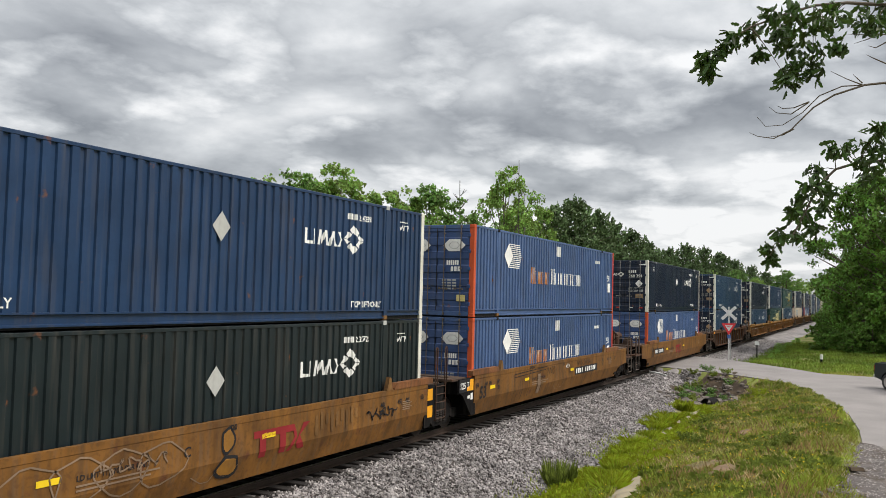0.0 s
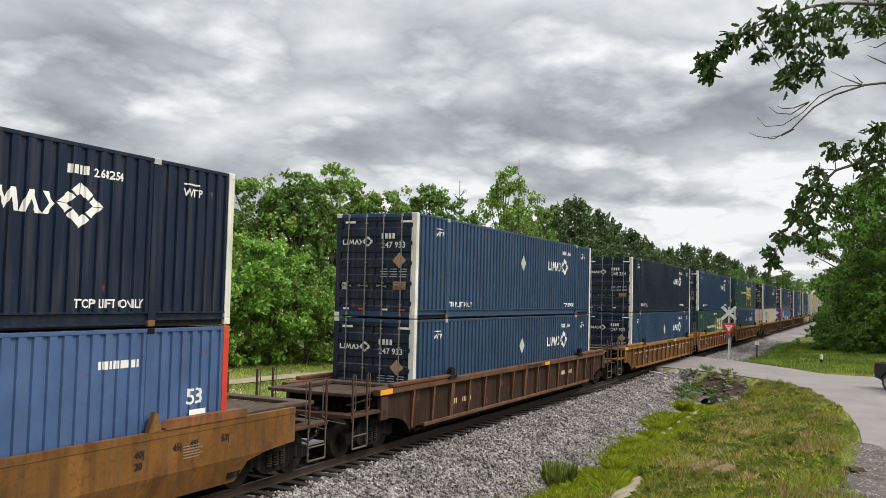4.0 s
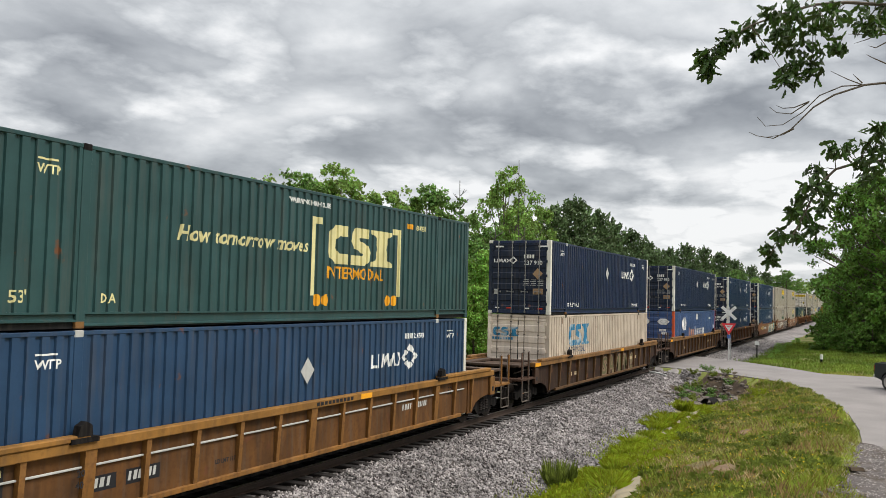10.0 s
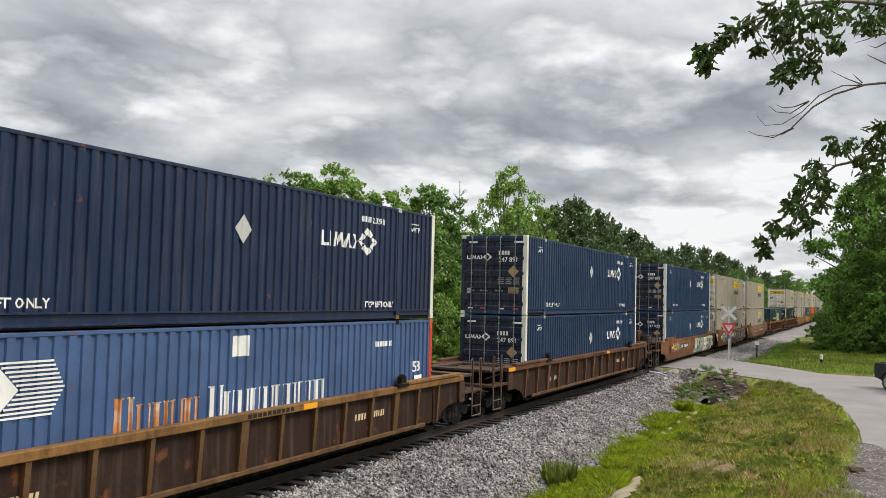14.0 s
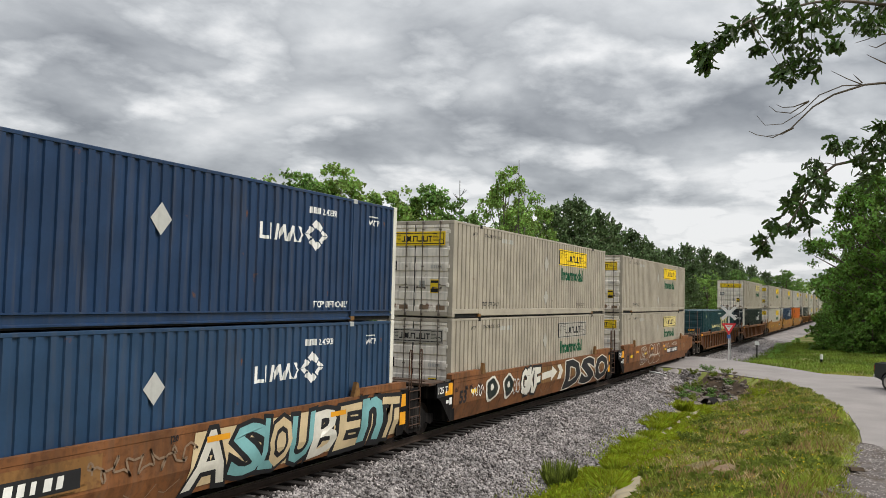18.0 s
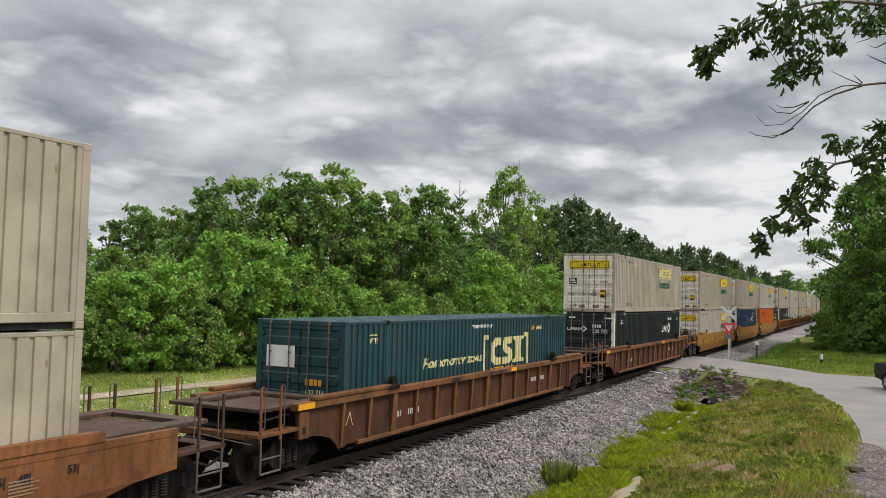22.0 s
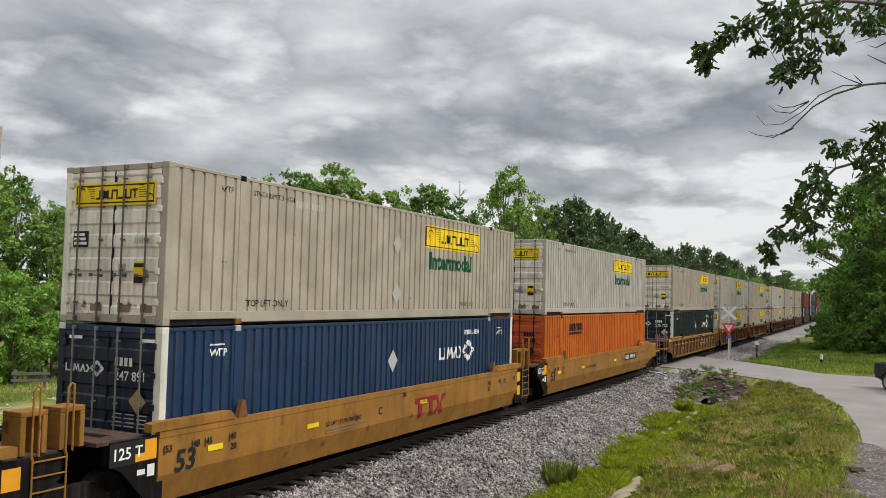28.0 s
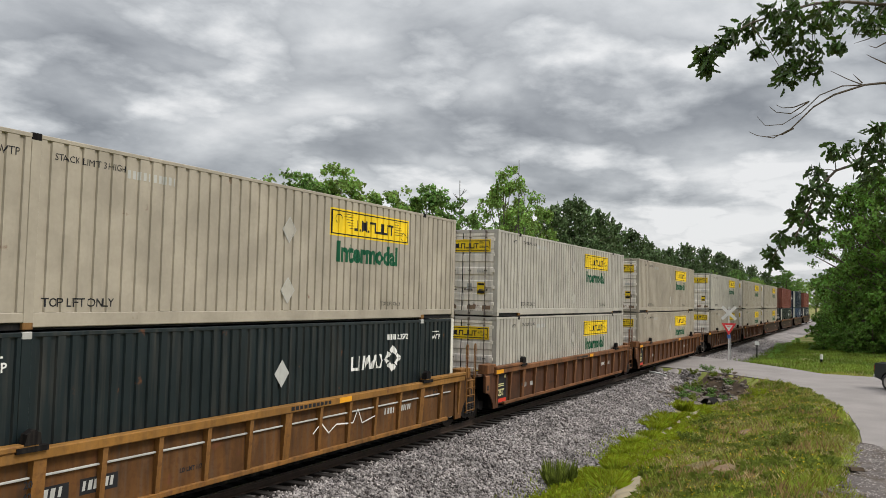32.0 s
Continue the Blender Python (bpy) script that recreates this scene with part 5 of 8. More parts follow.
def smooth_wagon(col, tail, head, label):
    """Well wagon with plain folded sides. tail/head: True for a coupler end, False for a shared bogie."""
    w = thing("well_wagon", label, "rail wagon", "wagons of the train")
    put("well_floor", cached(("wf",), lambda: box(0.2, CL - 0.2, -1.28, 1.28, 0.30, 0.36), "well_floor", M["dark"]), w)
    xa, xb = (-0.14 if not tail else -1.95), (CL + 0.10 if not head else CL + 1.95)

    def side_m():
        # cross-section (y, z), swept along x; the foot tapers up towards the ends
        sec = [(-WY + 0.10, 1.56), (-WY - 0.01, 1.56), (-WY - 0.01, 1.44), (-WY, 1.43), (-WY, 0.80), (-WY + 0.16, 0.31), (-WY + 0.19, 0.31), (-WY + 0.03, 0.80), (-WY + 0.03, 1.43), (-WY + 0.10, 1.46)]
        xs = [(xa, 0.0), (0.12, 0.0), (CL - 0.12, 0.0), (xb, 0.0)]
        if tail:
            xs[:1] = [(xa, 0.55), (-1.0, 0.48), (-0.5, 0.36), (-0.28, 0.0)]
        if head:
            xs[-1:] = [(CL + 0.28, 0.0), (CL + 0.5, 0.36), (CL + 1.0, 0.48), (xb, 0.55)]
        bm = bmesh.new()
        rows = []
        for x, cut in xs:
            zmin = 0.31 + cut
            row = []
            for y, z in sec:
                if z < zmin:
                    t = (0.80 - max(zmin, 0.31)) / (0.80 - 0.31)
                    t = max(t, 0.0)
                    y, z = (-WY if y < -WY + 0.175 else -WY + 0.03) + 0.16 * t, max(z, min(zmin, 1.2))
                row.append(bm.verts.new((x, y, z)))
            rows.append(row)
        for r0, r1 in zip(rows, rows[1:]):
            for i in range(len(sec)):
                j = (i + 1) % len(sec)
                bm.faces.new((r0[i], r1[i], r1[j], r0[j]))
        bm.faces.new(rows[0]), bm.faces.new(rows[-1][::-1])
        bmesh.ops.recalc_face_normals(bm, faces=bm.faces)
        return bm
    me = cached(("sside", tail, head), side_m, "side_sill", M[col])
    put("side_sill", me, w)
    put("side_sill", me, w, Matrix.Diagonal((1, -1, 1, 1)))
    # raised guide flanges over the ends of the well
    for a, b in ((-0.35, 1.75), (CL - 1.75, CL + 0.35)):
        def lip():
            up = a > 0
            pts = [(a, 1.56), (b, 1.56), (b, 1.70 if up else 1.60), (b - 0.12, 1.72 if not up else 1.72), (a + 0.12, 1.72), (a, 1.70 if not up else 1.60)]
            return add_prism(bmesh.new(), pts, -WY - 0.03, -WY + 0.14)
        for s in (1, -1):
            put("guide_flange", cached(("lip", a), lip, "guide_flange", M[col if col == "yellow" else "rustred"]), w, Matrix.Diagonal((1, s, 1, 1)))
    for x in (POST, CL - POST):
        put("container_guide", cached(("cg", x), lambda: add_prism(bmesh.new(), [(x - 0.14, 1.56), (x + 0.14, 1.56), (x + 0.06, 1.86), (x - 0.02, 1.90)], -WY - 0.02, -WY + 0.08), "container_guide", M["chord"]), w)
    for s, single in ((-1, tail), (1, head)):
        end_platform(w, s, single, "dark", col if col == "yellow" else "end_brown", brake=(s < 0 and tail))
    # box-shaped stops on the deck of a shared end
    if not head:
        for y in (-1.28, 0.86) if col == "yellow" else ():
            for a in (0.55, 1.22):
                put("door_stop", cached(("stop", y, a), lambda: add_box(add_box(add_box(bmesh.new(), CL + a, CL + a + 0.09, y, y + 0.42, 1.5, 2.06, 0.01), CL + a + 0.36, CL + a + 0.45, y, y + 0.42, 1.5, 2.06, 0.01), CL + a, CL + a + 0.45, y, y + 0.42, 2.06, 2.14, 0.01), "door_stop", M[col]), w)
        for z in (0.62, 1.08):
            wagon_shape(w, "amb", [rect(0, 0, 0.30, 0.32)], CL + 0.16, z, "mark_amber", -1.445, "reflector")
    # capacity board and stencils
    if not tail:
        wagon_shape(w, "cap", [rect(0, 0, 1.0, 0.38)], -1.16, 1.10, "mark_black", -1.446, "capacity_board")
        wagon_text(w, "125 T", 0.27, -1.12, 1.20, "mark_white", -1.450)
        wagon_shape(w, "capy", [rect(0, 0, 0.26, 0.34), rect(-0.2, 0, 0, 0.13)], -0.43, 1.12, "mark_amber", -1.449, "reflector")
        wagon_shape(w, "capw", [rect(0, 0, 0.16, 0.2), rect(-0.22, 0.05, -0.05, 0.14)], -0.36, 0.84, "mark_white", -1.446, "reflector")
    wagon_text(w, "53", 0.52, 0.22, 0.815, "mark_black", bold=0.012, shear=0.12)
    end_marks(w, 0.0, 1.18, col)
    wagon_shape(w, "yel1", [rect(0, 0, 0.40, 0.11)], 1.05, 1.04, "mark_yellow", name="patch")
    wagon_shape(w, "yel2", [rect(0, 0, 0.42, 0.10)], 4.1, 1.05, "mark_yellow", name="patch")
    wagon_shape(w, "yel3", [rect(0, 0, 0.42, 0.10)], 9.2, 1.05, "mark_yellow", name="patch")
    wagon_text(w, "LD LMT 117,700 PER UNIT", 0.13, 4.8, 1.02, "mark_black", bold=0.002)
    wagon_shape(w, "sp", [rect(0, i * 0.07, 1.5 + 0.2 * (i % 2), i * 0.07 + 0.03) for i in range(2)], 4.8, 0.86, "mark_brown", name="small_print")
    wagon_text(w, "|20", 0.15, 8.25, 1.34, "mark_black")
    wagon_shape(w, "slotl", stroke([(7.3, 0.62), (7.6, 0.46), (7.8, 0.46), (8.0, 0.68)], 0.018) + stroke([(8.1, 0.52), (8.25, 0.48), (8.55, 0.66)], 0.018), 0, 0, "mark_brown", name="weld_line")
    wagon_shape(w, "spb", [rect(0, i * 0.05, 0.4 + 0.1 * (i % 2), i * 0.05 + 0.025) for i in range(5)], CL - 1.3, 1.0, "mark_brown", name="small_print")
    return w


def ribbed_wagon(col, tail, head, label):
    """Well wagon with pressed ribs and a top chord."""
    w = thing("well_wagon", label, "rail wagon", "wagons of the train")
    put("well_floor", cached(("wf",), lambda: box(0.2, CL - 0.2, -1.28, 1.28, 0.30, 0.36), "well_floor", M["dark"]), w)
    Y = -1.335
    span = (-2.05 if tail else -0.45, CL + (1.75 if head else 0.45))
    ribcol = {"amber": "rib_amber", "brown": "rib_brown", "umber": "rib_umber", "rustred": "rib_red_lit"}[col]
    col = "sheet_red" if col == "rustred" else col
    chord = {"amber": "chord_amber", "brown": "chord_brown", "umber": "chord"}.get(col, "rib_red_lit")
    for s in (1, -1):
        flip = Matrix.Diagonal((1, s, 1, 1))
        # sheet colour holds dirt and the shade between ribs; rib colour holds the light
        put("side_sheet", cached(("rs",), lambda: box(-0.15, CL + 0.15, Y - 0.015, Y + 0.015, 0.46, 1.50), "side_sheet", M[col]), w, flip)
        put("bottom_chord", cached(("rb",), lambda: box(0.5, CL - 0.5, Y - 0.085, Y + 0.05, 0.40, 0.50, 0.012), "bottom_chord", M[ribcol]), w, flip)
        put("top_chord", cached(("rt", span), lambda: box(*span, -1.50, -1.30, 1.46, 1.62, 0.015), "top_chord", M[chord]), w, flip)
        if col == "amber":
            put("pipe", cached(("rp",), lambda: add_rod(bmesh.new(), (0.3, -1.385, 1.20), (CL - 0.3, -1.385, 1.20), 0.02, 6), "pipe", M["mark_grey"]), w, flip)
        for i in range(15):
            x = -0.2 + i * (CL + 0.4) / 14
            big = i in (2, 7, 12)

            def rib():
                bm = bmesh.new()
                hw = 0.11 if big else 0.05
                pts = [(-hw, Y - 0.012, 0.48), (hw, Y - 0.012, 0.48), (hw, Y - 0.075, 0.48), (-hw, Y - 0.075, 0.48), (-hw, Y - 0.012, 1.46), (hw, Y - 0.012, 1.46), (hw, -1.475, 1.46), (-hw, -1.475, 1.46)]
                v = [bm.verts.new(p) for p in pts]
                for f in ((0, 1, 2, 3), (4, 7, 6, 5), (0, 4, 5, 1), (1, 5, 6, 2), (2, 6, 7, 3), (3, 7, 4, 0)):
                    bm.faces.new([v[k] for k in f])
                bmesh.ops.recalc_face_normals(bm, faces=bm.faces)
                return bm
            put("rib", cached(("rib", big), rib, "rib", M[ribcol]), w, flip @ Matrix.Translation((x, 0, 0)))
        # raised chord ends
        for a, b in ((-1.43 if tail else -0.45, 2.1), (CL - 2.1, CL + (1.43 if head else 0.45))):
            put("guide_flange", cached(("rlip", a, b), lambda: box(a, b, -1.53, -1.34, 1.622, 1.72, 0.02), "guide_flange", M[chord]), w, flip)
    for x in (POST, CL - POST):
        put("container_guide", cached(("rcg", x), lambda: add_box(add_prism(bmesh.new(), [(x - 0.14, 1.70), (x + 0.14, 1.70), (x + 0.12, 1.86), (x + 0.02, 1.92), (x - 0.10, 1.86)], -1.54, -1.40), x - 0.26, x + 0.26, -1.545, -1.42, 1.60, 1.68), "container_guide", M["dark"]), w)
    for s, single in ((-1, tail), (1, head)):
        end_platform(w, s, single, col, "end_brown" if col in ("umber", "brown") else ribcol)
    if not tail:
        wagon_shape(w, "capr", [rect(0, 0, 0.88, 0.80)], -0.12, 0.64, "mark_black", -1.353, "capacity_board")
        wagon_text(w, "125T", 0.30, -0.06, 0.72, "mark_cream", -1.357, bold=0.008)
        wagon_shape(w, "capt", [rect(0, 0, 0.55, 0.03), rect(0.1, 0.06, 0.55, 0.09), rect(0.02, 0.26, 0.1, 0.36), rect(0.6, 0.26, 0.72, 0.36)], 0.0, 1.02, "mark_cream", -1.357, "small_print")
        wagon_shape(w, "capd", [rect(0, 0, 0.88, 0.12)], -0.12, 0.50, "mark_red", -1.353, "reflector")
    wagon_text(w, "53", 0.30, CL - 1.35, 1.12, "mark_black", -1.354)
    mark = "spray_cream" if col in ("brown", "umber") else "mark_grey"
    if col == "amber":
        wagon_shape(w, "numb", [rect(0, 0, 0.66, 0.25), rect(0.86, 0, 1.60, 0.25)], 2.12, 0.76, "mark_black", -1.352, "number_board")
    wagon_shape(w, "bar1", glyphs(4, 0.56, 0.15), 2.16, 0.82, mark, -1.355, "reporting_mark")
    wagon_shape(w, "bar2", glyphs(6, 0.64, 0.15), 3.02, 0.82, mark, -1.355, "reporting_mark")
    wagon_shape(w, "bar3", glyphs(4, 0.56, 0.15), CL - 4.0, 0.95, mark, -1.355, "reporting_mark")
    wagon_shape(w, "bar4", glyphs(6, 0.64, 0.15), CL - 3.25, 0.95, mark, -1.355, "reporting_mark")
    wagon_text(w, "20", 0.15, 1.90, 1.08, "mark_black", -1.480)
    wagon_text(w, "40", 0.15, 1.90, 0.90, "mark_black", -1.460)
    wagon_text(w, "LD LMT 117700", 0.11, 5.1, 0.74, "mark_black", -1.354)
    wagon_shape(w, "barc", bars(10, 1.5, 0.08), 8.1, 1.50, "mark_black", -1.503, "reporting_mark")
    wagon_shape(w, "yelc", [rect(0, 0, 0.5, 0.12)], 9.9, 1.48, "mark_amber", -1.503, "patch")
    wagon_shape(w, "yele", [rect(0, 0, 0.6, 0.13)], -0.42 - 1.6 * bool(tail), 1.475, "mark_amber", -1.503, "patch")
    return w


# well by well from the front of the view: place along the train, upper box, lower box, side type, paint, coupler at tail, at head
TRAIN = [
    (4.28, "U", "UG", "s", "ochre", 0, 0), (23.77, "P", "P", "s", "ochre", 0, 1),
    (47.18, "UB", "P", "s", "ochre", 1, 1), (70.72, "U2", "U2", "r", "brown", 1, 1),
    (94.29, "UB", "U2", "r", "amber", 1, 0), (113.64, "U", "CG", "r", "amber", 0, 0), (133.11, "CG", "U2", "r", "amber", 0, 1),
    (156.79, "UN", "CC", "r", "umber", 1, 1), (180.40, "UN", "P", "r", "umber", 1, 1), (203.82, "U", "U", "r", "brown", 1, 1),
    (227.36, "U", "U2", "s", "rustred", 1, 0), (246.92, "J", "JW", "s", "rustred", 0, 0), (266.25, "J", "JF", "s", "rustred", 0, 1),
    (289.81, "", "CT", "r", "rustred", 1, 1), (313.40, "JF", "UG", "r", "rustred", 1, 1),
    (336.92, "J", "JC", "s", "yellow", 1, 0), (356.27, "J", "U", "s", "yellow", 0, 0), (375.74, "JC", "O", "s", "yellow", 0, 1),
    (399.40, "J", "UG", "r", "amber", 1, 0), (418.81, "JC", "JC", "r", "rustred", 0, 0), (438.21, "J", "J", "r", "rustred", 0, 1),
    (461.75, "JC", "J", "r", "brown", 1, 0), (481.15, "J", "J", "r", "brown", 0, 0), (500.55, "J", "J", "r", "brown", 0, 1),
    (524.10, "R", "UG", "r", "brown", 1, 1), (547.65, "UB", "U", "r", "brown", 1, 1), (571.2, "R", "UB", "r", "brown", 1, 1),
]
COLOURS = {"yellow": "dusty yellow", "amber": "weathered amber", "brown": "grimy brown", "ochre": "dirty ochre", "umber": "grimy dark brown", "rustred": "rust-red"}
MOVERS = []        # (thing, place along the train, height)


def strip(ob, names):
    """Takes off parts that a box does not have, or that are never seen from near."""
    for c in list(ob.children_recursive):
        if c.name.split(".")[0] in names:
            bpy.data.objects.remove(c)


def make_train():
    wag, dressed = {}, []
    used = set()
    for u, top, low, kind, col, tail, head in TRAIN:
        key = (kind, col, tail, head)
        if key in wag:
            w = copy_thing(wag[key], Matrix.Identity(4))
        else:
            side = "plain folded sides" if kind == "s" else "ribbed sides"
            w = (smooth_wagon if kind == "s" else ribbed_wagon)(col, bool(tail), bool(head), f"{COLOURS[col]} steel well wagon with {side}, carrying boxes")
            if tail:
                make_bogie(w, -1.8)
            make_bogie(w, CL + (1.8 if head else 1.62))
            wag[key] = w
        MOVERS.append((w, u, 0.0))
        dressed.append((w, u, kind, col))
        for style, z in ((low, FLOOR), (top, FLOOR + CH + 0.024)):
            if not style:
                continue
            c = copy_thing(MASTER[style], Matrix.Identity(4)) if style in used else MASTER[style]
            used.add(style)
            if u > 455:
                strip(c, ("corner_casting", "lifting_casting", "door_handle", "hinge", "door_gasket", "reflector", "small_print", "data_plate"))
            elif (round(u), z > 1) in ((94, True), (114, True), (313, False)):
                strip(c, ("placard",))
            MOVERS.append((c, u, z))
        if u > 455:
            strip(w, ("ladder", "grab_iron", "stirrup_step", "handrail_post", "spring", "side_step", "bracket_slot", "end_bracket", "uncoupling_lever", "air_hose", "brake_line", "deck_block") + (("rib",) if u > 490 else ()))
    for row in dressed:
        dress_wagon(*row)


def plate(w, x, z, n=11, wd=2.6, h=0.30):
    wagon_shape(w, ("plate", wd, h), [rect(0, 0, wd, h)], x, z, "mark_black", -1.486, "number_board")
    p = (wd - 0.3) / 11
    wagon_shape(w, ("plb", wd), glyphs(4, p * 4, h * 0.62, 0.34), x + 0.12, z + h * 0.19, "mark_white", -1.490, "number_bars")
    wagon_shape(w, ("plc", wd), glyphs(6, p * 6, h * 0.62, 0.34), x + 0.12 + p * 4.8, z + h * 0.19, "mark_white", -1.490, "number_bars")


def bubble(cx, cz, rx, rz, seed, n=16):
    """A rounded sprayed outline with a lobed rim."""
    r = random.Random(seed)
    ph = r.uniform(0, 6.28)
    return [(cx + rx * math.cos(a) * (1 + 0.14 * math.sin(3 * a + ph)), cz + rz * math.sin(a) * (1 + 0.10 * math.cos(4 * a + ph))) for a in [i * 2 * math.pi / n for i in range(n)]]


def scrawl(w, x0, x1, z0, z1, n, t, material, seed):
    r = random.Random(seed)
    a, b, p = r.uniform(0, 6), r.uniform(0, 6), (x1 - x0) / n
    pts = []
    for i in range(n * 5 + 1):
        q = i / 5
        th = q * 2.9
        pts.append((x0 + p * q + 0.55 * p * math.sin(1.7 * th + a), (z0 + z1) / 2 + (z1 - z0) * (0.34 * math.sin(th) + 0.18 * math.sin(2.6 * th + b))))
    wagon_shape(w, ("scr", seed, x0), stroke(pts, t), 0, 0, material, -1.4865, "sprayed_scrawl")


def throw_up(w, x0, x1, z0, z1, n, fill, edge, seed):
    """Fat sprayed letters, drawn as plain rounded shapes with an outline."""
    p = (x1 - x0) / n
    for i in range(n):
        cx, cz = x0 + (i + 0.5) * p, (z0 + z1) / 2
        wagon_shape(w, ("tu", seed, i), [bubble(0, 0, p * 0.56, (z1 - z0) * 0.52, seed + i)], cx, cz, edge, -1.4865 - 0.0008 * i, "sprayed_outline")
        wagon_shape(w, ("tf", seed, i), [bubble(0, 0, p * 0.44, (z1 - z0) * 0.42, seed + i)], cx, cz, fill, -1.4870 - 0.0008 * i, "sprayed_fill")
        wagon_shape(w, ("tc", seed, i), [bubble(0, 0, p * 0.13, (z1 - z0) * 0.14, seed + i + 9)], cx, cz + 0.05, edge, -1.4875 - 0.0008 * i, "sprayed_eye")


def dress_wagon(w, u, kind, col):
    k = round(u)
    if kind == "s":
        if k in (4, 47, 356):            # wagon owner's mark: three red shapes
            wagon_shape(w, "ttx", [rect(0, 0.40, 1.28, 0.54), rect(0.18, 0, 0.38, 0.40), rect(0.82, 0, 1.02, 0.40), [(1.06, 0), (1.2, 0), (1.42, 0.27), (1.3, 0.54), (1.22, 0.54), (1.32, 0.27)], [(1.36, 0.12), (1.46, 0), (1.68, 0), (1.50, 0.29), (1.86, 0.54), (1.62, 0.54)]], 6.85 if k == 47 else 8.95, 0.68, "owner_red", name="owner_mark")
            wagon_text(w, "C", 0.26, 7.05, 1.02, "mark_black")
        if k == 47:
            plate(w, 1.0, 0.93, wd=2.45)
        if k == 24:
            plate(w, 9.8, 0.85, wd=3.2)
            wagon_text(w, "A", 0.24, 9.1, 0.98, "mark_black")
            box_lines = [[(3.1, 0.45), (3.1, 1.34), (6.4, 1.42), (6.4, 0.42)], [(3.1, 1.24), (6.3, 1.32)], [(3.9, 0.45), (3.9, 1.22)], [(4.5, 0.5), (4.55, 1.25)], [(5.4, 0.45), (5.4, 1.28)], [(5.75, 0.5), (5.7, 1.28)]]
            for i, pts in enumerate(box_lines):
                wagon_shape(w, ("bxl", i), stroke(pts, 0.022), 0, 0, "mark_black", -1.4865, "sprayed_outline")
            wagon_shape(w, "bxf", [rect(5.42, 0.5, 5.70, 1.2)], 0, 0, "mark_brown", name="sprayed_fill")
            scrawl(w, 6.5, 7.3, 1.1, 1.38, 8, 0.018, "mark_black", 71)
            scrawl(w, 8.6, 9.1, 1.2, 1.36, 8, 0.02, "mark_white", 72)
            scrawl(w, 10.0, 12.0, 1.2, 1.42, 13, 0.02, "mark_black", 73)
            wagon_text(w, "GWG33A", 0.12, 4.55, 1.44, "mark_black", -1.487)
        if k in (337, 376):
            plate(w, 11.2, 0.98, wd=2.3)
            wagon_text(w, "A", 0.24, 10.7, 1.0, "mark_black")
        if k == 4:
            scrawl(w, 13.1, 14.5, 0.90, 1.20, 9, 0.035, "mark_black", 4)
            wagon_shape(w, "blob", [bubble(0, 0, 0.20, 0.26, 3), bubble(0.05, -0.5, 0.33, 0.24, 5)], 8.2, 1.16, "mark_black", name="sprayed_figure")
            wagon_shape(w, "blob2", [bubble(0, 0, 0.15, 0.20, 3), bubble(0.05, -0.5, 0.26, 0.17, 5)], 8.2, 1.16, "yellow", -1.4875, "sprayed_figure")
            for i in range(4):
                ring = bubble(0, 0, 0.55, 0.35, i)
                wagon_shape(w, ("rg", i), stroke(ring + ring[:1], 0.03), 4.0 + i * 0.85, 1.0, "mark_brown", name="sprayed_outline")
            scrawl(w, 5.2, 6.7, 0.98, 1.25, 10, 0.03, "mark_brown", 14)
            wagon_shape(w, "smear", [rect(0.2 * i, 0.1 * (i % 3), 0.2 * i + 0.1, 0.42 + 0.06 * (i % 2)) for i in range(9)], 11.0, 0.88, "chord", name="worn_patch")
        if k == 227:
            wagon_shape(w, "tan", [[(0, 0), (4.2, 0), (4.2, 0.52), (0, 0.5)]], 2.6, 0.86, "chord", name="worn_patch")
            plate(w, 3.7, 0.92, wd=2.7)
            wagon_shape(w, "tw", [[(8.7, 0.42), (16.2, 0.42), (16.2, 1.42), (8.85, 1.42)]], 0, 0, "spray_cream", -1.4855, "sprayed_band")
            fat_letters(w, [("A", 8.7, 9.75, "spray_white"), ("S", 9.85, 10.75, "spray_teal"), ("L", 10.75, 11.2, "spray_teal"), ("O", 10.95, 11.65, "spray_cream"), ("U", 11.65, 12.4, "spray_teal"), ("B", 12.45, 13.35, "spray_white"), ("E", 13.45, 14.3, "spray_cream"), ("n", 14.4, 15.3, "spray_teal"), ("T", 15.3, 16.1, "spray_cream")], 0.44, 1.40, "mark_black", seed=31)
            for x in (9.15, 13.1):
                wagon_shape(w, ("amp", x), [rect(0, 0, 0.62, 0.11)], x, 1.20, "mark_amber", -1.490, "reflector")
            scrawl(w, 6.5, 8.9, 0.9, 1.3, 12, 0.04, "mark_brown", 8)
            scrawl(w, 1.4, 3.3, 0.86, 1.35, 10, 0.05, "mark_cream", 18)
        if k == 247:
            throw_up(w, 2.15, 3.15, 0.66, 1.42, 1, "charcoal", "spray_white", 51)
            throw_up(w, 3.6, 4.5, 0.62, 1.40, 1, "charcoal", "spray_white", 55)
            throw_up(w, 4.45, 5.05, 0.7, 1.2, 2, "rustred", "spray_grey", 57)
            fat_letters(w, [("G", 5.2, 5.7, "spray_white"), ("i", 5.75, 5.95, "spray_white"), ("K", 6.0, 6.5, "spray_white"), ("F", 6.5, 7.0, "spray_white")], 0.62, 1.40, "mark_black", rim=0.10, seed=61)
            wagon_shape(w, "tanp", [[(0, 0), (9.2, 0), (9.2, 0.58), (0, 0.58)]], 7.2, 0.83, "chord", name="sprayed_band")
            fat_letters(w, [("D", 10.1, 11.8, "mark_black"), ("S", 12.2, 13.8, "mark_black"), ("O", 14.2, 16.0, "mark_black")], 0.42, 1.40, "spray_white", rim=0.06, seed=81, gap=0.01)
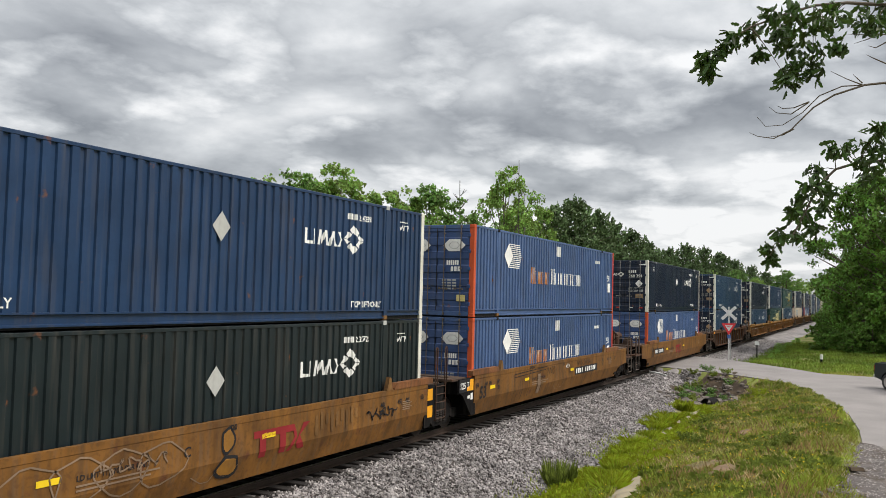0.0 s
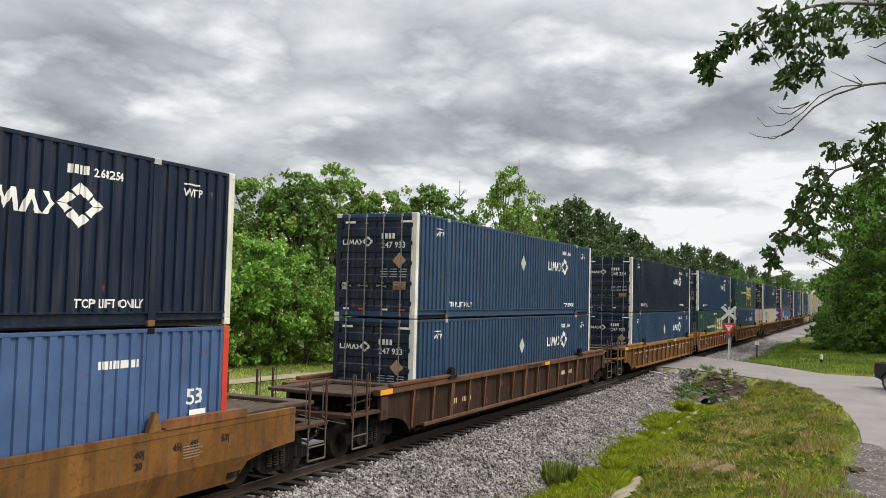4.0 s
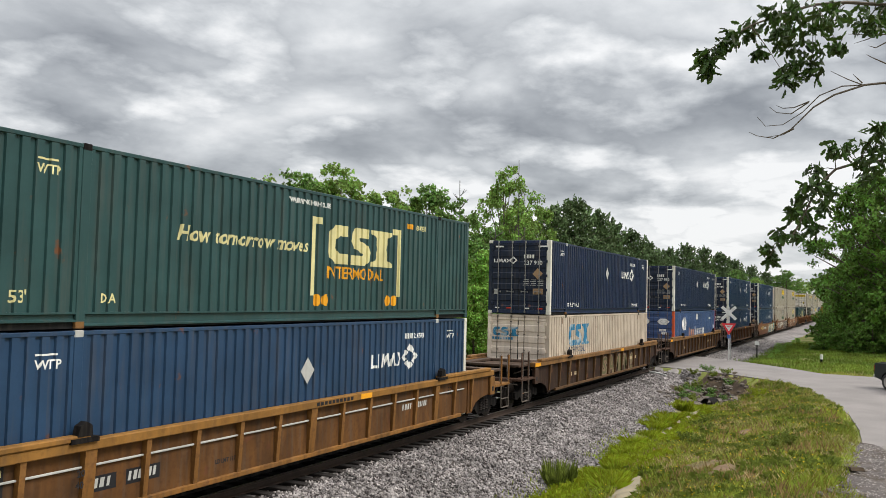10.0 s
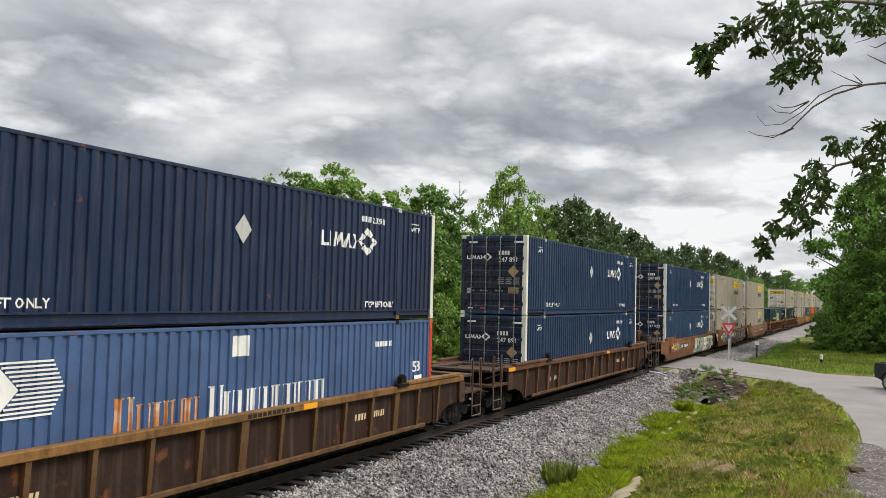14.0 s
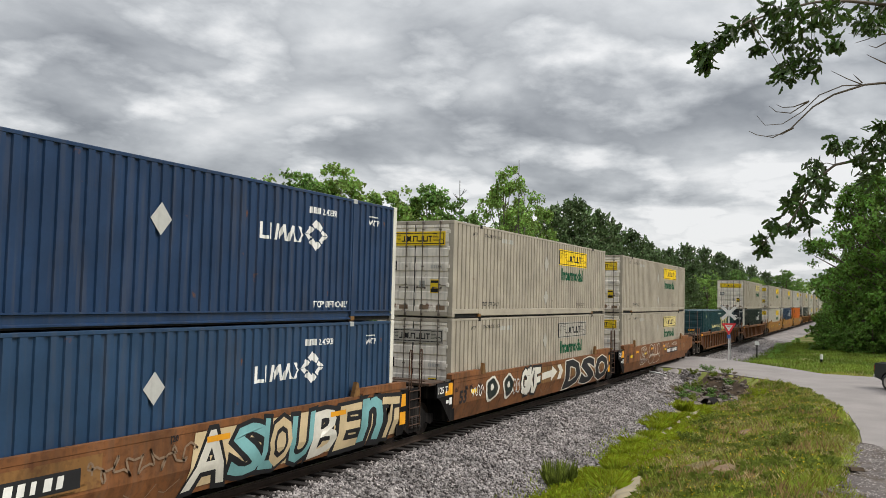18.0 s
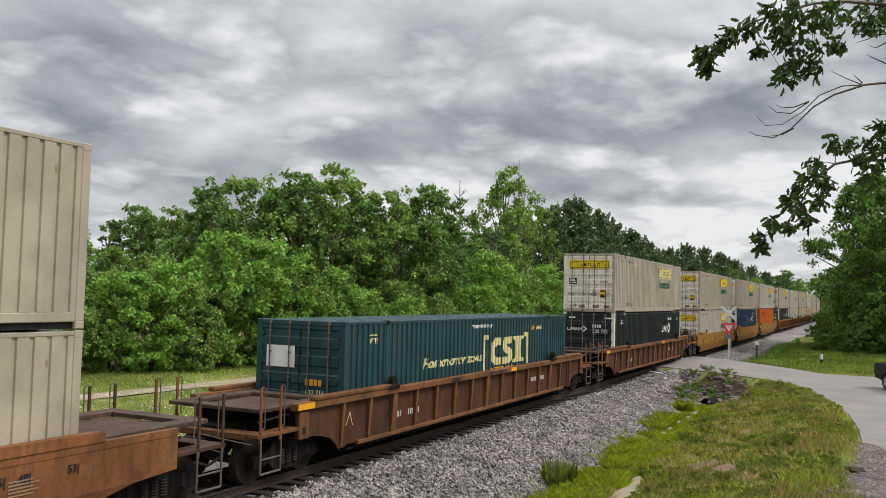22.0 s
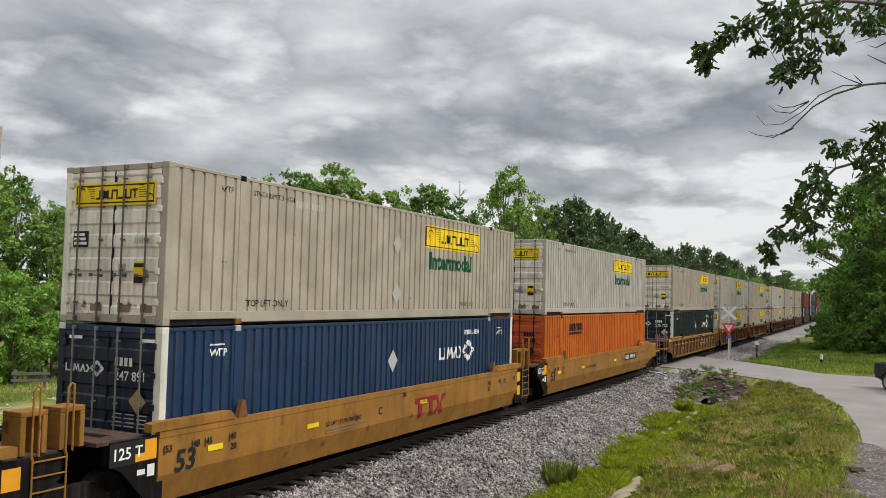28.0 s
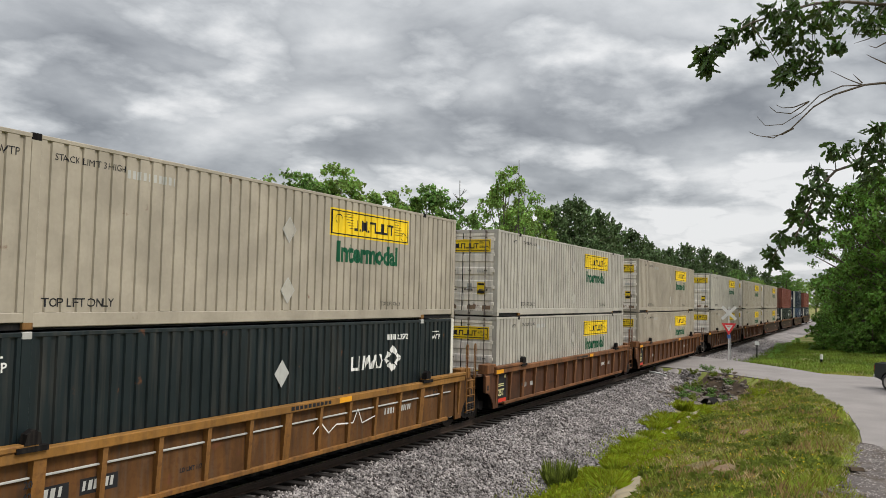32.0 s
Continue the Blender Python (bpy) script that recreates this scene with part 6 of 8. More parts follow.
            wagon_shape(w, "arrow", [[(7.3, 0.95), (8.3, 1.0), (8.3, 0.85), (9.0, 1.15), (8.4, 1.4), (8.4, 1.25), (7.3, 1.2)], [(9.0, 0.85), (9.4, 0.85), (9.7, 1.15), (9.4, 1.4), (9.0, 1.4), (9.3, 1.15)]], 0, 0, "spray_white", -1.487, "sprayed_band")
            scrawl(w, 1.0, 2.0, 0.9, 1.25, 8, 0.03, "mark_white", 3)
        if k == 266:
            plate(w, 9.76, 0.85, wd=3.17, h=0.30)
            scrawl(w, 8.7, 10.6, 1.18, 1.46, 9, 0.025, "spray_white", 12)
            scrawl(w, 11.1, 12.8, 1.24, 1.46, 9, 0.025, "spray_white", 13)
            for i, (x, z, rx, rz) in enumerate(((5.7, 1.22, 0.5, 0.3), (6.35, 1.2, 0.3, 0.3), (7.0, 1.2, 0.3, 0.3), (7.5, 1.2, 0.35, 0.34), (5.9, 0.72, 0.75, 0.26), (7.1, 0.7, 0.75, 0.26), (3.95, 1.0, 0.85, 0.5), (3.9, 1.2, 0.4, 0.24), (3.9, 1.2, 0.22, 0.14))):
                ring = bubble(0, 0, rx, rz, 70 + i)
                wagon_shape(w, ("ring", i), stroke(ring + ring[:1], 0.028), x, z, "spray_white", -1.4865, "sprayed_outline")
            scrawl(w, 3.3, 4.7, 0.62, 0.9, 9, 0.04, "spray_grey", 22)
            wagon_text(w, "A", 0.24, 9.3, 0.98, "mark_black")
            for x, z in ((2.2, 1.22), (5.6, 1.25), (8.75, 1.27)):
                wagon_shape(w, ("amb", x), [rect(0, 0, 0.52, 0.10)], x, z, "mark_amber", -1.490, "reflector")
    else:
        if k == 290:
            wagon_text(w, "MONAT", 0.17, 5.35, 1.475, "mark_black", -1.504, "sprayed_word", 0.01)
        if k in (290, 313):
            for x, n in ((-1.45, 9), (-0.15, 5)):
                scrawlr = [(x + 0.11 * i + 0.04 * math.sin(i * 5), 0.86 + (0.32 if i % 2 else 0.05) + 0.05 * math.sin(i * 3)) for i in range(n)]
                wagon_shape(w, ("sr", x, k), stroke(scrawlr, 0.022), 0, 0, "spray_cream", -1.3545, "sprayed_scrawl")
        if k == 114:
            tt = [rect(0, 0.40, 1.28, 0.54), rect(0.18, 0, 0.38, 0.40), rect(0.82, 0, 1.02, 0.40), [(1.06, 0), (1.2, 0), (1.42, 0.27), (1.3, 0.54), (1.22, 0.54), (1.32, 0.27)], [(1.36, 0.12), (1.46, 0), (1.68, 0), (1.50, 0.29), (1.86, 0.54), (1.62, 0.54)]]
            wagon_shape(w, "ttr", [[(u * 1.25, v * 1.1) for u, v in q] for q in tt], 8.95, 0.52, "owner_red", -1.3535, "owner_mark")
        if k == 157:
            fat_letters(w, [("S", 7.15, 7.85, "spray_olive"), ("A", 8.25, 9.1, "spray_olive"), ("M", 9.25, 10.0, "spray_olive"), ("F", 10.15, 10.9, "spray_olive"), ("M", 11.1, 11.9, "spray_olive"), ("!", 12.3, 12.6, "spray_olive")], 0.52, 1.26, "mark_brown", -1.353, 0.06, 44)
        if k == 399:
            wagon_shape(w, "chalk", stroke([(9.0, 0.9), (9.3, 1.1), (9.6, 0.85), (9.9, 1.0), (10.6, 0.95), (10.8, 1.25), (11.0, 0.9), (11.6, 1.0)], 0.03), 0, 0, "mark_white", -1.43, "chalk_line")


make_train()

# run of the train: seconds and metres passed
RUN = [(0.0, 0.0), (4.0, 50.72), (8.0, 101.0), (12.0, 150.74), (16.0, 200.13), (20.0, 248.94), (24.0, 297.31), (28.0, 345.38), (32.0, 393.12)]


RADIUS = 0.455


def passed(t):
    """Metres run at t seconds, along the same keys as the train."""
    ts, ss = [r[0] for r in RUN], [r[1] for r in RUN]
    i = min(max(int(t // 4), 0), len(RUN) - 2)
    def slope(j):
        if j == 0:
            return (ss[1] - ss[0]) / 4
        if j == len(RUN) - 1:
            return (ss[-1] - ss[-2]) / 4
        return (ss[j + 1] - ss[j - 1]) / 8
    k = (t - ts[i]) / 4
    h = 4.0
    return (2 * k ** 3 - 3 * k ** 2 + 1) * ss[i] + (k ** 3 - 2 * k ** 2 + k) * h * slope(i) + (-2 * k ** 3 + 3 * k ** 2) * ss[i + 1] + (k ** 3 - k ** 2) * h * slope(i + 1)


def roll_wheels():
    """Each wheelset turns with the run while it is near; far off it stays as it is."""
    for ob, u, z in MOVERS:
        if not ob.name.startswith("well_wagon"):
            continue
        for bogie in [c for c in ob.children if c.name.startswith("bogie")]:
            for ws in [c for c in bogie.children if c.name.startswith("wheelset")]:
                x0 = u + bogie.location.x + ws.location.x
                rows = []
                for f in range(0, 961):
                    t = f / 30
                    x = x0 - passed(t)
                    if 5 < x < 34:
                        rows.append((t, -passed(t) / RADIUS))
                if len(rows) < 3:
                    continue
                p = ws.location.copy()
                full = rows
                if rows[0][0] > 0:
                    full = [(0.0, rows[0][1])] + full
                if rows[-1][0] < 32:
                    full = full + [(32.0, rows[-1][1])]
                walk(ws, [(t, Matrix.Translation(p) @ Matrix.Rotation(a, 4, "Y")) for t, a in full])


def motions():
    roll_wheels()
    for ob, u, z in MOVERS:
        walk(ob, [(t, pose(u - s, TRACK_Y, z)) for t, s in RUN])
    branches_sway()


# ---- vegetation ----
M["leaf"] = mat("broad_leaf_green", (0.190, 0.292, 0.062), rough=0.65, vary=0.25, scale=0.5, grain=0, translucent=0.32, per_island=0.6, hue_island=0.05, spec=0.25)
M["leaf_bright"] = mat("young_leaf_green", (0.200, 0.345, 0.060), rough=0.65, vary=0.22, scale=0.6, grain=0, translucent=0.32, per_island=0.5, hue_island=0.05, spec=0.25)
M["leaf_dark"] = mat("dark_leaf_green", (0.132, 0.225, 0.053), rough=0.65, vary=0.25, scale=0.5, grain=0, translucent=0.30, per_island=0.6, hue_island=0.05, spec=0.25)
M["leaf_deep"] = mat("deep_leaf_green", (0.120, 0.215, 0.034), rough=0.6, vary=0.3, scale=0.5, grain=0, translucent=0.28, per_island=0.7, hue_island=0.05, spec=0.25)
M["needle"] = mat("pine_needle_green", (0.092, 0.138, 0.055), rough=0.7, vary=0.3, scale=0.4, grain=0, translucent=0.12, per_island=0.5, hue_island=0.03, spec=0.2)
M["oak_leaf"] = mat("oak_leaf_green", (0.050, 0.092, 0.016), rough=0.5, vary=0.25, scale=6.0, grain=60.0, translucent=0.30, per_island=0.5, hue_island=0.04, spec=0.4)
M["bark"] = mat("grey_brown_bark", (0.11, 0.085, 0.065), rough=0.9, vary=0.3, scale=3.0, grain=20.0, bump=0.8, bump_scale=18.0)
M["bare"] = mat("dead_grey_wood", (0.13, 0.115, 0.10), rough=0.9, vary=0.2, scale=3.0, grain=20.0)
M["grass"] = mat("mixed_grass", (0.262, 0.285, 0.042), rough=0.8, vary=0.3, scale=0.35, grain=0, translucent=0.25, per_island=0.45, hue_island=0.07, second=(0.33, 0.30, 0.10), second_at=0.60, spec=0.15)
M["ditch_grass"] = mat("bright_ditch_grass", (0.26, 0.31, 0.02), rough=0.8, vary=0.2, scale=0.5, grain=0, translucent=0.3, per_island=0.4, hue_island=0.05, spec=0.15)
M["dry_grass"] = mat("dry_straw_grass", (0.42, 0.34, 0.17), rough=0.85, vary=0.25, scale=0.6, grain=0, translucent=0.2, per_island=0.4, spec=0.1)
M["meadow"] = mat("meadow_grass", (0.24, 0.32, 0.06), rough=0.85, vary=0.25, scale=0.2, grain=0, translucent=0.25, per_island=0.4, hue_island=0.05, spec=0.1)
M["verge"] = mat("verge_grass", (0.175, 0.235, 0.036), rough=0.85, vary=0.35, scale=0.3, grain=0, translucent=0.2, per_island=0.5, hue_island=0.06, second=(0.115, 0.165, 0.030), second_at=0.54, spec=0.1)
M["seed_grass"] = mat("reddish_seed_grass", (0.30, 0.20, 0.09), rough=0.85, vary=0.25, scale=0.6, grain=0, translucent=0.2, per_island=0.4, spec=0.1)
M["dirt"] = mat("pinkish_bare_soil", (0.20, 0.135, 0.085), rough=0.95, vary=0.25, scale=1.5, grain=18.0, bump=0.8, bump_scale=12.0, second=(0.12, 0.10, 0.045), second_at=0.53, spec=0.1)
M["dark_soil"] = mat("brown_rubble_soil", (0.075, 0.055, 0.036), rough=0.95, vary=0.35, scale=1.5, grain=14.0, bump=1.0, bump_scale=10.0, second=(0.045, 0.033, 0.024), second_at=0.52, spec=0.1)
M["weed"] = mat("weed_green", (0.150, 0.190, 0.03), rough=0.7, vary=0.2, scale=0.8, grain=0, translucent=0.25, per_island=0.4, spec=0.2)
M["sand"] = mat("pale_sandy_silt", (0.27, 0.225, 0.145), rough=0.95, vary=0.2, scale=1.5, grain=30.0, bump=0.5, bump_scale=25.0)
M["gravel"] = mat("dark_verge_gravel", (0.115, 0.100, 0.092), rough=0.95, vary=0.35, scale=2.0, grain=30.0, bump=1.0, bump_scale=24.0, second=(0.075, 0.060, 0.048), second_at=0.55, spec=0.1)
M["gravel_stone"] = mat("loose_gravel_grey", (0.19, 0.17, 0.16), rough=0.9, vary=0.3, scale=3.0, grain=0, per_island=0.6, spec=0.15)
M["rubble"] = mat("grey_brown_rubble", (0.120, 0.098, 0.080), rough=0.9, vary=0.35, scale=3.0, grain=20.0, bump=0.6, bump_scale=20.0, per_object=0.3, per_island=0.0)


def unit(v):
    return v / (np.linalg.norm(v, axis=-1, keepdims=True) + 1e-9)


def leaf_cloud(rng, centres, radii, per, size, aspect=0.5, droop=0.3, flat=0.75):
    """Leaves as small folded rhombs, thrown into a ball round each centre."""
    n = len(centres) * per
    c, r = np.repeat(centres, per, 0), np.repeat(radii, per)
    p = c + unit(rng.standard_normal((n, 3))) * (rng.random((n, 1)) ** 0.5) * r[:, None] * np.array([1, 1, flat])
    axis_ = unit(rng.standard_normal((n, 3)) + np.array([0, 0, -droop]))
    side = unit(np.cross(axis_, rng.standard_normal((n, 3))))
    nor = np.cross(axis_, side)
    s = size * rng.uniform(0.6, 1.35, (n, 1))
    w = s * aspect / 2
    v = np.stack([p - axis_ * s / 2, p + side * w + nor * w * 0.35, p + axis_ * s / 2, p - side * w + nor * w * 0.35], 1).reshape(-1, 3)
    f = np.arange(4 * n).reshape(-1, 4)
    return v, f


def tapered(bm, pts, r0, r1, seg=6):
    n = len(pts) - 1
    rings = []
    for i, p in enumerate(pts):
        p = Vector(p)
        d = (Vector(pts[min(i + 1, n)]) - Vector(pts[max(i - 1, 0)])).normalized()
        q = d.to_track_quat("Z", "Y")
        r = r0 + (r1 - r0) * i / n
        rings.append([bm.verts.new(p + q @ Vector((r * math.cos(a * 2 * math.pi / seg), r * math.sin(a * 2 * math.pi / seg), 0))) for a in range(seg)])
    for a, b in zip(rings, rings[1:]):
        for i in range(seg):
            bm.faces.new((a[i], a[(i + 1) % seg], b[(i + 1) % seg], b[i]))
    bm.faces.new(rings[0][::-1]), bm.faces.new(rings[-1])


def broad_tree(seed, h, spread, leaf, material, low=0.18, lobes=17, per=40, clusters=13, aspect=0.6, lobe=(0.28, 0.44), layer=1.0, clump=1.0):
    rng = np.random.default_rng(seed)
    L, R = [], []
    for i in range(lobes):
        t = low + (0.93 - low) * (i + rng.random()) / lobes
        k = math.sin(math.pi * (0.12 + 0.80 * (t - low) / (1 - low))) ** 0.7
        a = i * 2.4 + rng.uniform(-0.5, 0.5)
        rr = spread * k * rng.uniform(0.35, 0.80) * (0 if i == lobes - 1 else 1)
        L.append((rr * math.cos(a), rr * math.sin(a), t * h))
        R.append(spread * rng.uniform(*lobe) * (0.75 if t > 0.8 else 1))
    L, R = np.array(L), np.array(R)
    d = unit(rng.standard_normal((lobes, clusters, 3)) + np.array([0, 0, 0.35]))
    d[..., 2] *= layer
    C = (L[:, None] + d * R[:, None, None] * rng.uniform(0.55, 1.08, (lobes, clusters, 1))).reshape(-1, 3)
    C[:, 2] = np.clip(C[:, 2], 0.3, h * 1.0)
    cr = rng.uniform(0.30, 0.62, len(C)) * spread / 3.5 * clump
    v, f = leaf_cloud(rng, C, cr, per, leaf, aspect)
    crown = from_arrays("crown", v, f, material)
    bm = bmesh.new()
    lean = rng.uniform(-0.3, 0.3, 2)
    top = (lean[0], lean[1], h * 0.86)
    tapered(bm, [(0, 0, -0.3), (lean[0] * 0.2, lean[1] * 0.2, h * 0.25), (lean[0] * 0.6, lean[1] * 0.5, h * 0.55), top], h * 0.017, h * 0.004, 8)
    for i in range(lobes):
        z0 = max(h * 0.15, L[i][2] * 0.62)
        k = z0 / (h * 0.86)
        tapered(bm, [(lean[0] * k, lean[1] * k, z0), tuple((L[i] * 0.55 + np.array([lean[0] * k, lean[1] * k, z0]) * 0.45) + np.array([0, 0, 0.15])), tuple(L[i])], h * 0.006, h * 0.002, 5)
    return mesh_of(bm, "trunk", M["bark"], True), crown


def pine_tree(seed, h, spread, material):
    """A ragged cone of boughs that turn up at their ends, each set with sprays of needles, and a pointed leader."""
    rng = np.random.default_rng(seed)
    bm = bmesh.new()
    tapered(bm, [(0, 0, -0.3), (0.05, 0, h * 0.5), (0, 0.05, h * 0.98)], h * 0.014, h * 0.002, 7)
    P, D, n = [], [], 120
    for i in range(n):
        t = 0.06 + 0.92 * i / n
        r = spread * (1.02 - t) ** 0.52 * rng.uniform(0.55, 1.12) + 0.12
        a = i * 2.39 + rng.uniform(-0.3, 0.3)
        out = np.array([math.cos(a), math.sin(a), 0.0])
        rise = rng.uniform(0.18, 0.45)
        base = np.array([0, 0, t * h])
        bough = [base + out * r * q + np.array([0, 0, r * rise * q * q]) for q in (0.0, 0.5, 1.0)]
        if i % 2 == 0:
            tapered(bm, [tuple(p) for p in bough], h * 0.003, h * 0.001, 4)
        side = np.array([-out[1], out[0], 0.0])
        for q in np.linspace(0.22, 1.0, 5):
            for _ in range(9):
                P.append(base + out * r * q + np.array([0, 0, r * rise * q * q]) + side * rng.normal(0, 0.16 + 0.10 * r * (1 - q)) + rng.normal(0, 0.14, 3))
                D.append(out * 0.55 + np.array([0, 0, 0.55 + 0.5 * q]) + rng.normal(0, 0.55, 3))
        if t > 0.45:
            tip = bough[2]
            for _ in range(6):
                P.append(tip + np.array([0, 0, rng.uniform(0.0, 0.55)]) + rng.normal(0, 0.05, 3))
                D.append(np.array([0, 0, 1.0]) + rng.normal(0, 0.25, 3))
    for _ in range(60):
        P.append(np.array([0, 0, h * rng.uniform(0.93, 1.03)]) + rng.normal(0, 0.10, 3))
        D.append(np.array([0, 0, 1.0]) + rng.normal(0, 0.35, 3))
    P, D = np.array(P), unit(np.array(D))
    m = len(P)
    side = unit(np.cross(D, rng.standard_normal((m, 3))))
    nor = np.cross(D, side)
    size = 0.52 * rng.uniform(0.6, 1.3, (m, 1))
    w = size * 0.19
    v = np.stack([P - D * size / 2, P + side * w + nor * w * 0.3, P + D * size / 2, P - side * w + nor * w * 0.3], 1).reshape(-1, 3)
    return mesh_of(bm, "trunk", M["bark"], True), from_arrays("crown", v, np.arange(4 * m).reshape(-1, 4), material)


TREES = {}


def tree_kinds():
    for k, s in enumerate((3, 8, 21, 34)):
        TREES["dec", k] = (*broad_tree(s, 12.0, 3.6 - 0.25 * (k % 2), 0.27, M["leaf" if k % 2 == 0 else "leaf_dark"], lobes=19 + k), 12.0)
    for k, s in enumerate((5, 13, 17)):
        TREES["bush", k] = (*broad_tree(s, 6.0, 2.9, 0.22, M["leaf_bright" if k != 1 else "leaf"], low=0.06, lobes=15, per=46), 6.0)
    for k, s in enumerate((7, 19)):
        TREES["shade", k] = (*broad_tree(s, 4.0, 2.0, 0.20, M["leaf_deep"], low=0.04, lobes=11, per=32, clump=0.9), 4.0)
    for k, s in enumerate((9, 27)):
        TREES["pine", k] = (*pine_tree(s, 17.0, 4.1, M["needle"]), 17.0)
    for k, s in enumerate((2, 6)):
        TREES["right", k] = (*broad_tree(s, 14.0, 5.2, 0.27, M["leaf_deep"], low=0.06, lobes=62, per=34, clusters=9, lobe=(0.17, 0.30), layer=0.5, clump=0.72), 14.0)


tree_kinds()
TREE_LABEL = {"dec": "green broadleaf tree at the edge of the wood", "bush": "bright green young tree in front of the wood", "pine": "dark green pine in the wood along the line", "right": "dense broadleaf tree beside the line", "shade": "deep green leafy shrub at the foot of the trees"}
tree_rng = random.Random(11)


def plant(kind, k, x, y, h, wide=1.0, name="tree"):
    tr, cr, full = TREES[kind, k]
    t = thing(name, TREE_LABEL[kind], "tree", {"dec": "trees of the wood", "bush": "young trees", "pine": "pines along the line", "right": "trees beside the line", "shade": "shrubs under the trees"}[kind])
    s = h / full
    t.matrix_basis = Matrix.Translation((x, y, float(height(x, y)))) @ Matrix.Rotation(tree_rng.uniform(0, 6.28), 4, "Z") @ Matrix.Diagonal((s * wide, s * wide, s, 1))
    put("trunk", tr, t), put("crown", cr, t)
    return t


def woods():
    dec = [(28.7, 43.3, 11.0), (33.1, 45.2, 11.6), (32.2, 40.9, 9.5), (41.0, 43.8, 10.6), (44.8, 44.3, 10.6), (44.6, 40.2, 12.3), (48.1, 39.1, 13.3), (49.7, 37.1, 13.9), (53.0, 35.9, 14.6), (56.1, 34.8, 12.3), (57.2, 32.9, 13.4), (60.2, 31.7, 14.1), (89.0, 36.9, 19.6), (76.4, 33.0, 11.9), (100.6, 38.0, 16.9), (24.0, 42.0, 11.0), (19.0, 43.5, 10.0)]
    for i, (x, y, h) in enumerate(dec):
        plant("dec", i % 4, x, y, h, 1.0 if h < 16 else 0.75)
    behind = [(22, 52, 10.5), (29, 54, 11), (36, 56, 9.5), (55, 64.8, 8.0), (60, 61, 8.3), (54, 55, 8.5), (56, 50, 11.5), (59, 47, 12), (63, 44, 13), (66, 42, 11.5), (68, 39, 12), (72, 40, 11.5), (83, 41, 12.5), (95, 44, 13), (80, 36, 10.5), (50, 46, 11.5), (70, 33.5, 9.5), (82, 33, 9)]
    for i, (x, y, h) in enumerate(behind):
        plant("dec", (i + 1) % 4, x, y, h, 1.15)
    bush = [(27.6, 37.5, 5.4), (30.5, 38.2, 5.1), (34.2, 37.6, 5.9), (36.4, 37.0, 6.2), (38.3, 35.8, 5.3), (42.1, 36.2, 8.8), (44.4, 34.9, 8.0), (46.5, 33.6, 6.6), (49.5, 31.4, 5.4), (53.0, 29.8, 4.6), (56.8, 29.0, 5.0), (61.8, 28.2, 6.0), (66.5, 28.6, 8.6), (72, 28.5, 7), (22.5, 38.5, 5.5), (24.6, 40.0, 6.5), (36, 40.2, 7.2), (40.5, 38.8, 6.8), (51, 34.0, 6.5), (55.5, 32.0, 6.0), (60.5, 30.2, 6.0), (80, 29, 8), (90, 30, 8), (100, 30.5, 8)]
    for i, (x, y, h) in enumerate(bush):
        plant("bush", i % 3, x, y, h, 0.95)
    pine = [(105.2, 37.0, 16.5), (117.9, 38.0, 19.2), (125.9, 37.0, 18.1), (139.3, 38.0, 17.8), (150.6, 38.0, 17.2), (163.7, 38.0, 16.1), (173.7, 38.0, 15.0), (184.7, 38.0, 13.5), (193.2, 36.0, 17.4), (215.2, 36.0, 18.1), (242.3, 36.0, 18.2), (262.7, 35.0, 17.3), (295.4, 34.0, 16.9), (329.3, 33.0, 16.3)]
    for i, (x, y, h) in enumerate(pine):
        plant("pine", i % 2, x, y, h, 1.25 + 0.2 * (i * 2 % 3))
    for i in range(30):
        plant("pine", i % 2, 104 + i * 8.4 + (i * 5 % 7) * 0.7, 43 + (i % 3) * 3.5, 13.6 + (i * 7 % 5) * 0.95, 1.3 + 0.16 * (i * 3 % 5))
    for i in range(26):
        plant("pine", (i + 1) % 2, 98 + i * 9.5, 31.5 + (i % 2) * 1.5, 9.5 + (i * 3 % 4) * 1.1, 1.7)
    for i in range(14):
        plant("dec", i % 4, 180 + i * 15, 29.5 + (i % 3) * 2, 10.5 + (i * 5 % 4) * 1.0, 1.3)
    for x, y, h in ((275.9, 22.0, 15.5), (360, 30, 16), (400, 26, 16), (450, 22, 17), (470, 34, 17), (500, 14, 15), (520, 4, 15), (540, -6, 16), (560, 24, 18), (600, 12, 17)):
        plant("dec", int(x) % 4, x, y, h, 1.2)
    right = [(84.0, -0.4, 16.3, 0.98), (80.0, -3.2, 16.8, 1.0), (93.5, 0.0, 13.0, 0.85), (106, 1.9, 9.4, 0.8), (118, 3.0, 8.6, 0.8), (134, 3.2, 9.5, 0.85), (152, 3.4, 9.5, 0.85), (172, 4.0, 11, 0.9), (196, 3.5, 12, 0.9), (225, 3.0, 13, 0.9), (90, -6.0, 14, 1.0), (110, -3.5, 13, 1.0), (135, -3.0, 13, 1.0), (170, -4, 14, 1.0), (215, -4, 15, 1.0), (78, -8, 13.5, 1.0), (265, 3, 13, 1.0), (310, 3, 14, 1.0)]
    for i, (x, y, h, w) in enumerate(right):
        plant("right", i % 2, x, y, h, w)
    rb = random.Random(31)
    for i in range(12):
        x = rb.uniform(68, 100)
        plant("bush", i % 3, x, 6.9 + 0.010 * (x - 66) + rb.uniform(-0.6, 0.4), rb.uniform(0.35, 0.7), 1.3, "shrub")
    for i in range(16):
        plant("shade", i % 2, 77.5 + rb.uniform(-0.6, 2.5), -9.5 + i * 0.75, rb.uniform(1.6, 3.0), 1.25, "shrub")
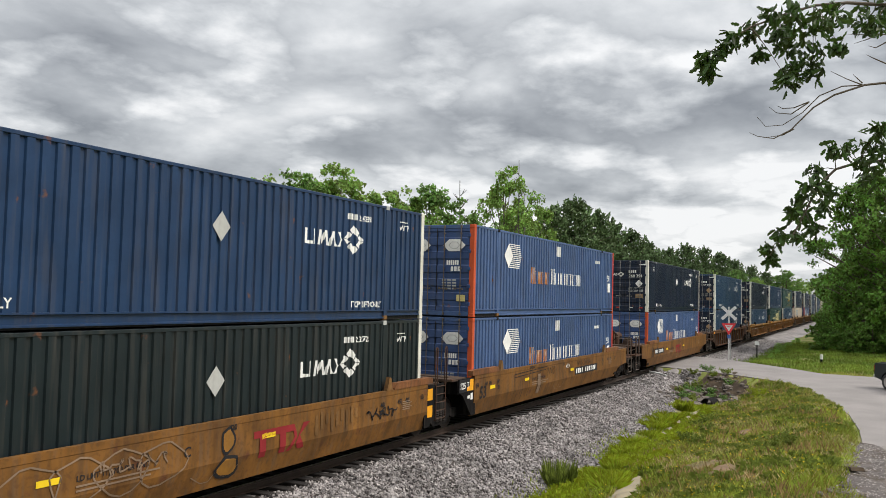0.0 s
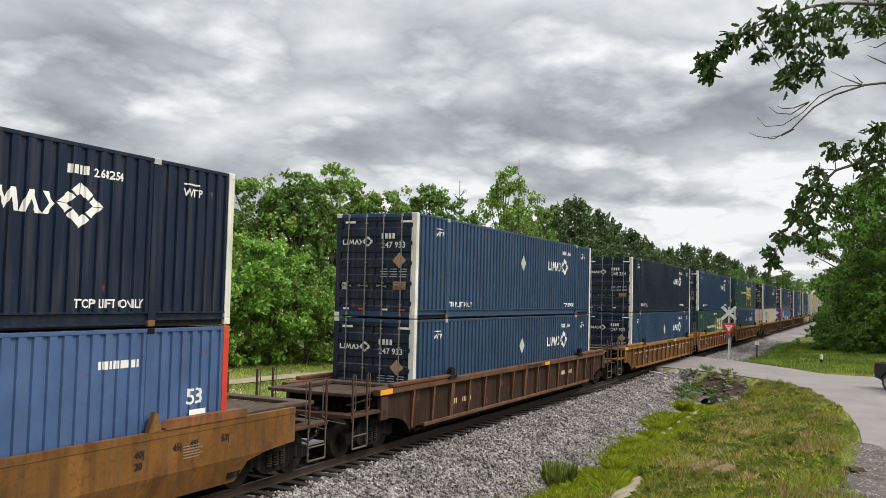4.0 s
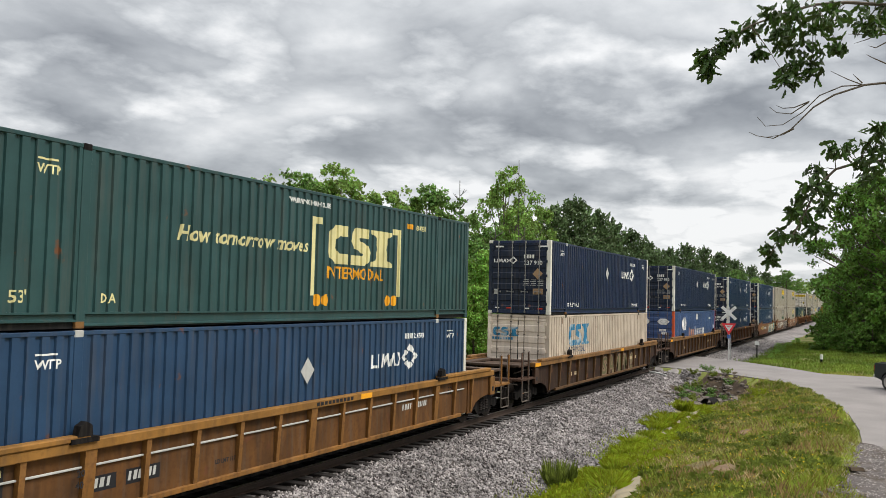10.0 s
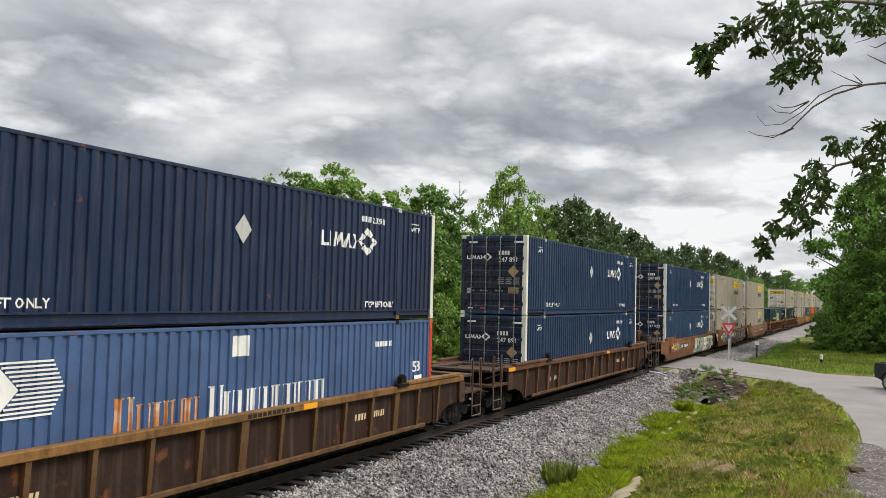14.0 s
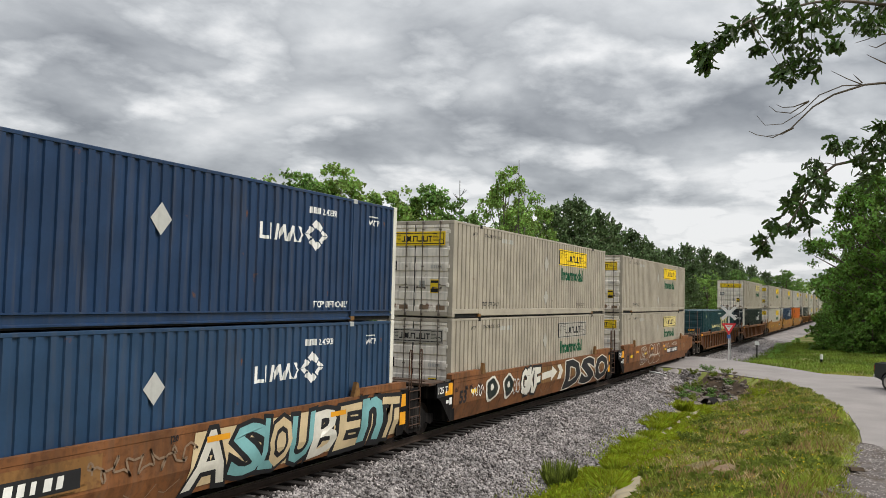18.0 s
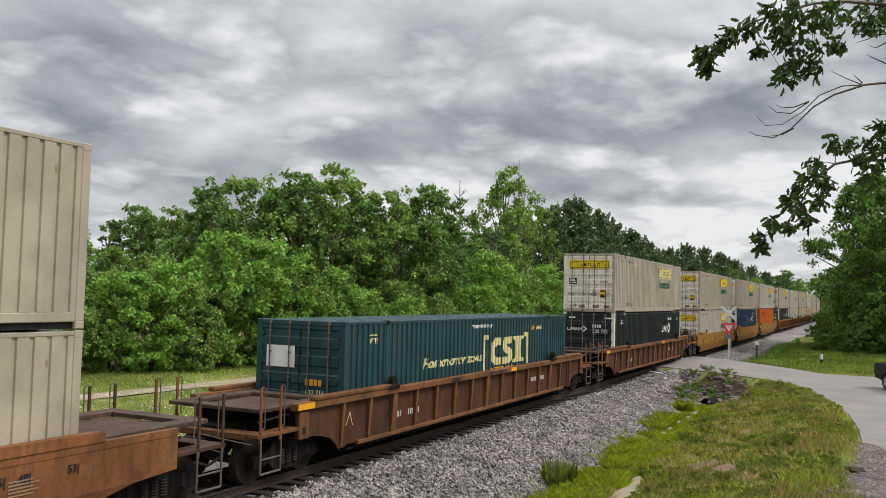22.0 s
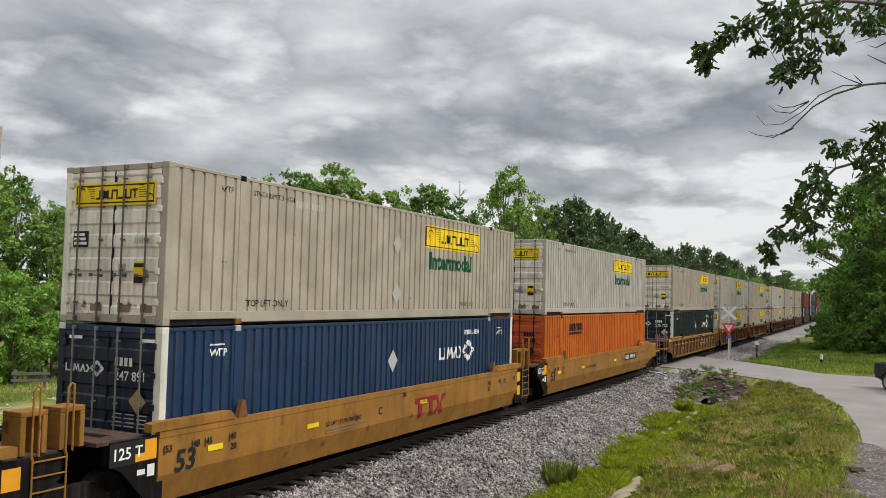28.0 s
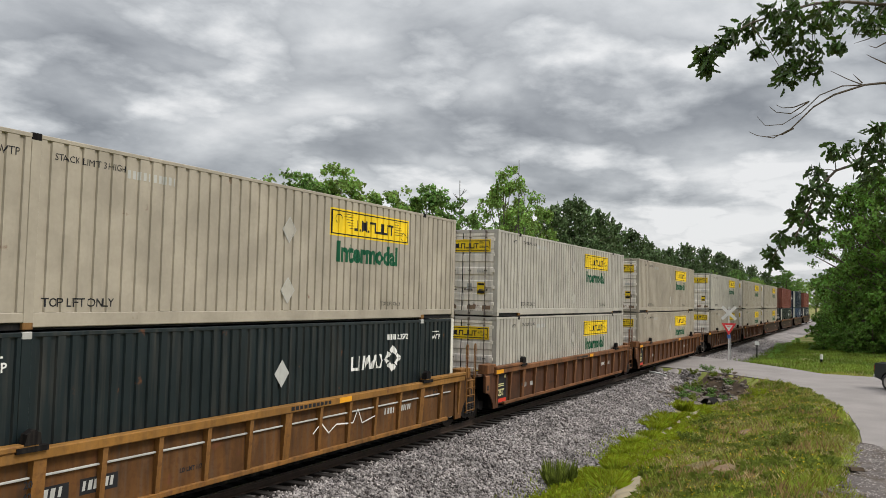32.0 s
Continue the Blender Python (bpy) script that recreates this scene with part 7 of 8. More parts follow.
    for i in range(14):
        x = 82 + i * 6.0
        plant("shade", i % 2, x, 3.0 + 0.022 * (x - 82) + rb.uniform(-0.4, 0.4), rb.uniform(2.4, 3.6), 1.2, "shrub")


woods()


def bare_tree(x, y, h, seed):
    rng = random.Random(seed)
    t = thing("dead_tree", "bare grey dead tree with thin branches", "tree", m=Matrix.Translation((x, y, float(height(x, y)))))
    bm = bmesh.new()
    tapered(bm, [(0, 0, -0.2), (0.1, 0, h * 0.5), (0.0, 0.1, h)], 0.12, 0.03, 6)
    part("trunk", bm, M["bare"], t)
    for i in range(13):
        z = h * (0.45 + 0.5 * i / 13)
        a = rng.uniform(0, 6.28)
        r = rng.uniform(0.5, 1.3) * (1.25 - z / h)
        bm = bmesh.new()
        e = (r * math.cos(a), r * math.sin(a), z + r * rng.uniform(0.5, 1.2))
        tapered(bm, [(0.05, 0.03, z), (e[0] * 0.6, e[1] * 0.6, z + (e[2] - z) * 0.4), e], 0.055, 0.025, 4)
        for k in range(2):
            b = a + rng.uniform(-1, 1)
            tapered(bm, [(e[0] * 0.6, e[1] * 0.6, z + (e[2] - z) * 0.4), (e[0] * 0.6 + 0.5 * math.cos(b), e[1] * 0.6 + 0.5 * math.sin(b), e[2] + 0.25)], 0.035, 0.02, 4)
        part("branch", bm, M["bare"], t)


bare_tree(65.5, 31.45, 14.9, 3)
bare_tree(72.5, 31.0, 11.6, 5)
bare_tree(88.2, 35.0, 20.4, 8)
bare_tree(92.5, 36.0, 18.6, 14)


# ---- grass ----
def blades(name, rng, x, y, hgt, width, lean, material, label, category="grass"):
    n = len(x)
    z = height(x, y) - 0.02
    a = rng.random(n) * 6.283
    dx, dy = np.cos(a) * width, np.sin(a) * width
    b = rng.random(n) * 6.283
    lx, ly = np.cos(b) * lean * hgt, np.sin(b) * lean * hgt
    p0 = np.stack([x - dx, y - dy, z], -1)
    p1 = np.stack([x + dx, y + dy, z], -1)
    p2 = np.stack([x + dx * 0.6 + lx * 0.35, y + dy * 0.6 + ly * 0.35, z + hgt * 0.6], -1)
    p3 = np.stack([x + lx, y + ly, z + hgt], -1)
    v = np.stack([p0, p1, p2, p3], 1).reshape(-1, 3)
    f = np.arange(4 * n).reshape(-1, 4)
    return tagged(put(name, from_arrays(name, v, f, material)), label, category, kind="stuff")


def patch_field(x, y, seed):
    return wavy(x, y, 0.9, seed) + 0.6 * wavy(x, y, 2.3, seed + 4)


SILT = [(19.0, 5.1, 0.25), (20.5, 5.3, 0.40), (22.3, 5.45, 0.34), (23.4, 5.6, 0.10), (24.5, 5.75, 0.02), (30, 6.7, 0.02), (31.5, 6.8, 0.16), (34, 6.95, 0.22), (37, 6.95, 0.30), (40, 6.95, 0.26), (41.6, 6.95, 0.12)]
BARE = [(22.9, 3.75, 0.95, 0.55), (21.6, 3.1, 0.5, 0.35), (24.6, 4.3, 0.5, 0.3), (46.0, 7.2, 4.4, 2.1), (29.5, 3.6, 0.5, 0.2)]


def off_silt(x, y):
    c, w = np.interp(x, [p[0] for p in SILT], [p[1] for p in SILT]), np.interp(x, [p[0] for p in SILT], [p[2] for p in SILT])
    ok = (np.abs(y - c) > w * (0.85 + 0.3 * wavy(x, y, 4.0))) | (x < 19.0) | (x > 41.6)
    for bx, by, rx, ry in BARE:
        ok &= np.hypot((x - bx) / rx, (y - by) / ry) > 0.92 + 0.3 * wavy(x, y, 5.0, bx)
    return ok


def mixed_growth():
    """Reddish seed heads, broad-leaved forbs and a few yellow flowers among the grass."""
    rng = np.random.default_rng(77)
    n = 13000
    x = 14 + (rng.random(n) ** 1.2) * 34
    y = rng.uniform(0.6, 6.2, n)
    ok = (patch_field(x, y, 12.0) > 0.15) & (road_distance(x, y) > 0.5) & off_silt(x, y)
    x, y = x[ok], y[ok]
    blades("seed_grass", rng, x, y, 0.12 + 0.20 * rng.random(len(x)), 0.005, 0.35, M["seed_grass"], "reddish-brown seed heads of grass on the bank")
    n = 5200
    x = 15 + (rng.random(n) ** 1.25) * 32
    y = rng.uniform(0.6, 6.6, n)
    ok = (patch_field(x, y, 17.0) > 0.05) & (road_distance(x, y) > 0.35) & off_silt(x, y)
    x, y = x[ok], y[ok]
    c = np.stack([x, y, height(x, y) + 0.05], -1)
    v, f = leaf_cloud(rng, c, rng.uniform(0.06, 0.20, len(c)), 16, 0.055, 0.5, -0.2, 0.6)
    tagged(put("forbs", from_arrays("forbs", v, f, M["weed"])), "low leafy green plants among the bank grass", "plants", kind="stuff")
    n = 900
    x = 15 + (rng.random(n) ** 1.2) * 30
    y = rng.uniform(0.8, 6.0, n)
    ok = (patch_field(x, y, 3.0) > -0.1) & (road_distance(x, y) > 0.4) & off_silt(x, y)
    x, y = x[ok], y[ok]
    c = np.stack([x, y, height(x, y) + 0.20], -1)
    v, f = leaf_cloud(rng, c, np.full(len(c), 0.04), 4, 0.028, 0.7, 0.0, 0.4)
    tagged(put("yellow_flowers", from_arrays("yellow_flowers", v, f, M["mark_yellow"])), "small yellow wild flowers in the bank grass", "flowers", kind="stuff")


def tussocks(name, rng, count, xr, yr, pick, hgt, rad, per, width, material, label):
    """Tufts of arching blades that stand proud of the sward."""
    x, y = rng.uniform(*xr, count), rng.uniform(*yr, count)
    ok = pick(x, y) & off_silt(x, y) & (road_distance(x, y) > 0.25)
    x, y = x[ok], y[ok]
    n = len(x)
    k = rng.uniform(0.5, 1.0, n)
    cx, cy, ck = np.repeat(x, per), np.repeat(y, per), np.repeat(k, per)
    a, q = rng.random(n * per) * 6.283, rng.random(n * per) ** 0.7
    ox, oy = np.cos(a) * q * rad * ck, np.sin(a) * q * rad * ck
    hh = hgt * ck * rng.uniform(0.5, 1.0, n * per)
    b = a + 1.57
    dx, dy = np.cos(b) * width, np.sin(b) * width
    bx, by = cx + ox * 0.4, cy + oy * 0.4
    z = height(bx, by) - 0.02
    v = np.stack([np.stack([bx - dx, by - dy, z], -1), np.stack([bx + dx, by + dy, z], -1), np.stack([cx + ox * 0.9 + dx * 0.7, cy + oy * 0.9 + dy * 0.7, z + hh * 0.75], -1), np.stack([cx + ox * 1.7, cy + oy * 1.7, z + hh * (1 - 0.35 * q)], -1)], 1).reshape(-1, 3)
    tagged(put(name, from_arrays(name, v, np.arange(4 * n * per).reshape(-1, 4), material)), label, "grass", kind="stuff")


def grasses():
    rng = np.random.default_rng(21)
    n = 230000
    x = 12 + (rng.random(n) ** 1.35) * 42
    y = rng.uniform(-0.2, 7.2, n)
    d = road_distance(x, y)
    ok = (d > 0.05 + 0.25 * rng.random(n)) & (y < 6.6 + 0.4 * wavy(x, x, 0.6)) & (patch_field(x, y, 1.0) > -0.80) & off_silt(x, y)
    x, y = x[ok], y[ok]
    hg = (0.05 + 0.12 * rng.random(len(x)) ** 2) * (1 + 0.5 * (patch_field(x, y, 3.0) > 0.3))
    blades("bank_grass", rng, x, y, hg, 0.009, 0.5, M["grass"], "rough mixed green and straw grass on the bank")
    mixed_growth()
    tussocks("tussocks", rng, 1500, (14, 50), (0.6, 6.3), lambda x, y: patch_field(x, y, 21.0) > -0.1, 0.30, 0.20, 34, 0.008, M["weed"], "tufts of darker green grass on the bank")
    tussocks("bright_tussocks", rng, 900, (14, 44), (4.2, 7.7), lambda x, y: (patch_field(x, y, 9.0) > -0.3) & (np.abs(y - 6.4 - 0.035 * (x - 24)) < 1.0), 0.34, 0.22, 40, 0.008, M["ditch_grass"], "tufts of bright yellow-green grass by the ditch")
    n = 34000
    x = 14 + rng.random(n) * 34
    y = rng.uniform(0.5, 6.6, n)
    ok = (patch_field(x, y, 6.0) > 0.35) & (road_distance(x, y) > 0.2)
    x, y = x[ok], y[ok]
    blades("dry_grass", rng, x, y, 0.07 + 0.16 * rng.random(len(x)), 0.006, 0.6, M["dry_grass"], "dry straw-coloured grass on the bank")
    n = 80000
    x = 14 + rng.random(n) * 32
    y = 6.55 + 0.035 * (x - 24) + rng.normal(0, 0.62, n)
    ok = (patch_field(x, y, 9.0) > -0.25) & (y < 8.35) & (y > 4.6) & off_silt(x, y)
    x, y = x[ok], y[ok]
    blades("ditch_grass", rng, x, y, 0.07 + 0.18 * rng.random(len(x)), 0.009, 0.4, M["ditch_grass"], "bright yellow-green grass along the ditch")
    # verge beyond the crossing
    n = 62000
    x = 54 + rng.random(n) * 45
    y = rng.uniform(-4, 8.2, n)
    ok = (road_distance(x, y) > 0.1)
    x, y = x[ok], y[ok]
    blades("verge_grass", rng, x, y, 0.07 + 0.22 * rng.random(len(x)) ** 2, 0.015, 0.55, M["verge"], "green grass beyond the crossing")
    # meadow across the line
    n = 125000
    x = 10 + rng.random(n) * 62
    y = 16.8 + rng.random(n) * 24
    ok = (np.abs(y - 30.3 - 0.03 * (x - 31) ** 2 * (x > 31) * -0.3) > 1.2) & (road_distance(x, y) > 0.3)
    x, y = x[ok], y[ok]
    blades("meadow_grass", rng, x, y, 0.07 + 0.15 * rng.random(len(x)) ** 2, 0.016, 0.6, M["meadow"], "light green meadow grass across the line")
    n = 1300
    x = 14 + rng.random(n) * 20
    y = 20 + rng.random(n) * 11
    ok = patch_field(x, y, 2.0) > 0.1
    x, y = x[ok], y[ok]
    c = np.stack([x, y, height(x, y) + 0.17], -1)
    v, f = leaf_cloud(rng, c, np.full(len(c), 0.03), 3, 0.05, 0.8, 0.0, 0.5)
    tagged(put("clover_heads", from_arrays("clover_heads", v, f, M["mark_white"])), "small white clover heads in the meadow", "flowers", kind="stuff")


grasses()


def weed(name, x, y, h, r, material, seed, label, n=160):
    """A loose tuft of stems with small leaves."""
    rng = np.random.default_rng(seed)
    t = thing(name, label, "plant", m=Matrix.Translation((x, y, float(height(x, y)))))
    ends = []
    for i in range(11):
        bm = bmesh.new()
        a, k = rng.uniform(0, 6.28), rng.uniform(0.2, 1)
        e = (r * k * math.cos(a), r * k * math.sin(a), h * rng.uniform(0.55, 1))
        tapered(bm, [(0, 0, -0.05), (e[0] * 0.4, e[1] * 0.4, e[2] * 0.55), e], 0.006, 0.002, 4)
        ends += [np.array(e) * q for q in (0.45, 0.65, 0.85, 1.0)]
        part("stem", bm, material, t)
    v, f = leaf_cloud(rng, np.array(ends), np.full(len(ends), 0.05 + r * 0.10), max(2, n // 14), 0.075, 0.35, -0.4, 1.0)
    put("leaves", from_arrays("leaves", v, f, material), t)


def reeds(x, y, h, r, material, seed, label, n=150):
    """A clump of upright blades."""
    rng = np.random.default_rng(seed)
    t = thing("reed_clump", label, "plant", m=Matrix.Translation((x, y, float(height(x, y)))))
    a, q = rng.random(n) * 6.283, rng.random(n) ** 0.6 * r
    px, py = np.cos(a) * q * 0.7, np.sin(a) * q * 0.7
    hh = h * rng.uniform(0.5, 1.0, n)
    w = 0.009
    b = rng.random(n) * 6.283
    dx, dy = np.cos(b) * w, np.sin(b) * w
    tip = np.stack([px * 1.9, py * 1.9, hh], -1)
    v = np.stack([np.stack([px - dx, py - dy, np.full(n, -0.03)], -1), np.stack([px + dx, py + dy, np.full(n, -0.03)], -1), np.stack([px * 1.25 + dx, py * 1.25 + dy, hh * 0.6], -1), tip], 1).reshape(-1, 3)
    put("foliage", from_arrays("foliage", v, np.arange(4 * n).reshape(-1, 4), material), t)


def weeds():
    green = "leafy green weed on the grassy bank"
    for i, (x, y, h, r) in enumerate(((25.3, 1.9, 0.55, 0.36), (25.0, 2.3, 0.4, 0.3), (33.5, 2.2, 0.35, 0.4), (36.4, 3.6, 0.35, 0.5), (38.5, 5.1, 0.4, 0.5), (31.5, 5.2, 0.4, 0.45), (41.0, 3.2, 0.3, 0.4), (28.2, 5.0, 0.35, 0.35), (29.5, 5.5, 0.4, 0.35), (34.6, 5.6, 0.4, 0.4))):
        weed("weed", x, y, h, r, M["weed"], 40 + i, green)
    for i, (x, y, h, r) in enumerate(((22.3, 7.7, 0.80, 0.30), (22.6, 7.4, 0.75, 0.26), (22.0, 7.5, 0.6, 0.26))):
        reeds(x, y, h, r, M["weed"], 60 + i, "tall dark green reeds at the foot of the ballast")
    for i, (x, y, h, r) in enumerate(((40.5, 7.6, 0.60, 0.36), (35.5, 7.7, 0.40, 0.55), (36.8, 7.6, 0.40, 0.5), (34.2, 7.6, 0.34, 0.5), (30.0, 7.4, 0.34, 0.5), (27.8, 7.1, 0.34, 0.45), (25.2, 6.7, 0.34, 0.45), (22.6, 6.2, 0.4, 0.5), (21.8, 6.0, 0.4, 0.5), (23.2, 6.5, 0.36, 0.45))):
        reeds(x, y, h, r, M["ditch_grass"], 70 + i, "bright green tuft beside the ditch", 260)
    for i, (x, y, h, r) in enumerate(((47.6, 8.6, 0.45, 0.45), (46.0, 8.6, 0.4, 0.4), (48.8, 7.6, 0.35, 0.4), (47.0, 7.4, 0.35, 0.4), (44.6, 8.7, 0.4, 0.4), (45.6, 7.2, 0.35, 0.35), (49.5, 8.8, 0.4, 0.4), (43.8, 8.3, 0.45, 0.5), (44.4, 7.9, 0.4, 0.45), (46.6, 8.1, 0.45, 0.5), (48.0, 8.2, 0.5, 0.5), (50.0, 8.0, 0.4, 0.5), (43.2, 7.7, 0.4, 0.4), (47.4, 6.6, 0.35, 0.4), (49.0, 6.9, 0.35, 0.5), (45.0, 6.4, 0.3, 0.4))):
        weed("shrub", x, y, h, r, M["leaf_dark" if i % 2 else "weed"], 80 + i, "low leafy shrub on the rubble by the crossing", 200)
    for i, (x, y, h, r) in enumerate(((43.0, 4.7, 0.6, 0.5), (42.2, 4.2, 0.4, 0.45))):
        weed("weed", x, y, h, r, M["ditch_grass"], 95 + i, "yellow-green bushy weed near the road", 260)


weeds()


def stone_mesh(seed, s=1.0):
    rng = random.Random(seed)
    bm = bmesh.new()
    bmesh.ops.create_icosphere(bm, subdivisions=1, radius=s)
    for v in bm.verts:
        v.co *= rng.uniform(0.65, 1.15)
        v.co.z *= 0.65
    return bm


def rubble():
    rng = random.Random(8)
    kinds = [mesh_of(stone_mesh(i), "stone", M["rubble"]) for i in range(5)]
    for i in range(330):
        x, y = rng.gauss(45.4, 2.3), rng.gauss(7.4, 0.85)
        if not 41.8 < x < 50.5 or not 5.4 < y < 9.3:
            continue
        if float(road_distance(np.array(x), np.array(y))) < 0.3:
            continue
        s = rng.uniform(0.06, 0.24) * (1.0 if rng.random() < 0.8 else 1.6)
        st = put("stone", kinds[i % 5], None, Matrix.Translation((x, y, float(height(x, y)) + s * 0.25)) @ Matrix.Rotation(rng.uniform(0, 6.28), 4, "Z") @ Matrix.Diagonal((s, s * rng.uniform(0.7, 1.2), s, 1)))
        tagged(st, "rough grey-brown stone by the culvert", "stone", "stones by the culvert")
    for i in range(46):
        x, y = rng.uniform(19.0, 23.6), rng.uniform(0.05, 0.9)
        s = rng.uniform(0.04, 0.13)
        st = put("stone", kinds[i % 5], None, Matrix.Translation((x, y, float(height(x, y)) + s * 0.3)) @ Matrix.Rotation(rng.uniform(0, 6.28), 4, "Z") @ Matrix.Diagonal((s, s * 1.3, s, 1)))
        tagged(st, "broken grey stone at the crumbling road edge", "stone", "stones at the road edge")
    bm = bmesh.new()
    edge = [(27.5, 0.20), (27.3, -0.20), (26.4, -0.50), (25.0, -0.90), (22.0, -1.0), (19.0, -0.9), (16.0, -1.2), (14.0, -1.8), (14.6, -0.6), (17.0, 0.05), (19.0, 0.40), (20.2, 0.50), (21.6, 0.45), (23.6, 0.35), (25.5, 0.30)]
    f = bm.faces.new([bm.verts.new((x, y, 0.020)) for x, y in edge])
    r = bmesh.ops.extrude_face_region(bm, geom=[f])
    for v in r["geom"]:
        if isinstance(v, bmesh.types.BMVert):
            v.co.z = -0.10
    bmesh.ops.triangulate(bm, faces=bm.faces)
    bmesh.ops.recalc_face_normals(bm, faces=bm.faces)
    tagged(part("gravel_verge", bm, M["gravel"], None), "dark loose gravel where the road edge crumbles", "gravel", kind="structure")
    g = np.random.default_rng(15)
    x, y = 15.0 + 12.2 * g.random(2600) ** 0.8, g.uniform(-1.0, 0.6, 2600)
    ok = (y > -0.95 + 0.05 * (x - 20)) | (x < 24)
    x, y = x[ok], y[ok]
    n = len(x)
    q, t = g.uniform(0.010, 0.034, n)[:, None], g.uniform(0, 6.28, n)[:, None]
    shape = np.array([(1, 0, 0.2), (-0.8, 0.3, 0.1), (0.1, 0.9, 0.25), (-0.1, -0.9, 0.15), (0.1, 0.1, 1.0)])
    dx, dy, dz = shape[:, 0][None], shape[:, 1][None], shape[:, 2][None]
    z = np.maximum(0.012, height(x, y))[:, None] + 0.008 + q * dz * 0.8
    vs = np.stack([x[:, None] + q * (dx * np.cos(t) - dy * np.sin(t)), y[:, None] + q * (dx * np.sin(t) + dy * np.cos(t)), z], -1).reshape(-1, 3)
    fs = (np.array([(0, 2, 4), (2, 1, 4), (1, 3, 4), (3, 0, 4)])[None] + 5 * np.arange(n)[:, None, None]).reshape(-1, 3)
    tagged(put("gravel", from_arrays("gravel", vs, fs, M["gravel_stone"])), "small loose grey stones on the crumbling road edge", "gravel", kind="stuff")
    slab = thing("asphalt_slab", "broken dark asphalt slab tipped at the road edge", "asphalt slab", m=Matrix.Translation((22.9, 0.38, 0.02)) @ Matrix.Rotation(radians(24), 4, "Z") @ Matrix.Rotation(radians(9), 4, "Y"))
    part("slab", add_prism(bmesh.new(), [(-0.5, -0.03), (-0.42, 0.05), (0.1, 0.06), (0.45, 0.04), (0.5, -0.03)], -0.16, 0.15), M["dark_soil"], slab)
    # culvert mouth
    c = thing("culvert", "dark corrugated culvert pipe under the road bank", "culvert", m=Matrix.Translation((42.4, 7.0, -1.02)) @ Matrix.Rotation(radians(78), 4, "Z"))
    bm = bmesh.new()
    n = 18
    for k in range(9):
        a = [bm.verts.new((0.3 * math.cos(i * 2 * math.pi / n) * (1 + 0.04 * (k % 2)), -0.2 - 0.12 * k, 0.3 * math.sin(i * 2 * math.pi / n) * (1 + 0.04 * (k % 2)))) for i in range(n)]
        if k:
            for i in range(n):
                bm.faces.new((prev[i], prev[(i + 1) % n], a[(i + 1) % n], a[i]))
        prev = a
    part("pipe", bm, M["dark"], c)
    # silt in the ditch
    bm = bmesh.new()
    sx = np.arange(19.0, 41.7, 0.35)
    pts = [(float(x), float(np.interp(x, [p[0] for p in SILT], [p[1] for p in SILT])) + 0.08 * math.sin(x * 3.1), float(np.interp(x, [p[0] for p in SILT], [p[2] for p in SILT])) * (1.15 + 0.35 * math.sin(x * 4.7))) for x in sx]
    rows = []
    for x, y, w in pts:
        rows.append([bm.verts.new((x, y + s * w, float(height(x, y + s * w)) + 0.05 - 0.06 * abs(s))) for s in (-1, -0.5, 0, 0.5, 1)])
    for a, b in zip(rows, rows[1:]):
        for i in range(4):
            bm.faces.new((a[i], b[i], b[i + 1], a[i + 1]))
    bmesh.ops.recalc_face_normals(bm, faces=bm.faces)
    tagged(part("silt", bm, M["sand"], None, smooth=True), "pale sandy silt along the ditch", "ground", kind="structure")
    # bare soil on the bank and brown rubble soil round the culvert
    for i, (bx, by, rx, ry) in enumerate(BARE):
        bm = bmesh.new()
        rings = []
        for k in range(1, 9):
            ring = []
            for j in range(28):
                a = j * 2 * math.pi / 28
                q = k / 8 * (1.15 + 0.22 * math.sin(3 * a + bx) + 0.12 * math.sin(7 * a + by))
                x, y = bx + rx * q * math.cos(a), by + ry * q * math.sin(a)
                ring.append(bm.verts.new((x, y, float(height(x, y)) + (0.03 if k < 8 else -0.05) + 0.025 * math.sin(x * 9 + y * 7))))
            rings.append(ring)
        mid = bm.verts.new((bx, by, float(height(bx, by)) + 0.03))
        for j in range(28):
            bm.faces.new((mid, rings[0][j], rings[0][(j + 1) % 28]))
            for a, b in zip(rings, rings[1:]):
                bm.faces.new((a[j], b[j], b[(j + 1) % 28], a[(j + 1) % 28]))
        bmesh.ops.recalc_face_normals(bm, faces=bm.faces)
        tagged(part("soil_patch", bm, M["dark_soil" if rx > 3 else "dirt"], None, smooth=True), "dark brown rubble soil by the culvert" if rx > 3 else "patch of bare pinkish soil on the bank", "ground", kind="structure")
    # gravel path across the meadow
    bm = bmesh.new()
    pts = [(56.5, 17.4), (54, 22), (48, 27), (40, 29.6), (31, 30.4), (20, 31.2), (5, 32), (-20, 32)]
    rows = []
    for i, (x, y) in enumerate(pts):
        rows.append([bm.verts.new((x + dx, y + s * 0.75, float(height(x, y + s * 0.75)) + 0.04)) for s, dx in ((-1, -0.4), (0, 0), (1, 0.4))])
    for a, b in zip(rows, rows[1:]):
        for i in range(2):
            bm.faces.new((a[i], b[i], b[i + 1], a[i + 1]))
    bmesh.ops.recalc_face_normals(bm, faces=bm.faces)
    tagged(part("path", bm, M["sand"], None, smooth=True), "pale gravel path across the meadow", "path", kind="structure")


rubble()


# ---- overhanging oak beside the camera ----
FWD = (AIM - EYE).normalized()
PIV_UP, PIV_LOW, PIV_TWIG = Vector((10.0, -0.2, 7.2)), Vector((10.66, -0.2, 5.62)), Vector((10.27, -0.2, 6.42))


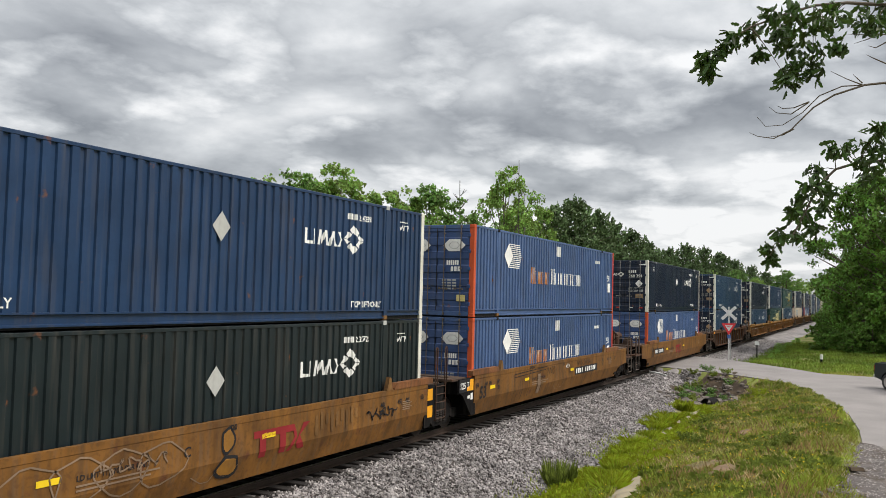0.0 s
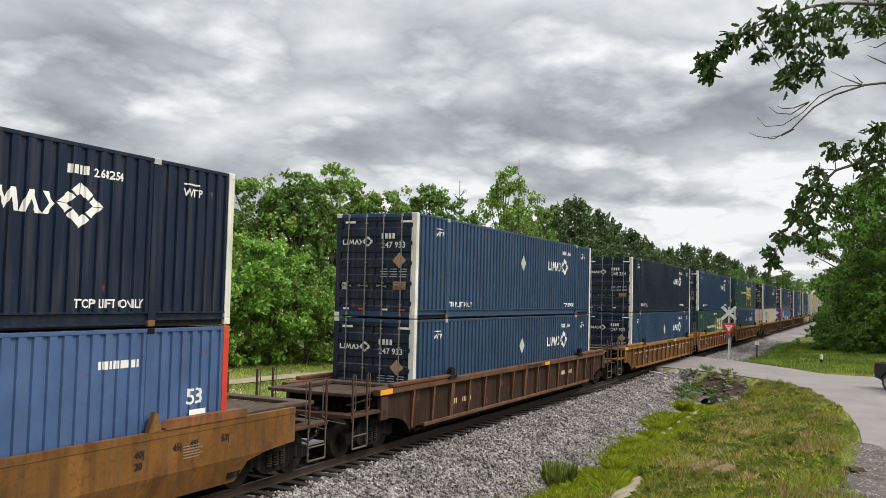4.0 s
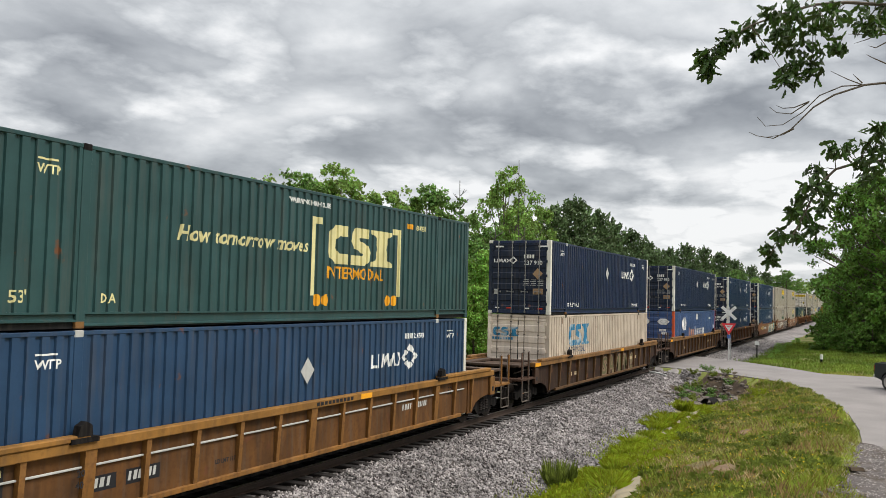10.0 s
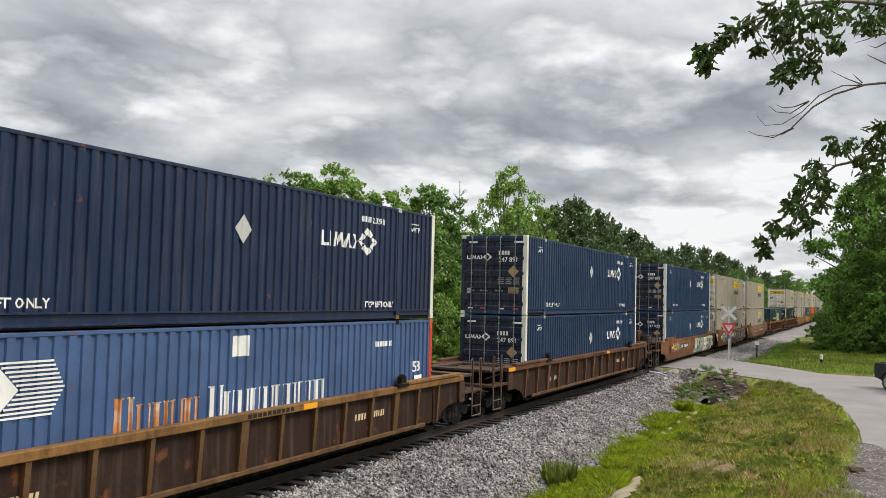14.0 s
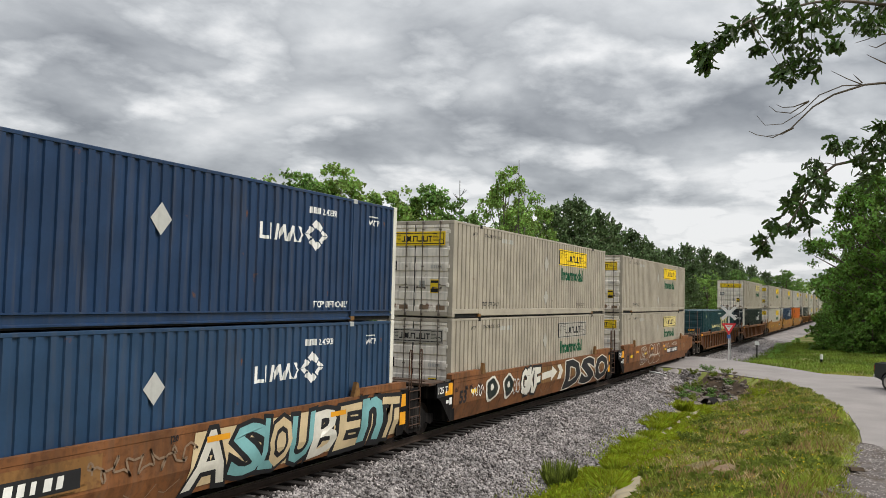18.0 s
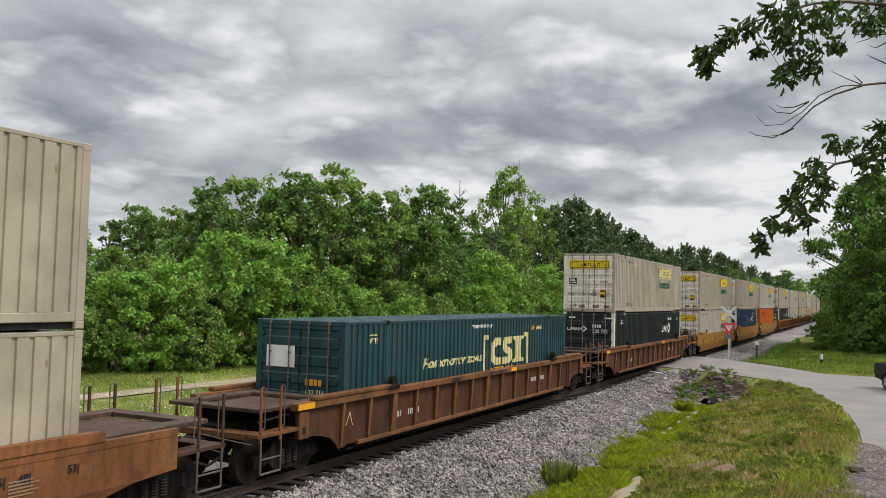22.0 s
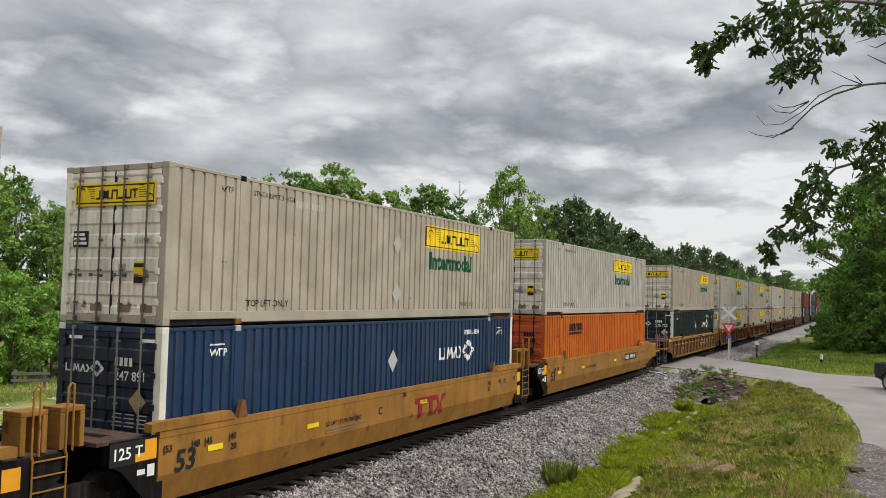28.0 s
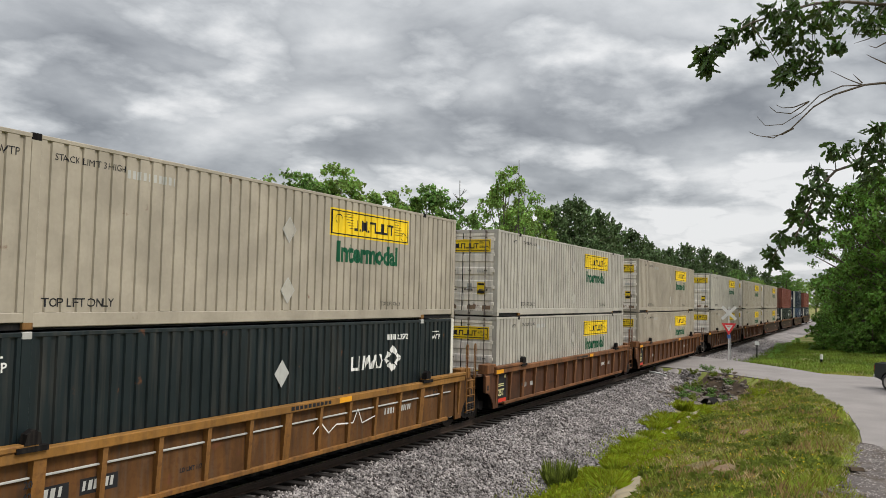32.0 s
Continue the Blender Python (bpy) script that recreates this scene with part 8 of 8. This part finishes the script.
def oak_leaf_mesh(rng, centres, per):
    """Drooping lobed leaves, each folded along its rib."""
    out = [(0, 0), (0.22, 0.16), (0.34, 0.10), (0.5, 0.22), (0.64, 0.13), (0.82, 0.17), (1.0, 0.0)]
    rim = out + [(u, -w) for u, w in out[-2:0:-1]]
    vs, fs = [], []
    k = len(rim)
    for c in centres:
        x, y, z, r = c
        for _ in range(per):
            p = np.array([x, y, z]) + unit(rng.standard_normal(3)) * r * rng.random() ** 0.5 * np.array([1.0, 1.0, 0.95])
            ax = unit(rng.standard_normal(3) * 0.75 + np.array([0, 0.15, -0.75]))
            sd = unit(np.cross(ax, rng.standard_normal(3)))
            nr = np.cross(ax, sd)
            s = rng.uniform(0.075, 0.135)
            b = len(vs)
            for u, w in rim:
                vs.append(p + ax * u * s + sd * w * s * 1.05 + nr * (abs(w) * 0.5 - 0.12 * u * u) * s)
            h = len(out)
            # two halves on either side of the rib
            for i in range(1, h - 1):
                fs.append((b, b + i, b + i + 1))
            for i in range(h - 1, k - 1):
                fs.append((b, b + i, b + i + 1))
    return np.array(vs), np.array(fs)


def sway_thing(name, pivot, label):
    return thing(name, label, "tree branch", m=Matrix.Translation(pivot))


def rel(pts, pivot):
    return [tuple(Vector(p[:3]) - pivot) for p in pts]


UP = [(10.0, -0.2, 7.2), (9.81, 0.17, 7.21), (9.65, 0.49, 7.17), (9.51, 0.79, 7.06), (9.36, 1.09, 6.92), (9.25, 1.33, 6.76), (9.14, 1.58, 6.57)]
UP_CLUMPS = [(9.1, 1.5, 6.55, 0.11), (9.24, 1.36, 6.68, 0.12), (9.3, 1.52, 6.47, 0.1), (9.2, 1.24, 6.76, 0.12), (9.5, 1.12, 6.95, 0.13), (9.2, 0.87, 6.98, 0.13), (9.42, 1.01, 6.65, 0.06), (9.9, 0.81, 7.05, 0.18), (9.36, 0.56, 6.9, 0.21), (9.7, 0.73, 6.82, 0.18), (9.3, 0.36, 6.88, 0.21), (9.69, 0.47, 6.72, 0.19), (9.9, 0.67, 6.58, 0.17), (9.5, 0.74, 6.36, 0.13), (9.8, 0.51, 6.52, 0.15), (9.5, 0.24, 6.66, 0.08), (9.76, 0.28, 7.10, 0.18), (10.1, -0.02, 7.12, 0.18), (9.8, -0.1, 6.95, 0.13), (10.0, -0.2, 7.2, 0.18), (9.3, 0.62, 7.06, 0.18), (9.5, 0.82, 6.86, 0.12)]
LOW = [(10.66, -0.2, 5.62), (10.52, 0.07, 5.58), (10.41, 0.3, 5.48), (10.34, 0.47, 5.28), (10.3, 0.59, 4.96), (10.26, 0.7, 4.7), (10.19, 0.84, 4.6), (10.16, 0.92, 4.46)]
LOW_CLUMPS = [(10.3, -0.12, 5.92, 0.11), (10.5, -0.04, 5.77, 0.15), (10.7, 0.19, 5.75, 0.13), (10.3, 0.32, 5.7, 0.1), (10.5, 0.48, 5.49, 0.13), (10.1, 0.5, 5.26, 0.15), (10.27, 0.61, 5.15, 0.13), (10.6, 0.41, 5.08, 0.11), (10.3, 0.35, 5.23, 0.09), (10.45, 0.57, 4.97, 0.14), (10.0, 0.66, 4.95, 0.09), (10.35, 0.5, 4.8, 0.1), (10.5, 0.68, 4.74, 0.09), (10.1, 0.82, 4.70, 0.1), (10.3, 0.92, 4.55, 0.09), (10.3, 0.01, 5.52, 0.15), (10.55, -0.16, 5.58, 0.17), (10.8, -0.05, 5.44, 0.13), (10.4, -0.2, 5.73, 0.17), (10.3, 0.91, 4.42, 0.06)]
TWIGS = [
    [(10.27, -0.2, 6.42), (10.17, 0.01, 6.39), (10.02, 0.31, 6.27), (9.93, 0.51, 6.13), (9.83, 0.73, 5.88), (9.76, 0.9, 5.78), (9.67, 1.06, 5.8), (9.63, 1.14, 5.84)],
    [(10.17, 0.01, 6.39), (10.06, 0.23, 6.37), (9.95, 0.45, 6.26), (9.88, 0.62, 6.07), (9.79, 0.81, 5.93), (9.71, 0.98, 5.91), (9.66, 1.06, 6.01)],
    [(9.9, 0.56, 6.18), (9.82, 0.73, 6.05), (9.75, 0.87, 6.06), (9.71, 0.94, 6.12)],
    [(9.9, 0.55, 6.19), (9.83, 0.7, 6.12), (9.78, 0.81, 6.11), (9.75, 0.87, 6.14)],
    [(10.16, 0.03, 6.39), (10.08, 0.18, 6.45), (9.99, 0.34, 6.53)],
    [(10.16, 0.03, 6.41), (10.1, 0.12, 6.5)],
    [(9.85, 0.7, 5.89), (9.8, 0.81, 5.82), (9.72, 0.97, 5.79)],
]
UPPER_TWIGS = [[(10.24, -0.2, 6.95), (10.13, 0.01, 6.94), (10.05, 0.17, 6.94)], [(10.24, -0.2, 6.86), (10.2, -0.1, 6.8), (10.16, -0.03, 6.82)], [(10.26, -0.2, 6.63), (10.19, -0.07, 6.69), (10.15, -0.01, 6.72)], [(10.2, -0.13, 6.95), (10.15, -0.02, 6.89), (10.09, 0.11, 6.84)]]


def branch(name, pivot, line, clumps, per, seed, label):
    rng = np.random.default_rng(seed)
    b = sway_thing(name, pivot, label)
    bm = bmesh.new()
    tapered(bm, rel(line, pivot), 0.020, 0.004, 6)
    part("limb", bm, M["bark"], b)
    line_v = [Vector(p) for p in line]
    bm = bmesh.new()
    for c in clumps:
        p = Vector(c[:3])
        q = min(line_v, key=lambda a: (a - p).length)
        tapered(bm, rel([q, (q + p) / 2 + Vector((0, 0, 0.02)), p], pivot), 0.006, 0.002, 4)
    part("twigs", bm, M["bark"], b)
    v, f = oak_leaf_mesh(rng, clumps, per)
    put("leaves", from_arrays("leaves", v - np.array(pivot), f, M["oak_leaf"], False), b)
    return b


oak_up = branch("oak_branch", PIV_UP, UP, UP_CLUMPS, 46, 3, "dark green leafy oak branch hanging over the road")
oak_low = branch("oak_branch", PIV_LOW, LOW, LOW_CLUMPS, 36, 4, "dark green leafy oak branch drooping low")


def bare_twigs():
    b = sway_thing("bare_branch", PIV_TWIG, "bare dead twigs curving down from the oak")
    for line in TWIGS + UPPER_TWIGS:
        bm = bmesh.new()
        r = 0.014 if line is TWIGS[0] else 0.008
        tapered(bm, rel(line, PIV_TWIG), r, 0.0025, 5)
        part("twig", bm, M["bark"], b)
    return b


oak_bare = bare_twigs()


def oak_trunk():
    z = float(height(12.0, -5.0))
    t = thing("oak_tree", "grey-barked oak trunk beside the road", "tree", m=Matrix.Translation((12.0, -5.0, z)))
    bm = bmesh.new()
    tapered(bm, [(0, 0, -0.3), (0.05, 0.1, 2.0), (-0.1, 0.2, 4.5), (0, 0.1, 8.0), (0.1, 0, 10.5)], 0.34, 0.10, 12)
    part("trunk", bm, M["bark"], t)
    for p, z0 in ((PIV_UP, 6.0), (PIV_LOW, 4.4), (PIV_TWIG, 5.2)):
        q = p - Vector((12.0, -5.0, z))
        bm = bmesh.new()
        tapered(bm, [(-0.05, 0.1, z0), (q.x * 0.4, q.y * 0.45, z0 + (q.z - z0) * 0.75), tuple(q)], 0.10, 0.022, 8)
        part("limb", bm, M["bark"], t)
    rng = np.random.default_rng(77)
    c = np.stack([rng.normal(0.5, 1.6, 60), rng.normal(-0.6, 1.2, 60), rng.uniform(7, 11.5, 60)], -1)
    v, f = leaf_cloud(rng, c, rng.uniform(0.4, 0.8, 60), 40, 0.13, 0.5)
    put("crown", from_arrays("crown", v, f, M["oak_leaf"]), t)


oak_trunk()


# ---- crossing signs and posts ----
M["sign_white"] = mat("reflective_white", (0.60, 0.60, 0.58), rough=0.4, vary=0.06, scale=3.0)
M["sign_red"] = mat("sign_red", (0.62, 0.03, 0.04), rough=0.4, vary=0.08, scale=3.0)
M["sign_post"] = mat("painted_sign_post", (0.52, 0.51, 0.49), rough=0.5, vary=0.12, scale=4.0)
M["galv"] = mat("galvanised_steel", (0.36, 0.36, 0.35), rough=0.5, metal=0.6, vary=0.15, scale=6.0)


def crossing_sign():
    x, y = 60.3, 8.4
    s = thing("crossing_sign", "white crossbuck and red yield sign on a post", "road sign", m=Matrix.Translation((x, y, float(height(x, y)))) @ Matrix.Rotation(radians(8), 4, "Z"))
    part("post", box(-0.05, 0.05, -0.05, 0.05, -0.3, 3.7, 0.008), M["sign_post"], s)
    part("post_back", box(0.055, 0.10, -0.16, -0.10, -0.3, 1.6, 0.006), M["galv"], s)
    for k, a in enumerate((43, -43)):
        bm = box(-0.012, 0.012, -0.62, 0.62, -0.10, 0.10, 0.006)
        b = part("crossbuck_board", bm, M["sign_white"], s, m=Matrix.Translation((-0.075 - 0.026 * k, 0, 3.28)) @ Matrix.Rotation(radians(a), 4, "X"))
    def tri(r, x0, x1):
        bm = bmesh.new()
        pts = [(0.0, -r), (r * 0.92, r * 0.55), (-r * 0.92, r * 0.55)]
        lo = [bm.verts.new((x0, a, b)) for a, b in pts]
        hi = [bm.verts.new((x1, a, b)) for a, b in pts]
        bm.faces.new(lo), bm.faces.new(hi[::-1])
        for i in range(3):
            bm.faces.new((lo[i], hi[i], hi[(i + 1) % 3], lo[(i + 1) % 3]))
        bmesh.ops.recalc_face_normals(bm, faces=bm.faces)
        return bm
    y_ = part("yield_plate", tri(0.52, -0.086, -0.07), M["sign_red"], s, m=Matrix.Translation((0, 0, 2.3)))
    part("yield_centre", tri(0.27, -0.092, -0.087), M["sign_white"], y_)
    part("lettering", flat_bar([rect(-0.10, 0.02, 0.10, 0.07)]), M["sign_red"], y_, m=Matrix.Translation((-0.0945, 0, 0)))
    part("blue_notice", box(-0.065, -0.052, -0.12, 0.12, 1.55, 1.8, 0.003), mat("notice_blue", (0.05, 0.12, 0.35), rough=0.4), s)


def flat_bar(polys):
    """Flat shapes that face along -x; u runs along y."""
    bm = bmesh.new()
    for p in polys:
        bm.faces.new([bm.verts.new((0, u, v)) for u, v in p])
    return bm


crossing_sign()


def posts():
    x, y = 68.7, 7.5
    p = thing("marker_post", "dark steel post with a small white plate", "post", m=Matrix.Translation((x, y, float(height(x, y)))))
    part("post", box(-0.035, 0.035, -0.04, 0.04, -0.2, 1.35, 0.006), M["dark"], p)
    part("plate", box(-0.05, -0.037, -0.16, 0.16, 1.12, 1.40, 0.004), M["sign_white"], p)
    x, y = 64.4, 2.8
    p = thing("marker_post", "short white utility marker in the grass", "post", m=Matrix.Translation((x, y, float(height(x, y)))))
    bm = bmesh.new()
    bmesh.ops.create_cone(bm, cap_ends=True, segments=14, radius1=0.10, radius2=0.09, depth=0.34, matrix=Matrix.Translation((0, 0, 0.50)))
    part("cap", bm, M["sign_white"], p)
    bm = bmesh.new()
    bmesh.ops.create_cone(bm, cap_ends=True, segments=14, radius1=0.075, radius2=0.075, depth=0.5, matrix=Matrix.Translation((0, 0, 0.1)))
    part("stem", bm, M["dark"], p)
    # a bent white pipe beside the sleepers at the crossing
    r = thing("white_pipe", "bent white plastic pipe lying on the ballast", "pipe", m=Matrix.Translation((48.6, 10.6, float(height(48.6, 10.6)) + 0.10)))
    part("pipe", add_tube(bmesh.new(), [(0.0, 0.5, 0.12), (-0.15, 0.2, 0.10), (-0.1, -0.1, 0.06), (-0.5, -0.35, 0.04), (-0.7, -0.6, 0.02)], 0.05, 10), M["sign_white"], r)
    # timber fence at the wood's edge
    f = thing("timber_fence", "grey weathered timber fence at the edge of the wood", "fence", m=Matrix.Translation((26.9, 35.1, float(height(26.9, 35.1)))) @ Matrix.Rotation(radians(-50), 4, "Z"))
    for i in range(2):
        part("post", box(i * 1.3 - 0.75, i * 1.3 - 0.63, -0.06, 0.06, -0.3, 0.85, 0.01), M["bare"], f)
    for z in (0.30, 0.62):
        part("rail", box(-0.85, 0.85, -0.09, -0.06, z, z + 0.14, 0.008), M["bare"], f)


posts()


# ---- pickup on the side road ----
def pickup():
    M["truck"] = mat("dark_green_grey_paint", (0.014, 0.020, 0.020), rough=0.45, vary=0.1, scale=2.0, spec=0.35)
    M["tyre"] = mat("tyre_rubber", (0.02, 0.02, 0.02), rough=0.85, vary=0.2)
    M["alloy"] = mat("wheel_alloy", (0.5, 0.5, 0.5), rough=0.35, metal=0.8, vary=0.1)
    M["glass"] = mat("tinted_glass", (0.02, 0.025, 0.03), rough=0.08, vary=0.0, grain=0)
    M["lamp_red"] = mat("tail_lamp_red", (0.4, 0.02, 0.02), rough=0.2, vary=0.0, grain=0)
    # local x runs from the tail to the nose
    t = thing("pickup_truck", "dark pickup truck standing on the side road", "truck", m=Matrix.Translation((46.5, -1.11, 0.015)) @ Matrix.Rotation(radians(-147), 4, "Z"))
    out = [(0.05, 0.55), (0.0, 0.75), (0.03, 1.22), (2.0, 1.25), (2.05, 1.25), (2.45, 1.80), (3.55, 1.82), (4.2, 1.28), (5.25, 1.12), (5.45, 0.9), (5.45, 0.5), (4.95, 0.42)]
    def arch(cx):
        return [(cx + 0.45 * math.cos(a), 0.42 + 0.42 * math.sin(a)) for a in np.linspace(0, math.pi, 9)]
    pts = out + arch(4.4) + [(3.9, 0.42), (1.5, 0.42)] + arch(0.98) + [(0.5, 0.45)]
    bm = add_prism(bmesh.new(), pts, -0.93, 0.93)
    bmesh.ops.triangulate(bm, faces=bm.faces)
    part("body", bm, M["truck"], t)
    part("bed_liner", box(0.12, 1.95, -0.80, 0.80, 1.245, 1.27), M["mark_black"], t)
    part("rear_bumper", box(-0.14, 0.04, -0.90, 0.90, 0.50, 0.66, 0.03), M["galv"], t)
    for s in (-1, 1):
        part("tail_lamp", box(-0.012, 0.06, s * 0.86 - 0.07, s * 0.86 + 0.075, 0.80, 1.12, 0.01), M["lamp_red"], t)
        part("side_window", box(2.5, 3.5, s * 0.935 - 0.004, s * 0.935 + 0.004, 1.32, 1.72, 0.002), M["glass"], t)
        part("mirror", box(3.7, 3.8, s * 1.02 - 0.1, s * 1.02 + 0.1, 1.25, 1.45, 0.02), M["truck"], t)
        for cx in (0.98, 4.4):
            w = part("wheel", add_rod(bmesh.new(), (0, -0.11, 0), (0, 0.11, 0), 0.24, 20), M["alloy"], t, m=Matrix.Translation((cx, s * 0.84, 0.37)))
            bm = bmesh.new()
            ring = []
            for r, yy in ((0.235, -0.115), (0.34, -0.125), (0.37, -0.08), (0.37, 0.08), (0.34, 0.125), (0.235, 0.115)):
                ring.append([bm.verts.new((r * math.cos(a), yy, r * math.sin(a))) for a in np.linspace(0, 2 * math.pi, 25)[:-1]])
            for a, b in zip(ring, ring[1:]):
                for i in range(24):
                    bm.faces.new((a[i], a[(i + 1) % 24], b[(i + 1) % 24], b[i]))
            bmesh.ops.recalc_face_normals(bm, faces=bm.faces)
            part("tyre", bm, M["tyre"], w, smooth=True)


pickup()

SWAY_LOW = [(0, 3), (1, 4), (2, 1.5), (3, 0.5), (3.5, 2), (4.5, 1.2), (5.5, 0), (6, 0), (7, 1), (8, 3), (9, 1), (10, 3), (11, 4), (12, 5.5), (13, 10.5), (14, 7), (14.5, 6.5), (15.5, 4), (16.5, 2), (17, 4), (18, 8), (19, 9), (20, 11.5), (21, 12), (22, 9), (23, 8), (24, 2.5), (25, 2.5), (25.5, 6), (26.5, 5), (28, 4), (29, 6), (30, 6), (31, 5), (32, 1.5)]
SWAY_UP = [(0, 0.3), (3, 0), (6, 0), (9, 0.6), (11, 1.6), (13, 3.4), (14.5, 2), (16.5, 0.4), (18, 3), (19, 4.8), (20, 4), (21, 3), (22, 2), (23, 0.6), (25, 1.5), (28, 3), (30, 2.2), (32, 1.8)]


def sway(ob, pivot, rows, gain=1.0):
    walk(ob, [(t, Matrix.Translation(pivot) @ Matrix.Rotation(radians(a * gain), 4, FWD)) for t, a in rows])


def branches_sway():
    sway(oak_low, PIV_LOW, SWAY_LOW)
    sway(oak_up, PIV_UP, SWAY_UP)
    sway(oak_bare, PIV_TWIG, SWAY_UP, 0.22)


motions()
